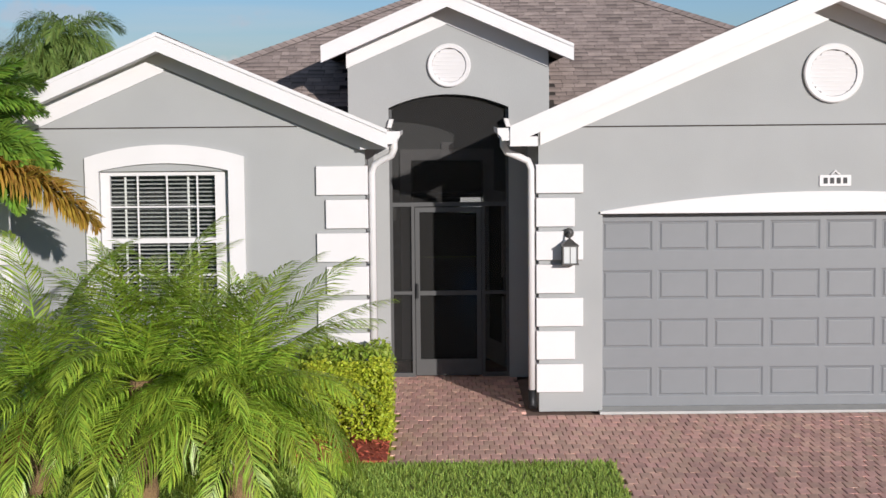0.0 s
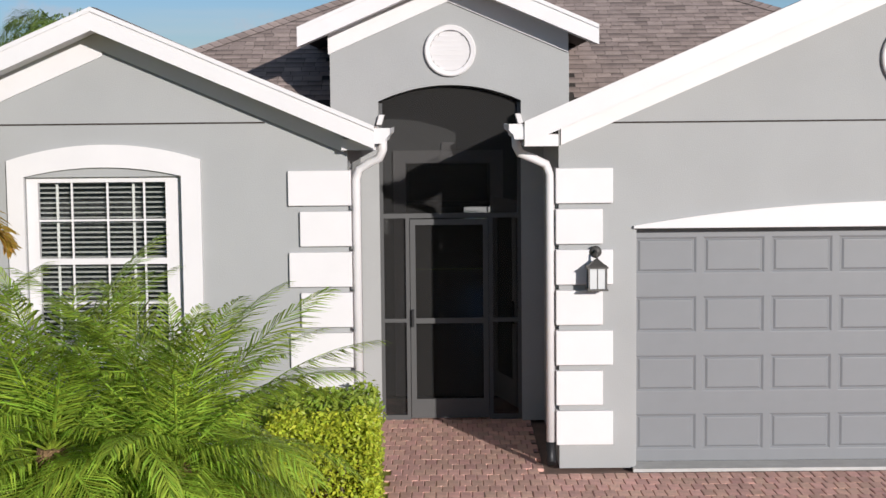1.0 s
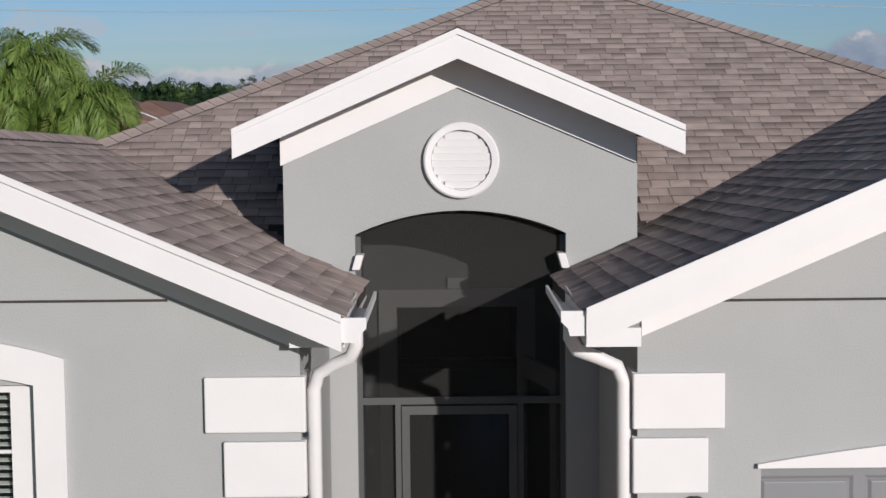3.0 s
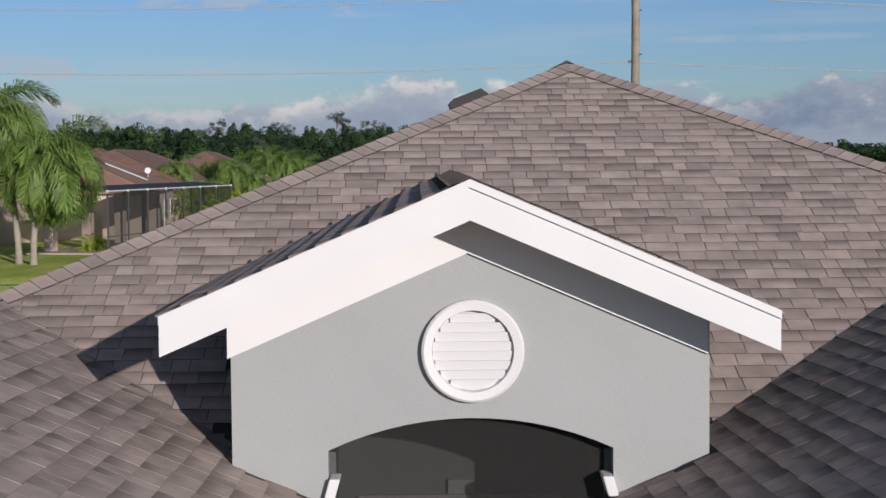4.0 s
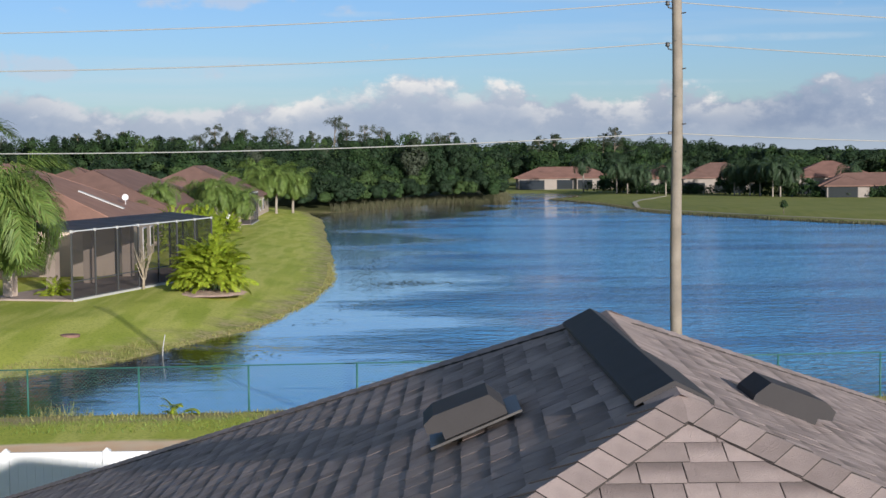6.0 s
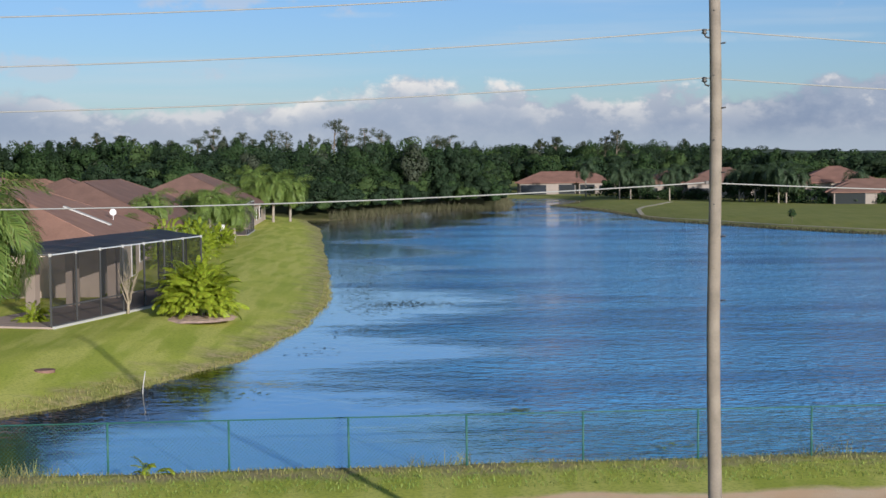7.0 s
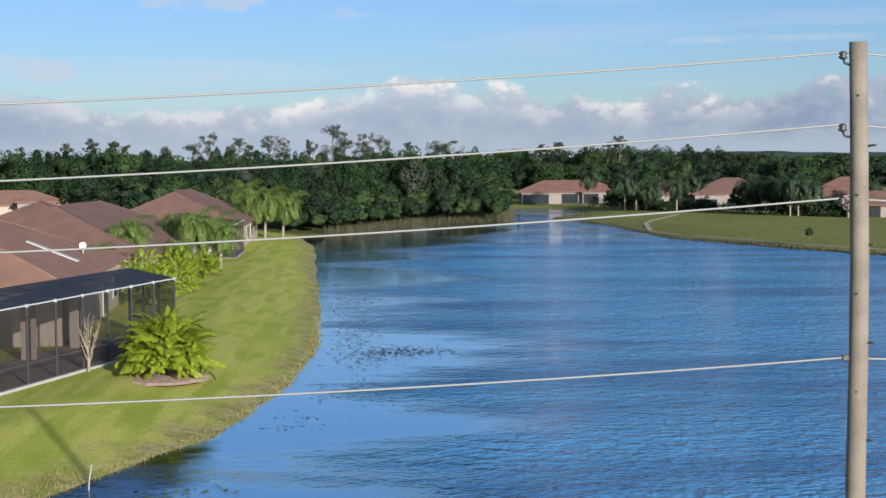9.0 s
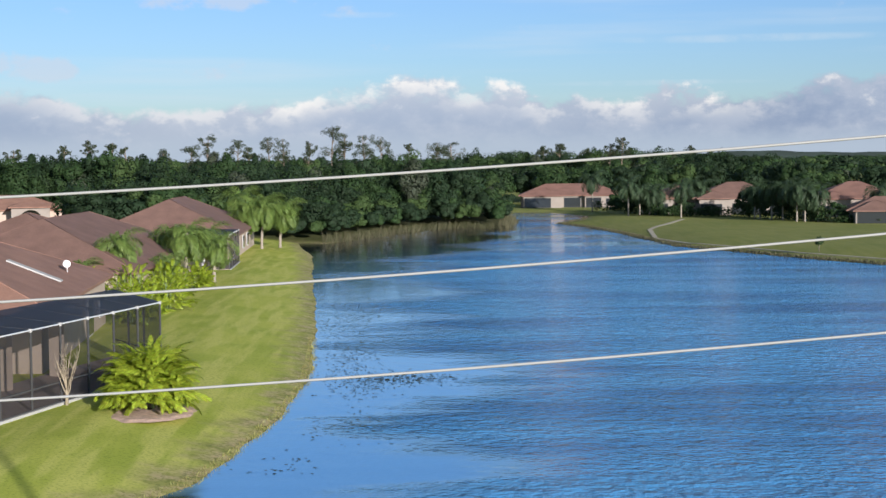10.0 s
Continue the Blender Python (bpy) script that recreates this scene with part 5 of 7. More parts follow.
def palm_tree(at, height, meshes, count, label, category="palm tree", lean=(0, 0), trunk_r=(0.09, 0.07), el=(-35, 75), scale=1.0, bark=None, seed=1, group="", shaft=0.0, dry=None, az0=0.0):
    r = random.Random(seed)
    p = thing("palm_tree", at, label, category, group)
    bm = bmesh.new()
    n = 14
    pts, rad = [], []
    for k in range(n + 1):
        t = k / n
        pts.append((lean[0] * t * t, lean[1] * t * t, -0.15 + (height + 0.15) * t))
        rad.append((trunk_r[0] + (trunk_r[1] - trunk_r[0]) * t) * (1.0 + (0.10 if k % 2 else -0.04)) * (1.35 if k == 0 else 1))
    add_tube(bm, pts, rad, 12)
    trunk = part("trunk", bm, bark or M_BARK, p)
    top = Vector(pts[-1])
    if shaft:
        bm = bmesh.new()
        add_tube(bm, [top, top + Vector((0, 0, shaft * 0.5)), top + Vector((0, 0, shaft))], [trunk_r[1] * 1.25, trunk_r[1] * 1.1, trunk_r[1] * 0.5], 12)
        part("crownshaft", bm, M_CROWNSHAFT, p)
        top = top + Vector((0, 0, shaft * 0.9))
    for i in range(count):
        t = (i + 0.5) / count
        me = meshes[i % len(meshes)]
        if len(meshes) == 5:
            me = meshes[3 + i % 2] if i < 15 else meshes[i % 3]
        if dry and i in dry:
            me = FOX_DRY[0]
        ob = new("frond", me)
        ob.parent = p
        elev = el[1] + (el[0] - el[1]) * t ** 0.8 + r.uniform(-7, 7)
        az = az0 + i * 137.5 + r.uniform(-12, 12)
        s = scale * r.uniform(0.85, 1.1)
        ob.matrix_basis = pose(top.x, top.y, top.z - 0.06 * t, 0, -elev, az) @ Matrix.Rotation(radians(r.uniform(-25, 25)), 4, "X") @ Matrix.Scale(s, 4)
    return p


# pygmy date palms in the front bed
for k, (x, y, h, sc) in enumerate(((-2.42, -3.70, 1.04, 1.04), (-1.60, -3.80, 0.94, 1.0), (-3.35, -3.45, 0.90, 1.0), (-1.78, -3.05, 0.86, 0.92))):
    palm_tree((x, y, 0), h, PYGMY, 38, "bushy pygmy date palm with arching green fronds, before the front window", "palm", trunk_r=(0.12, 0.10), bark=M_BARK_BROWN, el=(-10, 84), scale=sc, seed=k + 3, group="front bed palms", az0=50 * k)
# foxtail palms beside the house corner and beyond the garage
fox = palm_tree((-4.80, -1.25, 0), 2.68, FOX, 34, "foxtail palm with bushy plumed fronds, one yellowing", lean=(0.05, 0), trunk_r=(0.12, 0.075), el=(-32, 72), scale=0.95, bark=M_BARK_PALE, seed=9, shaft=0.45)
ob = new("frond", FOX_DRY[0])
ob.parent = fox
ob["label"] = "yellowing brown frond"
ob.matrix_basis = pose(0.28, -0.45, 2.88, 0, 10, -6) @ Matrix.Scale(1.05, 4)
# out of view; placed so that its shadow falls on the garage door
palm_tree((8.5, -4.4, 0), 2.9, FOX, 18, "foxtail palm with bushy plumed fronds beside the driveway", trunk_r=(0.12, 0.075), el=(-38, 70), bark=M_BARK_PALE, seed=10, shaft=0.45)


def leaf_cloud(centres, radii, counts, size, seed, flat=1.0, up=0.3):
    """Leaf quads strewn over lumpy balls; returns corner points and faces."""
    g = np.random.default_rng(seed)
    c = np.repeat(np.asarray(centres, float), counts, axis=0)
    rad = np.repeat(np.asarray(radii, float), counts, axis=0)
    n = len(c)
    d = g.normal(size=(n, 3))
    d /= np.linalg.norm(d, axis=1, keepdims=True)
    pos = c + d * rad * g.uniform(0.55, 1.08, (n, 1))
    nor = d + g.normal(size=(n, 3)) * 0.7 + np.array([0, 0, up])
    nor /= np.linalg.norm(nor, axis=1, keepdims=True)
    t = np.cross(nor, g.normal(size=(n, 3)))
    t /= np.linalg.norm(t, axis=1, keepdims=True)
    b = np.cross(nor, t)
    s = size * g.uniform(0.6, 1.3, (n, 1))
    v = np.stack([pos - t * s, pos - b * s * flat * 0.5, pos + t * s, pos + b * s * flat * 0.5], 1).reshape(-1, 3)
    f = np.arange(n * 4).reshape(-1, 4)
    return v, f


def cloud_mesh(name, v, f, mat):
    me = bpy.data.meshes.new(name)
    me.vertices.add(len(v))
    me.vertices.foreach_set("co", np.asarray(v, np.float32).ravel())
    me.loops.add(len(f) * 4)
    me.loops.foreach_set("vertex_index", f.ravel().astype(np.int32))
    me.polygons.add(len(f))
    me.polygons.foreach_set("loop_start", (np.arange(len(f)) * 4).astype(np.int32))
    me.polygons.foreach_set("loop_total", np.full(len(f), 4, np.int32))
    me.update()
    me.validate()
    me.materials.append(mat)
    return me


# clipped hedge under the window, golden where the sun reaches it
def hedge(x0, x1, y0, y1, h, mat, n, size, seed, label, name="hedge"):
    g = np.random.default_rng(seed)
    hd = thing(name, ((x0 + x1) / 2, (y0 + y1) / 2, 0), label, "hedge")
    cx, cy = (x0 + x1) / 2, (y0 + y1) / 2
    lo, hi = np.array([x0 - cx, y0 - cy, 0.03]), np.array([x1 - cx, y1 - cy, h])
    p = g.uniform(0, 1, (n, 3))
    face = g.integers(0, 5, n)
    inset = np.abs(g.normal(0, 0.05, n))
    wave = 0.06 * np.sin(p[:, 0] * 9) * np.cos(p[:, 1] * 7)
    for k in range(5):
        m = face == k
        ax, side = ((2, 1), (1, 0), (0, 1), (0, 0), (1, 1))[k]
        p[m, ax] = side
    pos = lo + p * (hi - lo)
    for k in range(5):
        m = face == k
        ax, side = ((2, 1), (1, 0), (0, 1), (0, 0), (1, 1))[k]
        pos[m, ax] += (-inset[m] + wave[m]) * (1 if side else -1)
    v, f = leaf_cloud(pos, np.full((n, 1), 0.03), np.ones(n, int), size, seed, 1.1, 0.5)
    ob = new("foliage", cloud_mesh("foliage", v, f, mat))
    ob.parent = hd
    bm = bmesh.new()
    for k in range(7):
        x = lo[0] + (hi[0] - lo[0]) * (k + 0.5) / 7
        add_tube(bm, [(x, 0, -0.05), (x + 0.05, 0.03, h * 0.45), (x - 0.03, 0, h * 0.8)], [0.02, 0.014, 0.006], 6)
    part("stem", bm, M_BARK, hd)
    return hd


hedge(-1.25, -0.43, -1.55, -1.10, 0.74, M_HEDGE_TIP, 15000, 0.021, 4, "clipped golden-green hedge beside the entry walk")
hedge(-4.6, -1.27, -1.15, -0.35, 0.74, M_HEDGE_LEAF, 8000, 0.034, 5, "clipped green hedge under the front window")
hedge(-1.22, -0.45, -1.06, -0.35, 0.82, M_HEDGE_LEAF, 7000, 0.026, 6, "small green shrub at the house corner", "shrub")

# red mulch bed
g = np.random.default_rng(8)
bed = mesh_part("mulch_bed", [(-5.2, -2.35, 0.0), (-0.415, -2.35, 0.0), (-0.415, -0.01, 0.03), (-5.2, -0.01, 0.03), (-5.2, -2.35, 0.02), (-0.415, -2.35, 0.02), (-0.415, -0.01, 0.045), (-5.2, -0.01, 0.045)],
                [(4, 5, 6, 7), (0, 1, 5, 4), (1, 2, 6, 5), (2, 3, 7, 6), (3, 0, 4, 7)], M_MULCH)
tagged(bed, "red wood mulch bed along the house front", "mulch bed", kind="structure")
n = 6000
pos = np.stack([g.uniform(-4.6, -0.42, n), g.uniform(-2.38, -0.2, n), g.uniform(0.03, 0.06, n)], 1)
v, f = leaf_cloud(pos, np.full((n, 1), 0.01), np.ones(n, int), 0.035, 9, 0.5, 2.0)
chips = new("mulch_chips", cloud_mesh("mulch_chips", v, f, M_MULCH))
chips.parent = bed
tagged(chips, kind="stuff")


# grass blades of the near lawn
def grass_patch(name, label, n, area, h, seed, mat, zfun=None, keep=None, width=0.006):
    g = np.random.default_rng(seed)
    x, y = g.uniform(area[0], area[1], n), g.uniform(area[2], area[3], n)
    z = ground_height(x, y)[0] if zfun is None else zfun(x, y)
    if keep is not None:
        k = keep(x, y)
        x, y, z = x[k], y[k], z[k]
        n = len(x)
    a = g.uniform(0, math.tau, n)
    hh = h * g.uniform(0.5, 1.25, n)
    lean = g.normal(0, 0.35, (n, 2)) * hh[:, None]
    w = width * g.uniform(0.7, 1.4, n)
    dx, dy = np.cos(a) * w, np.sin(a) * w
    base = np.stack([x, y, z - 0.01], 1)
    side = np.stack([dx, dy, np.zeros(n)], 1)
    top = base + np.stack([lean[:, 0], lean[:, 1], hh], 1)
    v = np.stack([base - side, base + side, top + side * 0.25, top - side * 0.25], 1).reshape(-1, 3)
    ob = new(name, cloud_mesh(name, v, np.arange(n * 4).reshape(-1, 4), mat))
    return tagged(ob, label, "grass", kind="stuff")


grass_patch("lawn_grass", "short thick green lawn grass", 90000, (-6.2, 1.70, -6.2, -2.42), 0.05, 3, M_GRASS, lambda x, y: 0 * x)
grass_patch("bank_weeds", "dry weeds and long grass on the lake bank", 130000, (-30, -3, 50, 116), 0.11, 4, M_REED, keep=lambda x, y: (lake_distance(x, y) > 0.0) & (lake_distance(x, y) < np.where(y < 66, 1.8, 0.7)), width=0.016)
grass_patch("verge_grass", "rough green grass along the lake fence", 42000, (-22, 24, 38.5, 49.5), 0.075, 5, M_VERGE, keep=lambda x, y: abs(y - 0.08 * (x - 3.6) - 45.0) < 0.95, width=0.014)
grass_patch("fence_weeds", "short dry weeds under the lake fence", 40000, (-22, 24, 41, 51), 0.09, 15, M_REED, keep=lambda x, y: abs(y - 0.08 * (x - 3.6) - 47.0) < 1.1, width=0.012)
grass_patch("shore_sedge", "tufts of pale sedge at the water's edge", 22000, (-22, 24, 42, 52), 0.45, 6, M_REED, keep=lambda x, y: (np.sin(x * 1.7) + np.sin(x * 0.6 + 1) > 0.9) & (abs(y - 0.08 * (x - 3.6) - 48.4) < 0.8), width=0.016)
grass_patch("reeds", "tall tan reeds along the wooded shore", 42000, (-16, 22, 215, 345), 1.15, 7, M_REEDS, keep=lambda x, y: (lake_distance(x, y) > -0.5) & (lake_distance(x, y) < 1.8) & (x > -12) & (y > 222) & (x < 18.2), width=0.035)
grass_patch("far_bank_grass", "rough grass along the far lake bank", 600000, (22, 100, 120, 300), 0.30, 8, M_REEDS, keep=lambda x, y: (lake_distance(x, y) > -0.2) & (lake_distance(x, y) < 0.9) & (x > 20), width=0.05)


# ---- woodland ----
def woods(name, label, spots, size, seed, mat, per):
    """Rounded crowns of leaves. spots: rows of x, y, height, crown radius."""
    g = np.random.default_rng(seed)
    cs, rs, tones = [], [], []
    for x, y, h, cr in spots:
        z0 = -0.4
        tone = g.uniform(0, 1)
        cs.append((x, y, z0 + h * 0.60))
        rs.append((cr * 0.72, cr * 0.72, h * 0.30))
        for k in range(6):
            a = g.uniform(0, math.tau)
            q = cr * g.uniform(0.35, 0.75)
            cs.append((x + q * math.cos(a), y + q * math.sin(a), z0 + h * g.uniform(0.30, 0.88)))
            rs.append((cr * g.uniform(0.28, 0.48), cr * g.uniform(0.28, 0.48), h * g.uniform(0.08, 0.14)))
        tones += [tone] * 7
    counts = np.tile(np.array([2 * per] + [per] * 6), len(spots))
    c = np.repeat(np.asarray(cs, float), counts, axis=0)
    rad = np.repeat(np.asarray(rs, float), counts, axis=0)
    n = len(c)
    d = g.normal(size=(n, 3))
    d /= np.linalg.norm(d, axis=1, keepdims=True)
    pos = c + d * rad * g.uniform(0.84, 1.06, (n, 1))
    nor = d * 1.5 + g.normal(size=(n, 3)) * 0.16 + np.array([0, 0, 0.35])
    nor /= np.linalg.norm(nor, axis=1, keepdims=True)
    t = np.cross(nor, g.normal(size=(n, 3)))
    t /= np.linalg.norm(t, axis=1, keepdims=True)
    b = np.cross(nor, t)
    s = size * g.uniform(0.6, 1.3, (n, 1))
    v = np.stack([pos - t * s, pos - b * s * 0.5, pos + t * s, pos + b * s * 0.5], 1).reshape(-1, 3)
    v[:, 2] = np.maximum(v[:, 2], -0.6)
    me = cloud_mesh(name, v, np.arange(n * 4).reshape(-1, 4), mat)
    at = me.attributes.new("tone", "FLOAT", "POINT")
    at.data.foreach_set("value", np.repeat(np.repeat(np.asarray(tones), counts), 4).astype(np.float32))
    return tagged(new(name, me), label, "woods", kind="stuff")


wr = random.Random(77)
spots = []
# scrub along the shore
SHORE = [(-20, 230), (-11.4, 227.5), (-7, 237.5), (-2.4, 253), (6.4, 269), (14.2, 267.5), (16.2, 287), (17, 312), (18.0, 326)]
for (x0, y0), (x1, y1) in zip(SHORE, SHORE[1:]):
    m = max(1, int(math.hypot(x1 - x0, y1 - y0) / 2.4))
    for i in range(m):
        t = i / m
        for row in range(5):
            off = 1.8 + row * 3.6 + wr.uniform(-1.3, 1.3)
            h = (3.0, 4.9, 6.6, 8.0, 8.8)[row] * wr.uniform(0.75, 1.25)
            spots.append((x0 + (x1 - x0) * t - off * 0.75 + wr.uniform(-1.3, 1.3), y0 + (y1 - y0) * t + off * 0.6, h, wr.uniform(0.28, 0.40) * (h + 1.5)))
woods("shore_woods", "dense green scrub and small trees on the lake shore", spots, 0.20, 21, M_WOODS, 230)
spots = []
for i in range(250):
    x = wr.uniform(-125, 12)
    y = wr.uniform(252 if x > -48 else 294, 306) + max(0, x + 30) * 0.5
    h = min(13.4, wr.gauss(10.6, 1.3)) * (1.0 if x < -30 else 0.92)
    spots.append((x, y, h, h * wr.uniform(0.22, 0.36)))
for i in range(70):
    x = wr.uniform(-100, 10)
    spots.append((x, wr.uniform(262 if x > -48 else 296, 304) + max(0, x + 30) * 0.4, wr.uniform(11.0, 13.2) * (1.0 if x < -24 else 0.92), wr.uniform(1.2, 2.2)))
for i in range(50):
    x = wr.uniform(-46, -24)
    spots.append((x, 236 + wr.uniform(-16, 12) + min(0, x + 40) * 0.2, wr.uniform(6.0, 9.6), wr.uniform(2.2, 3.4)))
woods("back_woods", "dark green mixed woodland behind the lake", spots, 0.25, 22, M_WOODS, 190)
spots = []
for i in range(170):
    x = wr.uniform(20, 122)
    spots.append((x, wr.uniform(540, 600), min(14.4, wr.gauss(12.2, 1.3)) * (1.0 if x < 108 else 0.9), wr.uniform(3.0, 5.5)))
for i in range(150):
    x = wr.uniform(14, 140)
    spots.append((x, wr.uniform(375, 425) - max(0, x - 60) * 0.6, wr.gauss(8.6, 1.0), wr.uniform(2.6, 4.6)))
woods("right_woods", "green woodland behind the far houses", spots, 0.34, 23, M_WOODS, 150)
spots = []
for i in range(700):
    y = wr.choice((640, 760, 900, 1150, 1500, 2000, 2700)) + wr.uniform(-50, 50)
    spots.append((wr.uniform(-0.36, 0.38) * y + 10, y, wr.uniform(7.6, 11.0), wr.uniform(4, 7) * (0.7 + y / 900)))
woods("far_woods", "distant hazy woodland on the horizon", spots, 0.9, 24, M_WOODS, 60)
hv, hf = [], []
for i in range(61):
    x = 400 + 28 * i
    top = 9 + 9 * math.exp(-((x - 640) / 130) ** 2) + 6 * math.exp(-((x - 930) / 260) ** 2) + 0.8 * math.sin(i * 1.9)
    hv += [(x, 2950, -1), (x, 3000, top), (x, 3100, -1)]
for i in range(60):
    a = i * 3
    hf += [(a, a + 3, a + 4, a + 1), (a + 1, a + 4, a + 5, a + 2)]
hill = mesh_part("hill", hv, hf, material("distant_wooded_hill", (0.05, 0.075, 0.06), 0.95, vary=0.3, scale=0.02, fine=0.2, bump=0), smooth=True)
tagged(hill, "low wooded hill on the horizon", "hill", kind="structure")


def pine(at, h, seed, wide, label="tall slender pine with a sparse ragged crown above the woods"):
    """A bare stem with forked limbs that carry flat, ragged tufts."""
    r = random.Random(seed)
    p = thing("pine_tree", at, label, "pine tree", "tall pines")
    bend = r.uniform(-0.8, 0.8)
    bm = bmesh.new()
    on = lambda z: Vector((bend * (z / h) ** 2, 0, z))
    add_tube(bm, [on(h * k / 6) for k in range(7)], [0.30 - 0.036 * k for k in range(7)], 7)
    cs, rs = [], []
    for k in range(r.randint(9, 14)):
        z = h * r.uniform(0.58, 0.96)
        a = r.uniform(0, math.tau)
        q = wide * r.uniform(0.1, 0.95) * (1.1 - 0.9 * max(0, z / h - 0.80) / 0.2)
        tip = on(z) + Vector((q * math.cos(a), q * math.sin(a), r.uniform(0.0, 0.9)))
        add_tube(bm, [on(z - 1.2), on(z - 0.5).lerp(tip, 0.5), tip], [0.12, 0.08, 0.04], 5)
        for j in range(3):
            cs.append(tip + Vector((r.uniform(-1, 1), r.uniform(-1, 1), r.uniform(-0.7, 0.7))) * wide * 0.34)
            rs.append((wide * r.uniform(0.16, 0.32), wide * r.uniform(0.16, 0.32), wide * r.uniform(0.13, 0.26)))
    cs.append(on(h * 0.97))
    rs.append((wide * 0.35, wide * 0.35, wide * 0.16))
    part("trunk", bm, M_BARK, p)
    v, f = leaf_cloud([tuple(c) for c in cs], np.array(rs), np.full(len(cs), 70), 0.21, seed, 0.8, 0.3)
    ob = new("crown", cloud_mesh("crown", v, f, M_PINE))
    ob.parent = p
    return p


# ---- tall pines and palms by the lake ----
for k, (x, y, h, wide) in enumerate((
        (-100.5, 500, 17.2, 2.6), (-87.7, 470, 15.9, 2.2), (-81.5, 460, 14.3, 2.2), (-70.2, 450, 13.4, 2.6), (-65.3, 470, 14.2, 3.6), (-64.4, 500, 17.9, 3.4), (-54.9, 500, 16.0, 3.6), (-49.2, 480, 14.2, 3.0),
        (-46.8, 520, 17.6, 4.0), (-42.2, 520, 17.2, 3.6), (-34.4, 520, 15.8, 3.4), (-26.4, 511, 20.2, 5.2), (-22.2, 513, 18.6, 4.0), (-16.1, 520, 18.1, 4.2), (-10.9, 530, 17.8, 4.0), (-2.5, 585, 16.1, 2.6),
        (7.2, 540, 15.9, 4.2), (12.6, 545, 15.6, 4.2), (66.4, 515, 16.6, 3.2), (63.0, 520, 14.1, 3.4), (101.5, 590, 13.9, 3.4), (60.5, 560, 13.3, 3.4), (50.6, 560, 14.8, 3.4), (45.0, 555, 13.6, 3.0), (-111.6, 450, 13.8, 3.0), (-97.5, 450, 14.2, 2.6))):
    pine((x, y, -0.4), h, 100 + k, wide)

for k, (x, y, h, sc, ln) in enumerate((
        (-19.03, 71.22, 5.53, 1.36, 0.76),
        (-19.95, 72.02, 7.61, 1.41, -1.30),
        (-22.78, 70.66, 6.12, 1.20, 0.11),
        (-19.39, 200.76, 4.78, 1.10, 0.24),
        (-17.66, 200.74, 5.12, 1.09, 0.36),
        (-21.3, 212.64, 5.68, 1.15, -0.24),
        (-15.86, 204.79, 4.52, 1.07, 0.36),
        (-18.22, 144.98, 4.47, 0.89, 0.11),
        (-19.95, 149.3, 4.15, 0.83, -0.23),
        (-17.99, 155.11, 3.80, 0.83, 0.23),
        (-21.27, 131.97, 4.45, 0.82, 0.11),
        (-16.75, 150.9, 3.32, 0.78, 0.34),
        (-52.68, 193.93, 5.05, 1.14, 0.38),
        (-18.35, 135.58, 2.84, 0.63, 0.11),
        (-22.98, 126.78, 2.96, 0.63, 0.23),
        (-56.62, 186.75, 5.82, 1.27, 0.13))):
    palm_tree((x, y, -0.3), h, QUEEN, 36 if y < 80 else 24, "queen palm with drooping fronds " + ("in the neighbour's lawn" if y < 80 else "by the lakeside houses"), lean=(ln, 0.1), trunk_r=(0.17, 0.12), el=(-60, 65), scale=sc * 1.15, bark=M_BARK_PALE, seed=200 + k, group="lakeside palms")
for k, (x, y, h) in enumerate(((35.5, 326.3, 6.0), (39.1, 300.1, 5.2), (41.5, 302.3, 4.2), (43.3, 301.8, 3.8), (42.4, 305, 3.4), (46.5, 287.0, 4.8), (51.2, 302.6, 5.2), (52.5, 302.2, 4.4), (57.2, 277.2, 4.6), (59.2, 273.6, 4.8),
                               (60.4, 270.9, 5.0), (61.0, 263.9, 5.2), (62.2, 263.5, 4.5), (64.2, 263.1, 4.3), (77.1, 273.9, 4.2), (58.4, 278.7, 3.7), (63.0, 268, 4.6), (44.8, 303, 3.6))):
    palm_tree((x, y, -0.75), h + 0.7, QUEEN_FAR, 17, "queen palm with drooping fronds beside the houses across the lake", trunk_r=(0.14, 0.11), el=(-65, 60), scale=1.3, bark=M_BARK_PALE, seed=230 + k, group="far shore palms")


def clump(at, count, meshes, scale, label, name, category, seed, el=(35, 82), spread=0.5, rise=0.5):
    """Fronds that rise from many stems close to the ground."""
    r = random.Random(seed)
    p = thing(name, at, label, category)
    for i in range(count):
        a = r.uniform(0, 360)
        q = spread * r.uniform(0, 1) ** 0.5
        ob = new("frond", meshes[i % len(meshes)])
        ob.parent = p
        up = (1 - q / spread * 0.8) if spread else 1
        ob.matrix_basis = pose(q * math.cos(radians(a)), q * math.sin(radians(a)), r.uniform(-0.02, rise) * (0.3 + up), 0, -r.uniform(*el), a + r.uniform(-60, 60)) @ Matrix.Rotation(radians(r.uniform(-40, 40)), 4, "X") @ Matrix.Scale(scale * r.uniform(0.7, 1.1), 4)
    return p


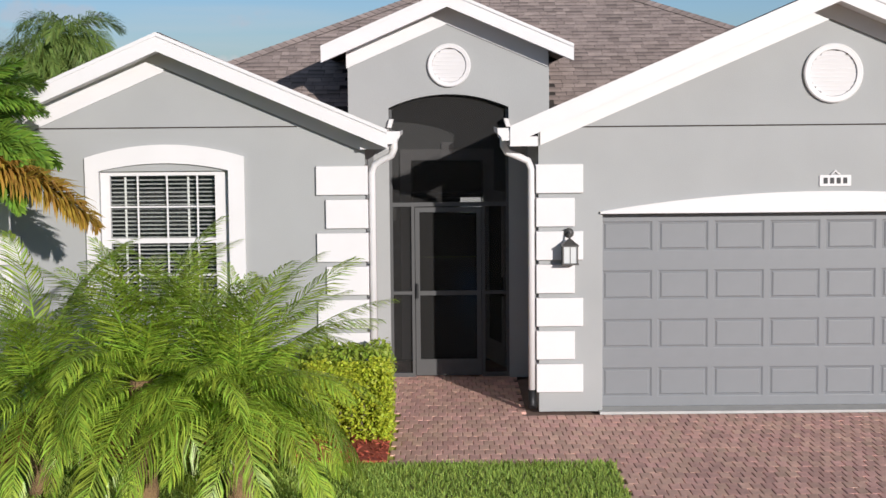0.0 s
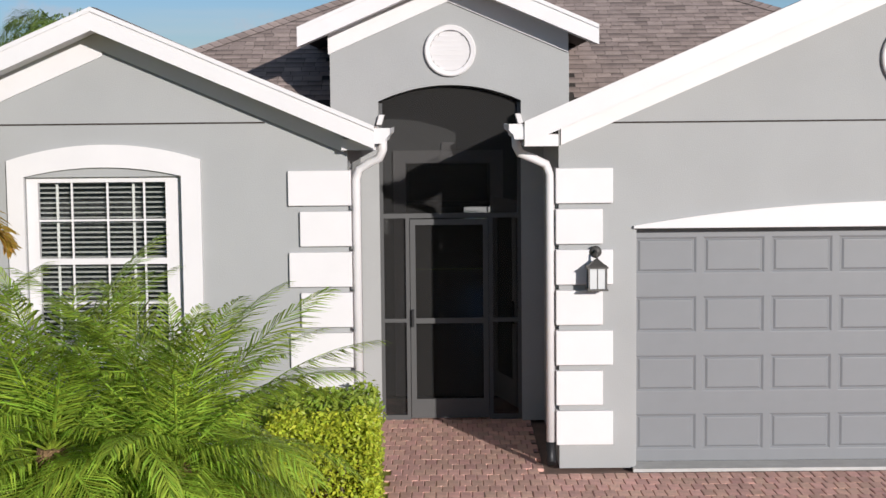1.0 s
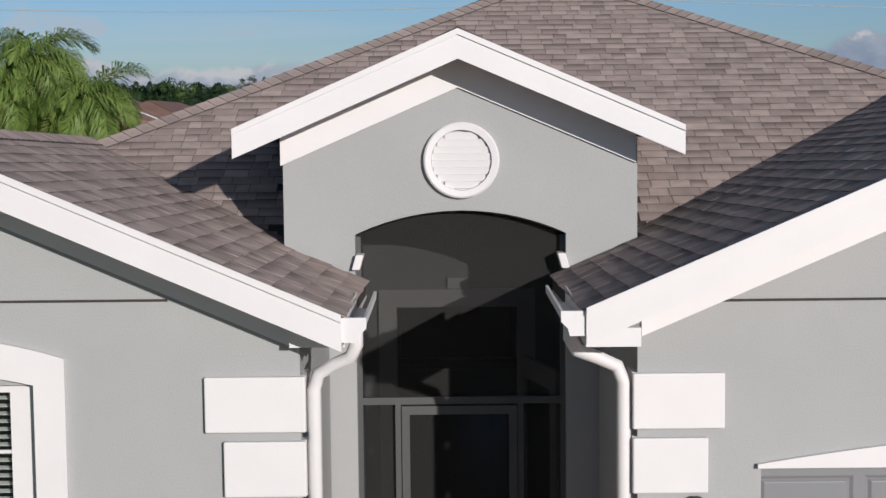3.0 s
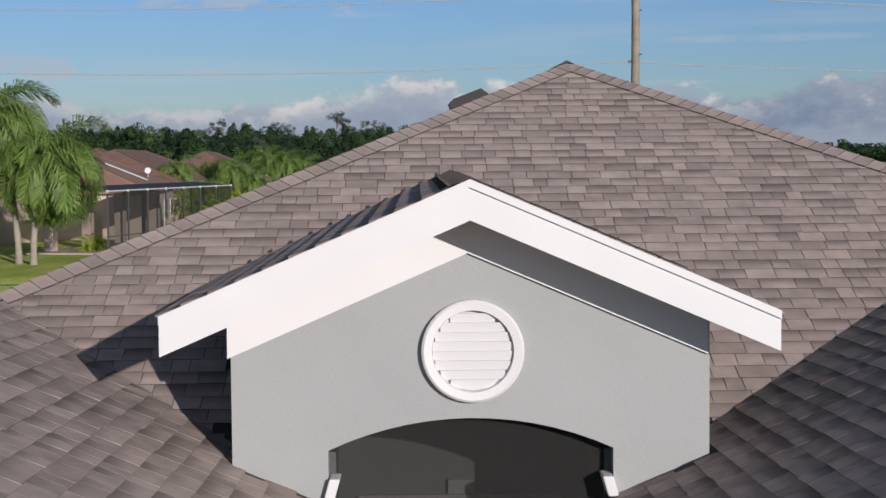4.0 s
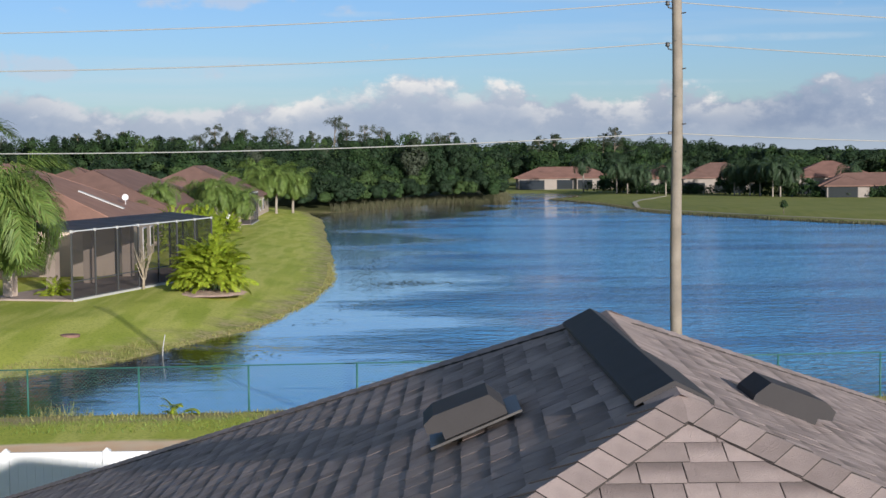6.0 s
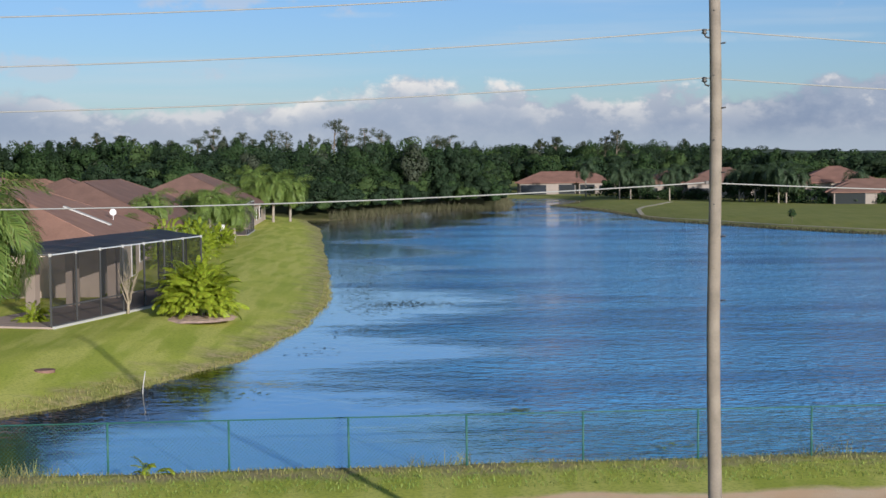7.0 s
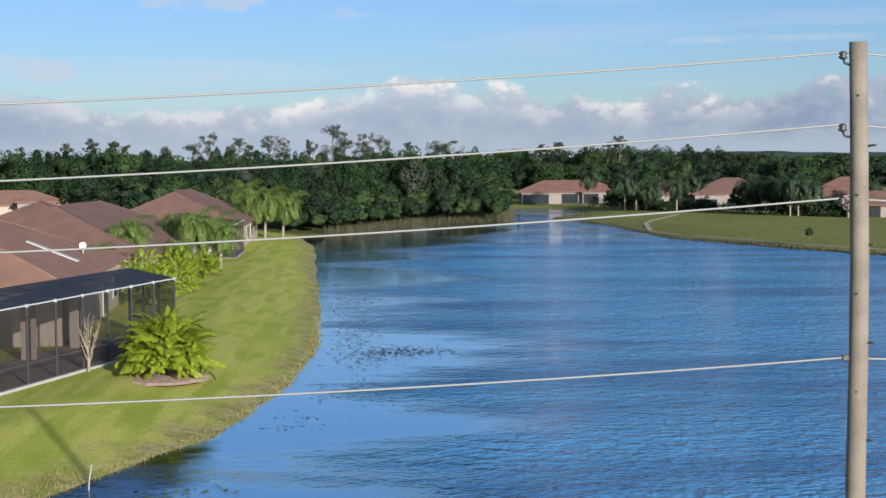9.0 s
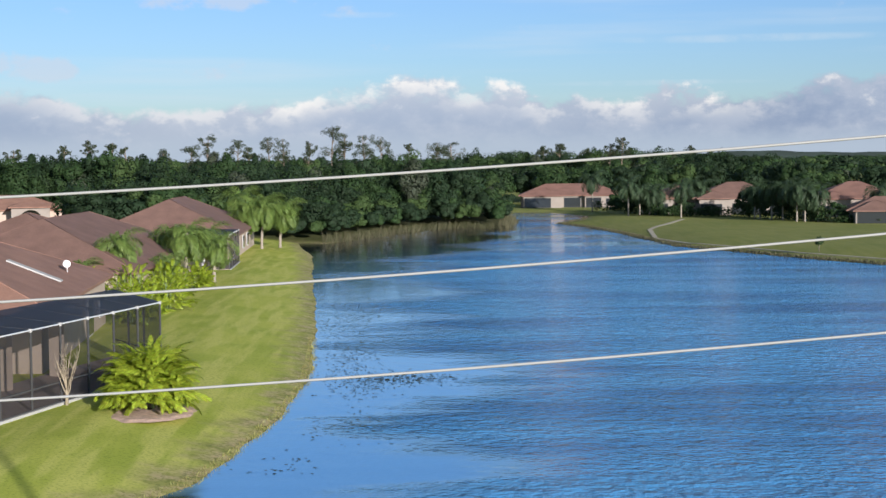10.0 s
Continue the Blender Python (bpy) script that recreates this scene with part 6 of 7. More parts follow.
def areca(at, wide, tall, count, scale, label, seed):
    """A full dome of arching fronds on many thin canes."""
    r = random.Random(seed)
    p = thing("areca_palm", at, label, "palm bush")
    for i in range(9):
        a, q = r.uniform(0, math.tau), wide * r.uniform(0.05, 0.35)
        x, y = q * math.cos(a), q * math.sin(a)
        part("cane", tube([(x, y, -0.1), (x * 1.3, y * 1.3, tall * 0.35), (x * 1.8, y * 1.8, tall * 0.6)], [0.04, 0.03, 0.02], 6), M_CROWNSHAFT, p)
    for i in range(count):
        az = i * 137.5 + r.uniform(-20, 20)
        up = math.asin(r.uniform(0.02, 1.0))
        f = r.uniform(0.30, 0.66)
        q = wide * f * math.cos(up)
        z = tall * (0.10 + 0.62 * f / 0.66 * math.sin(up))
        ob = new("frond", ARECA[i % len(ARECA)])
        ob.parent = p
        elev = math.degrees(up) * 0.7 + r.uniform(-5, 55)
        ob.matrix_basis = pose(q * math.cos(radians(az)), q * math.sin(radians(az)), z, 0, -elev, az + r.uniform(-70, 70)) @ Matrix.Rotation(radians(r.uniform(-60, 60)), 4, "X") @ Matrix.Scale(scale * r.uniform(0.7, 1.15), 4)
    return p


areca((-10.65, 83.59, -0.3), 1.85, 3.1, 460, 0.68, "full yellow-green areca palm clump in a mulched bed on the lawn", 31)
clump((-18.19, 80.75, -0.25), 40, ARECA, 0.55, "small round palm in a mulched ring on the lawn", "sago_palm", "palm bush", 32, (-5, 80), 0.12, 0.6)
for k, (x, y, w, h) in enumerate(((-17.2, 118.04, 2.46, 3.58), (-18.79, 123.91, 2.82, 4.74), (-16.59, 125.84, 2.25, 3.38), (-21.74, 123.63, 2.27, 3.63), (-17.72, 132.92, 2.49, 3.86), (-17.0, 142.11, 1.82, 2.51))):
    areca((x, y, -0.3), w, h, 150, 0.5, "yellow-green palm clump between two lakeside houses", 33 + k)
clump((-6.6, 46.0, -0.8), 14, ARECA, 0.34, "small rust-tipped bush at the lake fence", "small_bush", "bush", 35, (30, 85), 0.15)


def mulch_ring(at, rx, ry, color, label, seed):
    r = random.Random(seed)
    bm = bmesh.new()
    n = 28
    rim = [bm.verts.new((rx * math.cos(k * math.tau / n) * r.uniform(0.92, 1.08), ry * math.sin(k * math.tau / n) * r.uniform(0.92, 1.08), -0.05)) for k in range(n)]
    inn = [bm.verts.new((v.co.x * 0.86, v.co.y * 0.86, 0.03)) for v in rim]
    top = bm.verts.new((0, 0, 0.07))
    for k in range(n):
        j = (k + 1) % n
        bm.faces.new((rim[k], rim[j], inn[j], inn[k]))
        bm.faces.new((inn[k], inn[j], top))
    ob = part("mulch_ring", bm, color)
    ob.location = at
    return tagged(ob, label, "mulch bed")


M_BARKCHIP = material("pale_bark_chips", (0.60, 0.42, 0.33), 0.95, vary=0.35, scale=4, fine=20, bump=0.8, depth=0.03)
mulch_ring((-10.65, 83.13, -0.33), 2.0, 2.35, M_BARKCHIP, "pale bark-chip bed round a palm clump", 1)
mulch_ring((-18.19, 80.72, -0.30), 0.75, 0.8, M_MULCH, "red mulch ring round a small palm", 2)


def bare_tree(at, h, seed):
    r = random.Random(seed)
    p = thing("bare_tree", at, "small leafless tree before the screened porch", "tree")
    bm = bmesh.new()
    add_tube(bm, [(0, 0, -0.1), (0.03, 0, h * 0.3)], [0.08, 0.06], 8)
    part("trunk", bm, M_TWIG, p)
    for k in range(16):
        a, lean = r.uniform(0, math.tau), r.uniform(0.15, 0.55)
        pts = [(0.03, 0, h * r.uniform(0.15, 0.3))]
        L = h * r.uniform(0.4, 0.75)
        for j in range(1, 5):
            t = j / 4
            pts.append((0.03 + lean * L * t * math.cos(a) + r.uniform(-0.04, 0.04), lean * L * t * math.sin(a), pts[0][2] + L * t))
        bm = bmesh.new()
        add_tube(bm, pts, [0.035, 0.026, 0.018, 0.012, 0.005], 5)
        for j in range(4):
            q = pts[2 + j % 3]
            add_tube(bm, [q, (q[0] + r.uniform(-0.25, 0.25), q[1] + r.uniform(-0.25, 0.25), q[2] + r.uniform(0.2, 0.5))], [0.012, 0.004], 4)
        part("branch", bm, M_TWIG, p)


bare_tree((-14.39, 84.86, -0.3), 2.6, 3)


# ---- neighbouring houses ----
M_TILE = material("terracotta_roof_shingle", (0.315, 0.175, 0.128), 0.9, vary=0.22, scale=0.6, fine=6, bump=0.7, depth=0.05)
M_TILE_DARK = material("brown_roof_shingle", (0.225, 0.130, 0.102), 0.9, vary=0.22, scale=0.6, fine=6, bump=0.7, depth=0.05)
M_TILE_FAR = material("dull_red_roof_tile", (0.25, 0.135, 0.105), 0.9, vary=0.25, scale=0.5, fine=5, bump=0.7, depth=0.05)
M_STUCCO = material("beige_stucco", (0.55, 0.44, 0.36), 0.9, vary=0.1, scale=1.0)
# eave and tree shade on the far walls is put into this darker stucco
M_STUCCO_SHADED = material("shaded_stucco", (0.33, 0.285, 0.25), 0.9, vary=0.1, scale=1.0)
M_PANE = material("dark_window_pane", (0.03, 0.035, 0.04), 0.08, vary=0.05, bump=0, spec=0.8)


def hip_roof(parent, x0, x1, y0, y1, eave, slope, mat):
    w, d = x1 - x0, y1 - y0
    if w >= d:
        a, b = (x0 + d / 2, (y0 + y1) / 2, eave + slope * d / 2), (x1 - d / 2 + 0.01, (y0 + y1) / 2, eave + slope * d / 2)
    else:
        a, b = ((x0 + x1) / 2, y0 + w / 2, eave + slope * w / 2), ((x0 + x1) / 2, y1 - w / 2 + 0.01, eave + slope * w / 2)
    bm = bmesh.new()
    c = [bm.verts.new(p) for p in ((x0, y0, eave), (x1, y0, eave), (x1, y1, eave), (x0, y1, eave))]
    e = [bm.verts.new((v.co.x, v.co.y, eave - 0.18)) for v in c]
    va, vb = bm.verts.new(a), bm.verts.new(b)
    if w >= d:
        fs = ((c[0], c[1], vb, va), (c[1], c[2], vb), (c[2], c[3], va, vb), (c[3], c[0], va))
    else:
        fs = ((c[0], c[1], va), (c[1], c[2], vb, va), (c[2], c[3], vb), (c[3], c[0], va, vb))
    for f in fs:
        bm.faces.new(f)
    for k in range(4):
        bm.faces.new((c[(k + 1) % 4], c[k], e[k], e[(k + 1) % 4]))
    bm.faces.new(e[::-1])
    r = part("roof", bm, mat, parent)
    ends = (((x0, y0), a), ((x1, y0), b if w >= d else a), ((x1, y1), b), ((x0, y1), a if w >= d else b), ((a[0], a[1]), b))
    for (cx, cy), end in ends:
        z0 = a[2] if (cx, cy) == (a[0], a[1]) else eave
        part("ridge_cap", tube([(cx, cy, z0), (end[0], end[1], end[2] + 0.0)], 0.03, 5), mat, r)
    return r


def bungalow(at, turn, blocks, label, mat, wall, openings, eave=2.55, slope=0.42, group="lakeside houses"):
    """A low hip-roofed house. blocks: x0, x1, y0, y1; openings: x0, x1, z0, z1, y of the wall."""
    hs = thing("bungalow", at, label, "house", group)
    hs.rotation_euler = (0, 0, radians(turn))
    for x0, x1, y0, y1, *swing in blocks:
        w = part("wall", box(x0 + 0.5, x1 - 0.5, y0 + 0.5, y1 - 0.5, -0.2, eave), wall, hs)
        r = hip_roof(hs, x0, x1, y0, y1, eave + 0.1, slope, mat)
        if swing:
            w.matrix_basis = r.matrix_basis = pose(0, 0, 0, 0, 0, swing[0])
    for x0, x1, z0, z1, y in openings:
        w = new("window")
        w.parent = hs
        part("window_frame", box(x0 - 0.09, x1 + 0.09, y - 0.07, y - 0.005, z0 - 0.09, z1 + 0.09), M_TRIM if group == "lakeside houses" else M_BRONZE, w)
        part("pane", box(x0, x1, y - 0.09, y - 0.072, z0, z1), M_PANE, w)
    return hs


def cage(at, turn, length, depth, height, bays, label, skew=0.0):
    """A screened porch: aluminium posts and beams, with screen between. skew: how far its far end runs on towards the back."""
    p = thing("screened_porch", at, label, "screened porch", "screened porches")
    p.rotation_euler = (0, 0, radians(turn))
    bm = bmesh.new()
    lo = [bm.verts.new(q) for q in ((-length, 0, -0.25), (0, 0, -0.25), (skew, depth, -0.25), (-length, depth, -0.25))]
    hi = [bm.verts.new((v.co.x, v.co.y, 0.06)) for v in lo]
    bm.faces.new(hi)
    bm.faces.new(lo[::-1])
    for k in range(4):
        bm.faces.new((lo[k], lo[(k + 1) % 4], hi[(k + 1) % 4], hi[k]))
    part("floor_slab", bm, M_PORCH_FLOOR, p)
    hb = height + 0.12
    for k in range(bays + 1):
        x = -length * k / bays
        part("post", box(x - 0.04, x + 0.04, -0.04, 0.04, 0.06, height), M_BRONZE, p)
        part("roof_beam", tube([(x, 0, height), (x + skew * (1 - k / bays), depth, hb)], 0.045, 4), M_BRONZE, p)
        part("bracket", box(x - 0.06, x + 0.06, -0.055, 0.055, height - 0.09, height + 0.06, 0.01), M_CONCRETE, p)
    for z in (0.10, 0.95, height):
        part("rail", box(-length, 0, -0.03, 0.03, z - 0.03, z + 0.03), M_BRONZE if z < height else M_FROST, p)
    for k in range(1, 4):
        x, y = skew * k / 3, depth * k / 3
        part("post", box(x - 0.04, x + 0.04, y - 0.04, y + 0.04, 0.06, height + 0.12 * k / 3), M_BRONZE, p)
    for z in (0.10, 0.95, height):
        part("rail", tube([(0, 0, z), (skew, depth, z + (0.12 if z == height else 0))], 0.035, 4), M_BRONZE, p)
    for k in (1, 2):
        part("roof_beam", tube([(skew * k / 3, depth * k / 3, height + 0.04 * k), (-length, depth * k / 3, height + 0.04 * k)], 0.03, 4), M_BRONZE, p)
    for name, vs in (("front_screen", ((-length, 0, 0.06), (0, 0, 0.06), (0, 0, height), (-length, 0, height))),
                     ("side_screen", ((0, 0, 0.06), (skew, depth, 0.06), (skew, depth, hb), (0, 0, height))),
                     ("roof_screen", ((-length, 0, height + 0.03), (0, 0, height + 0.03), (skew, depth, hb + 0.03), (-length, depth, hb + 0.03)))):
        mesh_part(name, vs, [(0, 1, 2, 3)], M_CAGE_ROOF if name == "roof_screen" else M_CAGE, p)
    part("kerb", box(-length, 0.0, -0.16, -0.045, -0.25, 0.08), M_CONCRETE, p)
    return p


M_PORCH_FLOOR = material("pinkish_porch_paving", (0.42, 0.33, 0.29), 0.85, vary=0.15, scale=2)
# local x runs away from the camera along the lake, local y away from the water
TURN = 74.5
CORNER = (-12.0, 94.7, -0.25)
cage(CORNER, TURN, 17.4, 5.0, 3.42, 7, "dark screened porch with a screen roof on the lawn's edge", 5.0)
H1, H1_TURN = (-18.15, 107.3, -0.25), 94
bungalow(H1, H1_TURN, ((-13.0, 11.5, 0.0, 17.6), (-30.0, 0.0, 0.0, 13.0, -25.0)), "beige stucco bungalow with terracotta-brown hip roof and screened porch", M_TILE, M_STUCCO,
         ((8.0, 9.6, 0.7, 2.0, 0.5), (3.0, 5.0, 0.05, 2.1, 0.5)), slope=0.41, eave=3.0)
c, s = math.cos(radians(TURN)), math.sin(radians(TURN))
for k, x in enumerate((-16.0, -11.6, -7.4, -2.6)):
    y = 4.2
    col = part("porch_column", box(-0.27, 0.27, -0.27, 0.27, 0.0, 3.05, 0.02), M_STUCCO)
    col.matrix_basis = pose(CORNER[0] + x * c - y * s, CORNER[1] + x * s + y * c, CORNER[2] + 0.06, 0, 0, TURN)
    tagged(col, "square beige stucco column under the porch eave", "column", "porch columns")
C2 = (-17.6, 177.0, -0.3)
cage(C2, 92, 11.2, 4.6, 3.3, 4, "dark screened porch with garden chairs behind the screen")
bungalow((-27.4, 143.5, -0.3), 90, ((-16.5, 16.5, -8.5, 8.5), (-10.0, 9.0, -6.0, 12.0)), "beige bungalow with a brown hip roof between palms", M_TILE_DARK, M_STUCCO, ((-6, -4, 0.7, 2.0, -8.4), (-1, 0.6, 0.7, 2.0, -8.4)), slope=0.41)
bungalow((-26.6, 195.0, -0.3), 92, ((-15.0, 15.0, -8.1, 8.1),), "beige bungalow with a brown hip roof behind palms", M_TILE_DARK, M_STUCCO, ((-5, -3, 0.7, 2.0, -7.7), (1, 3, 0.7, 2.0, -7.7)), slope=0.44)
arch_house = bungalow((-70.0, 278.0, -0.3), 14, ((-12.0, 12.0, 0.0, 13.0),), "beige bungalow with a terracotta-brown hip roof and arched entry tower", M_TILE, M_STUCCO, ((-6, -4, 0.7, 2.0, 0.5),), slope=0.36, eave=2.3)
entry = arc(4.3, 7.7, 1.4, 2.5)
part("entry_tower", prism_y([(2.9, -0.2), (4.3, -0.2)] + entry + [(7.7, -0.2), (9.1, -0.2), (9.1, 2.9), (2.9, 2.9)], -4.4, -3.9), M_STUCCO_SHADED, arch_house)
for x in (2.9, 8.8):
    part("tower_side", box(x, x + 0.3, -3.9, 0.5, -0.2, 2.9), M_STUCCO, arch_house)
# dark sheet behind the arch, in place of the shade inside the entry
part("tower_back", box(3.2, 8.8, -0.3, 0.0, -0.2, 2.8), M_PANE, arch_house)
hip_roof(arch_house, 2.4, 9.6, -4.9, 3.0, 3.0, 0.30, M_TILE)


def garden_chair(x, y, turn):
    ch = thing("garden_chair", (x, y, -0.24), "white plastic garden chair on a screened porch", "chair", "garden chairs")
    ch.rotation_euler = (0, 0, radians(turn))
    part("seat", box(-0.26, 0.26, -0.26, 0.26, 0.38, 0.43, 0.015), M_VINYL, ch)
    part("backrest", box(-0.26, 0.26, 0.24, 0.29, 0.43, 0.95, 0.015), M_VINYL, ch)
    for sx in (-0.23, 0.23):
        for sy in (-0.23, 0.23):
            part("leg", box(sx - 0.025, sx + 0.025, sy - 0.025, sy + 0.025, 0, 0.38), M_VINYL, ch)


garden_chair(-20.24, 170.8, 200)
garden_chair(-21.07, 168.84, 160)
v, f = leaf_cloud([(0, 0, 0.35), (0.5, 0.4, 0.35), (-0.5, -0.4, 0.3)], np.array([(0.8, 0.8, 0.5)] * 3), np.full(3, 300), 0.08, 66)
rh = thing("round_hedge", (-18.89, 159.91, -0.3), "low round clipped hedge on the lawn", "hedge")
ob = new("foliage", cloud_mesh("foliage", v, f, M_WOODS))
ob.parent = rh
part("stem", tube([(0, 0, -0.1), (0, 0, 0.4)], 0.05, 6), M_BARK, rh)
# panel and dish on the first neighbour's roof
c, s = math.cos(radians(H1_TURN)), math.sin(radians(H1_TURN))
for x, y, name, label, sx, sy in ((-1.6, 2.7, "solar_panel", "narrow pale solar panel on a hip roof", 0.42, 1.6), (3.6, 1.7, "roof_dish", "small white dish on a hip roof", 0.32, 0.32)):
    z = H1[2] + 3.1 + 0.41 * y + 0.03
    tilt = pose(0, 0, 0, math.degrees(math.atan(0.41)), 0, 0)
    if sy > 1:
        bm = box(-sx, sx, -sy, sy, 0.0, 0.09, 0.02)
    else:
        tilt = Matrix()
        bm = tube([(0, 0, -0.05), (0, 0, 0.42)], 0.03, 8)
        add_tube(bm, [(0.0, 0, 0.45), (-0.06, 0, 0.46), (-0.12, 0, 0.48), (-0.13, 0, 0.48)], [0.06, 0.17, 0.23, 0.23], 18)
    ob = part(name, bm, M_CONCRETE if sy > 1 else M_TRIM)
    ob.matrix_basis = pose(H1[0] + x * c - y * s, H1[1] + x * s + y * c, z, 0, 0, H1_TURN) @ tilt
    tagged(ob, label, "roof fitting")

# houses across the lake: fronts turned to the water
for k, (x, y, turn, w, deep, eave, lab, mat) in enumerate((
        (34.0, 352, -4, 23.0, 12, 2.5, "pale bungalow with a terracotta roof across the lake", M_TILE_FAR),
        (49.5, 306, -5, 12.0, 14, 2.9, "beige bungalow with a terracotta roof between palms across the lake", M_TILE_FAR),
        (59.4, 300, -6, 17.0, 14, 3.0, "beige bungalow with a red-brown roof across the lake", M_TILE_DARK),
        (76.5, 283, -8, 16.0, 14, 3.2, "bungalow with a terracotta roof behind another house", M_TILE_FAR),
        (77.0, 256, -8, 20.0, 10, 2.1, "beige bungalow with a red-brown roof and dark screened porch", M_TILE_DARK),
        (97, 250, -14, 17.0, 12, 2.4, "beige bungalow with a red-brown roof at the lake's far side", M_TILE_FAR))):
    bungalow((x, y, -0.7), turn, ((-w / 2, w / 2, 0, deep), (-w / 2 + 0.6, -w / 2 + w * 0.42, -2.8, 5), (w * 0.1, w * 0.46, -1.4, 5)), lab, mat, M_STUCCO_SHADED,
             ((-w / 2 + 1.4, -w / 2 + w * 0.30, 0.05, 2.0, -2.3), (-w * 0.07, w * 0.08, 0.05, 2.0, 0.5), (w * 0.135, w * 0.27, 0.05, 2.0, -0.9), (w * 0.32, w * 0.40, 0.6, 1.8, -0.9)), eave=eave, slope=0.40, group="far shore houses")
g2 = random.Random(4)
row_y = lambda x: float(np.interp(x, [20, 36, 46, 56, 66, 100], [330, 327, 295, 290, 259, 244]))
hv, hr = [], []
for k in range(230):
    x = g2.uniform(36, 108)
    hv.append((x, row_y(x) + g2.uniform(-1.5, 1.5), g2.uniform(0.0, 0.6)))
    hr.append((g2.uniform(0.7, 1.6), g2.uniform(0.6, 1.2), g2.uniform(0.6, 1.2)))
v, f = leaf_cloud(hv, np.array(hr), np.full(len(hv), 60), 0.22, 51)
shrubs = new("garden_shrubs", cloud_mesh("garden_shrubs", v, f, M_WOODS))
tagged(shrubs, "dark green garden shrubs before the far houses", "shrubs", kind="stuff")

spots = []
for x0, x1, n, h0, h1 in ((39, 43.5, 12, 3.0, 5.2), (57.0, 63.5, 22, 3.4, 6.2), (44, 54, 4, 1.6, 2.6), (64, 68, 5, 2.0, 3.6), (86, 108, 16, 3, 6)):
    for k in range(n):
        x = g2.uniform(x0, x1)
        spots.append((x, row_y(x) + g2.uniform(0, 5), g2.uniform(h0, h1), g2.uniform(1.2, 2.0)))
woods("garden_trees", "dark green garden trees between the far houses", spots, 0.18, 52, M_WOODS, 90)

# small round tree on the far bank
topi = thing("small_tree", (44.6, 187.5, -0.4), "small round clipped tree alone on the far bank", "tree")
part("trunk", tube([(0, 0, -0.1), (0, 0, 0.7)], [0.05, 0.04], 6), M_BARK, topi)
v, f = leaf_cloud([(0, 0, 1.05)], np.array([(0.5, 0.5, 0.5)]), np.array([240]), 0.12, 61)
ob = new("crown", cloud_mesh("crown", v, f, M_WOODS))
ob.parent = topi

# footpath along the far bank
path_pts = [(62.5, 158.5), (50.2, 177), (43.6, 190.6), (39.6, 201.8), (35.0, 213), (33.0, 228), (34.8, 245.5), (39.7, 260.3), (45.5, 279.6)]
pvx, pfx = [], []
path_pts = [tuple(Vector(a).lerp(Vector(b), k / 6)) for a, b in zip(path_pts, path_pts[1:]) for k in range(6)] + [path_pts[-1]]
for k, (x, y) in enumerate(path_pts):
    x0, y0 = path_pts[max(0, k - 1)]
    x1, y1 = path_pts[min(len(path_pts) - 1, k + 1)]
    d = Vector((x1 - x0, y1 - y0)).normalized() * 0.38
    for sgn in (-1, 1):
        xx, yy = x - sgn * d.y, y + sgn * d.x
        zz = float(ground_height(np.array([x]), np.array([y]))[0][0])
        pvx += [(xx, yy, zz + 0.03), (xx + sgn * -0.1 * d.y, yy + sgn * 0.1 * d.x, zz - 0.12)]
for k in range(len(path_pts) - 1):
    a = k * 4
    pfx += [(a, a + 2, a + 6, a + 4), (a, a + 4, a + 5, a + 1), (a + 2, a + 3, a + 7, a + 6)]
tagged(mesh_part("footpath", pvx, pfx, material("dull_path", (0.46, 0.41, 0.31), 0.95, vary=0.25)), "pale footpath along the far bank", "path", kind="structure")

# things in and by the water
M_PAD = leaf_material("lily_pad", (0.20, 0.26, 0.06), 0.4)
M_WEED = leaf_material("water_weed", (0.055, 0.065, 0.03), 0.5)


def pads(name, label, spots, seed, mat, size, lift):
    g = np.random.default_rng(seed)
    pos = []
    for x, y, rx, ry, n in spots:
        q = g.normal(size=(n, 2))
        pos.append(np.stack([x + q[:, 0] * rx, y + q[:, 1] * ry, np.full(n, WATER_Z + 0.012) + g.uniform(0, lift, n)], 1))
    pos = np.concatenate(pos)
    keep = lake_distance(pos[:, 0], pos[:, 1]) < 0.3
    pos = pos[keep]
    v, f = leaf_cloud(pos, np.full((len(pos), 1), 0.001), np.ones(len(pos), int), size, seed, 1.4, 12.0)
    return tagged(new(name, cloud_mesh(name, v, f, mat)), label, "water plants", kind="stuff")


pads("lily_pads", "floating green lily pads near the fence", ((3.92, 58.57, 0.3, 0.35, 40), (-7.47, 61.8, 0.7, 0.35, 60), (-6.73, 63.05, 0.9, 0.5, 40), (7.56, 51.74, 0.5, 0.4, 14), (8.35, 51.5, 0.2, 0.2, 8)), 71, M_PAD, 0.10, 0.06)
pads("water_weed", "dark floating weed in streaks on the lake", ((-2.1, 96, 1.0, 2.4, 220), (-0.1, 98, 1.3, 1.1, 420), (-3.1, 107.7, 0.9, 6, 420), (-4.1, 125, 1.3, 8, 700), (-5.0, 152, 1.8, 12, 1000), (-5.3, 186, 2.4, 14, 1400), (-2.3, 83.8, 0.9, 1.7, 90), (-4.2, 75.2, 1.0, 1.6, 30)), 72, M_WEED, 0.09, 0.012)
stick = part("marker_stick", tube([(0, 0, -0.5), (0.05, 0, 0.3), (0.14, 0, 0.85)], [0.024, 0.022, 0.018], 8), M_CONCRETE)
stick.location = (-9.94, 63.5, WATER_Z)
tagged(stick, "white stick leaning in the shallow water", "stick")
lid = part("drain_cover", tube([(0, 0, -0.1), (0, 0, 0.05)], 0.40, 20), M_TILE_DARK)
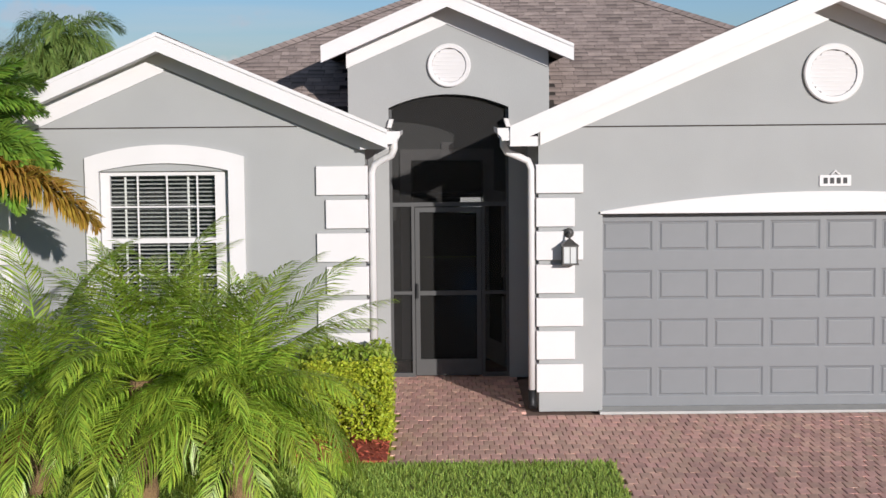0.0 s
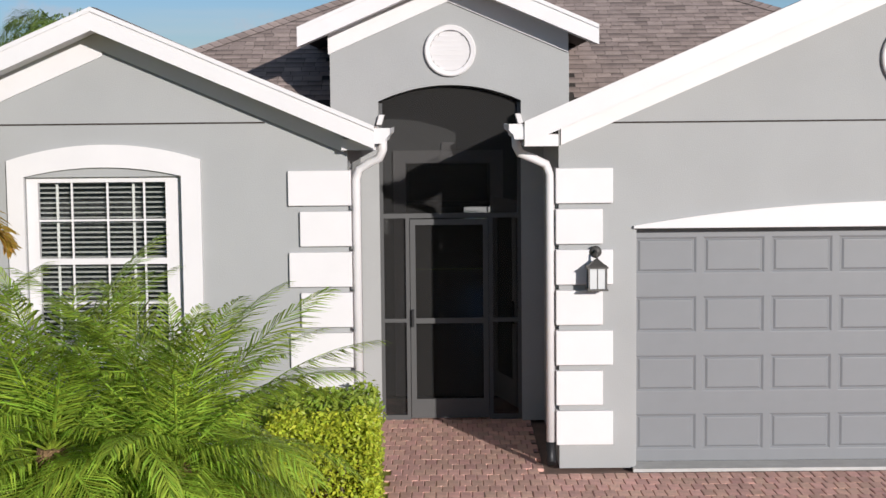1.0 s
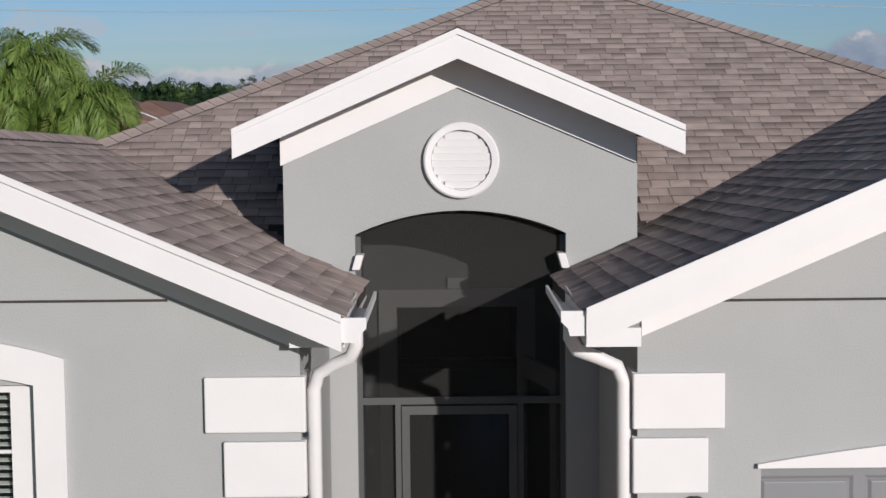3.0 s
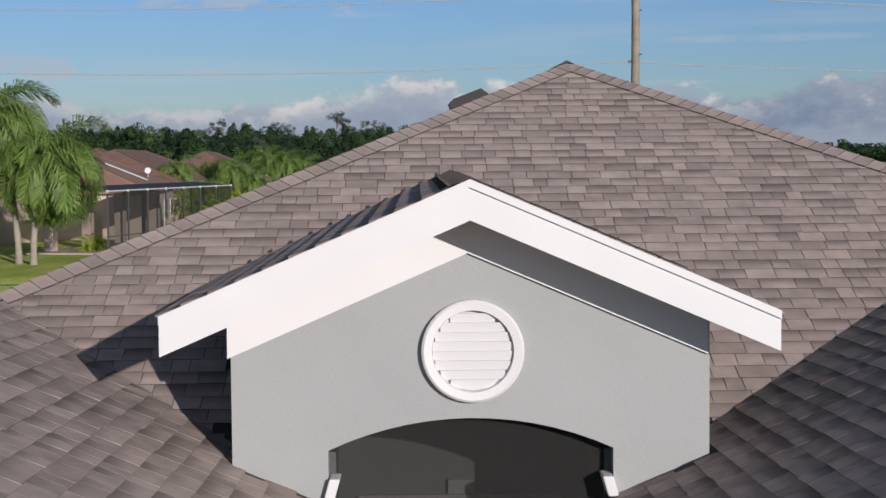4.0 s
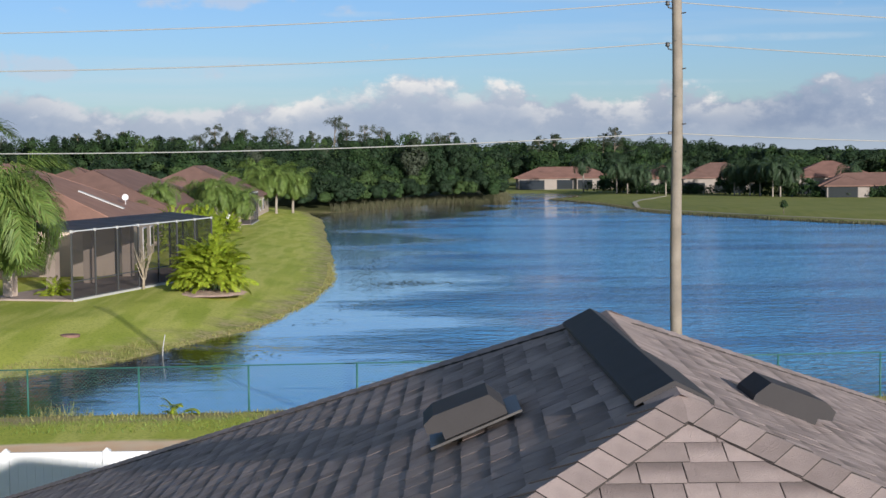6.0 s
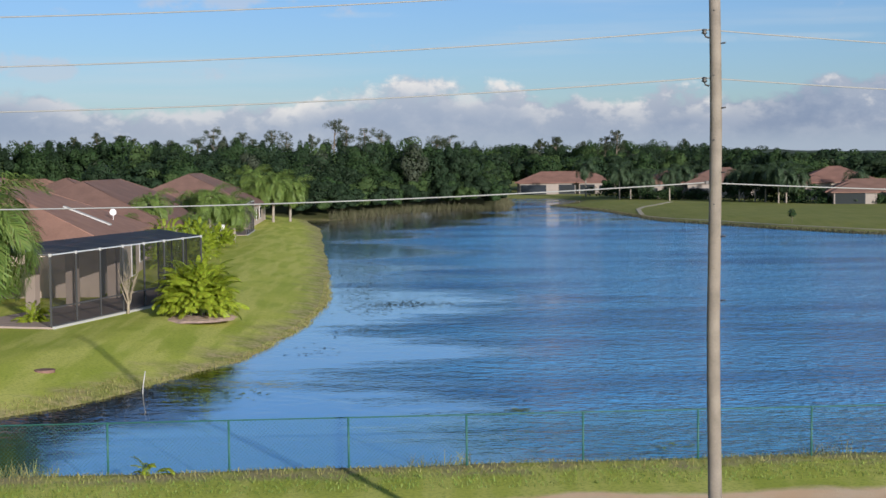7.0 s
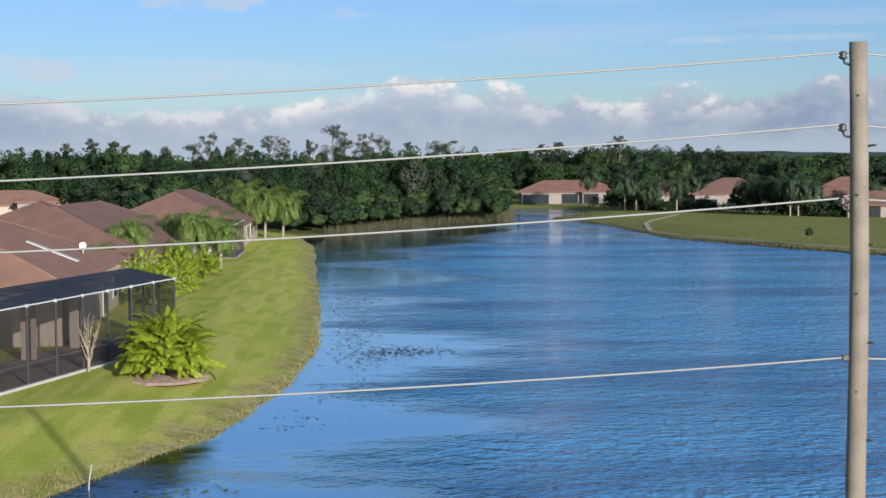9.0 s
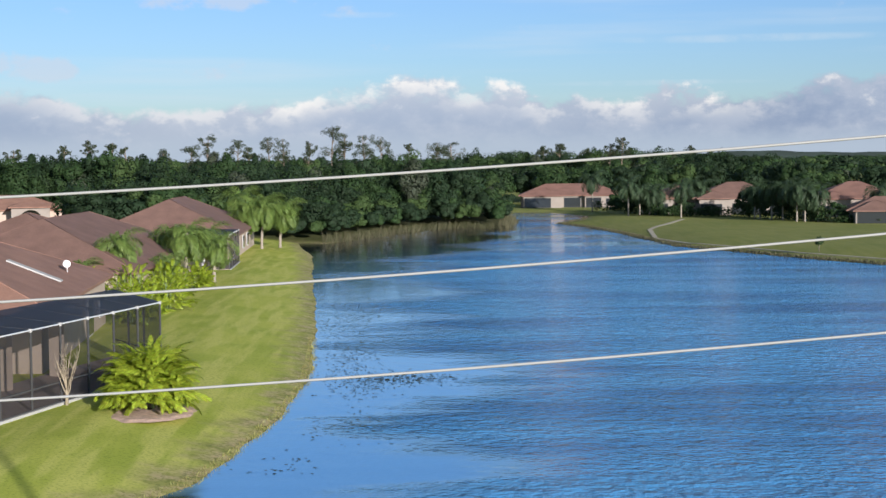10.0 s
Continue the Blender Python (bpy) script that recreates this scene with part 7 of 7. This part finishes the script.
lid.location = (-14.1, 65.9, float(ground_height(np.array([-14.1]), np.array([65.9]))[0][0]) + 0.02)
tagged(lid, "round rusty drain cover in the lawn", "drain cover")

# ---- wall lamp and number plate ----
lamp = thing("wall_lamp", (1.48, -0.046, 1.95), "weathered pewter lantern on the white corner blocks, unlit", "wall lamp")
lamp.scale = (0.88, 0.88, 0.88)
bm = bmesh.new()
add_tube(bm, [(0, 0, 0), (0, -0.012, 0), (0, -0.025, 0), (0, -0.04, 0)], [0.062, 0.06, 0.04, 0.012], 18)
part("back_plate", bm, M_PEWTER, lamp)
part("arm", tube([(0, -0.03, 0), (0, -0.07, 0.02), (0, -0.125, 0.0), (0, -0.135, -0.06)], 0.012, 8), M_PEWTER, lamp)
LXC, LYC = 0.0, -0.135
bm = bmesh.new()
rings = []
for hw, zz in ((0.008, -0.055), (0.03, -0.075), (0.075, -0.115), (0.106, -0.135), (0.106, -0.148), (0.09, -0.150)):
    rings.append([bm.verts.new((LXC + hw * sx, LYC + hw * sy, zz)) for sx, sy in ((-1, -1), (1, -1), (1, 1), (-1, 1))])
for a, b in zip(rings, rings[1:]):
    for i in range(4):
        bm.faces.new((a[i], a[(i + 1) % 4], b[(i + 1) % 4], b[i]))
bm.faces.new(rings[0])
bm.faces.new(rings[-1][::-1])
part("cap", bm, M_PEWTER, lamp)
for sx in (-1, 1):
    for sy in (-1, 1):
        part("corner_bar", box(LXC + sx * 0.086 - 0.008, LXC + sx * 0.086 + 0.008, LYC + sy * 0.086 - 0.008, LYC + sy * 0.086 + 0.008, -0.352, -0.15), M_PEWTER, lamp)
part("middle_bar", box(LXC - 0.003, LXC + 0.003, LYC - 0.092, LYC - 0.086, -0.352, -0.15), M_PEWTER, lamp)
part("base", box(LXC - 0.105, LXC + 0.105, LYC - 0.105, LYC + 0.105, -0.372, -0.352, 0.004), M_PEWTER, lamp)
part("frosted_glass", box(LXC - 0.082, LXC + 0.082, LYC - 0.082, LYC + 0.082, -0.351, -0.153), M_FROST, lamp)

plate = thing("number_plate", (4.34, -0.002, 2.485), "white house plate with dark bars on the stucco", "sign")
part("plate", box(-0.17, 0.17, -0.015, 0.0, -0.06, 0.06, 0.004), M_TRIM, plate)
bm = bmesh.new()
add_tube(bm, [(-0.05, -0.008, 0.06), (-0.02, -0.008, 0.085), (0, -0.008, 0.105), (0.02, -0.008, 0.085), (0.05, -0.008, 0.06)], 0.012, 6)
part("crest", bm, M_TRIM, plate)
for k in range(4):
    x = -0.105 + 0.07 * k
    part("bar", box(x - 0.022, x + 0.022, -0.0185, -0.0155, -0.032, 0.032), M_BLACK, plate)
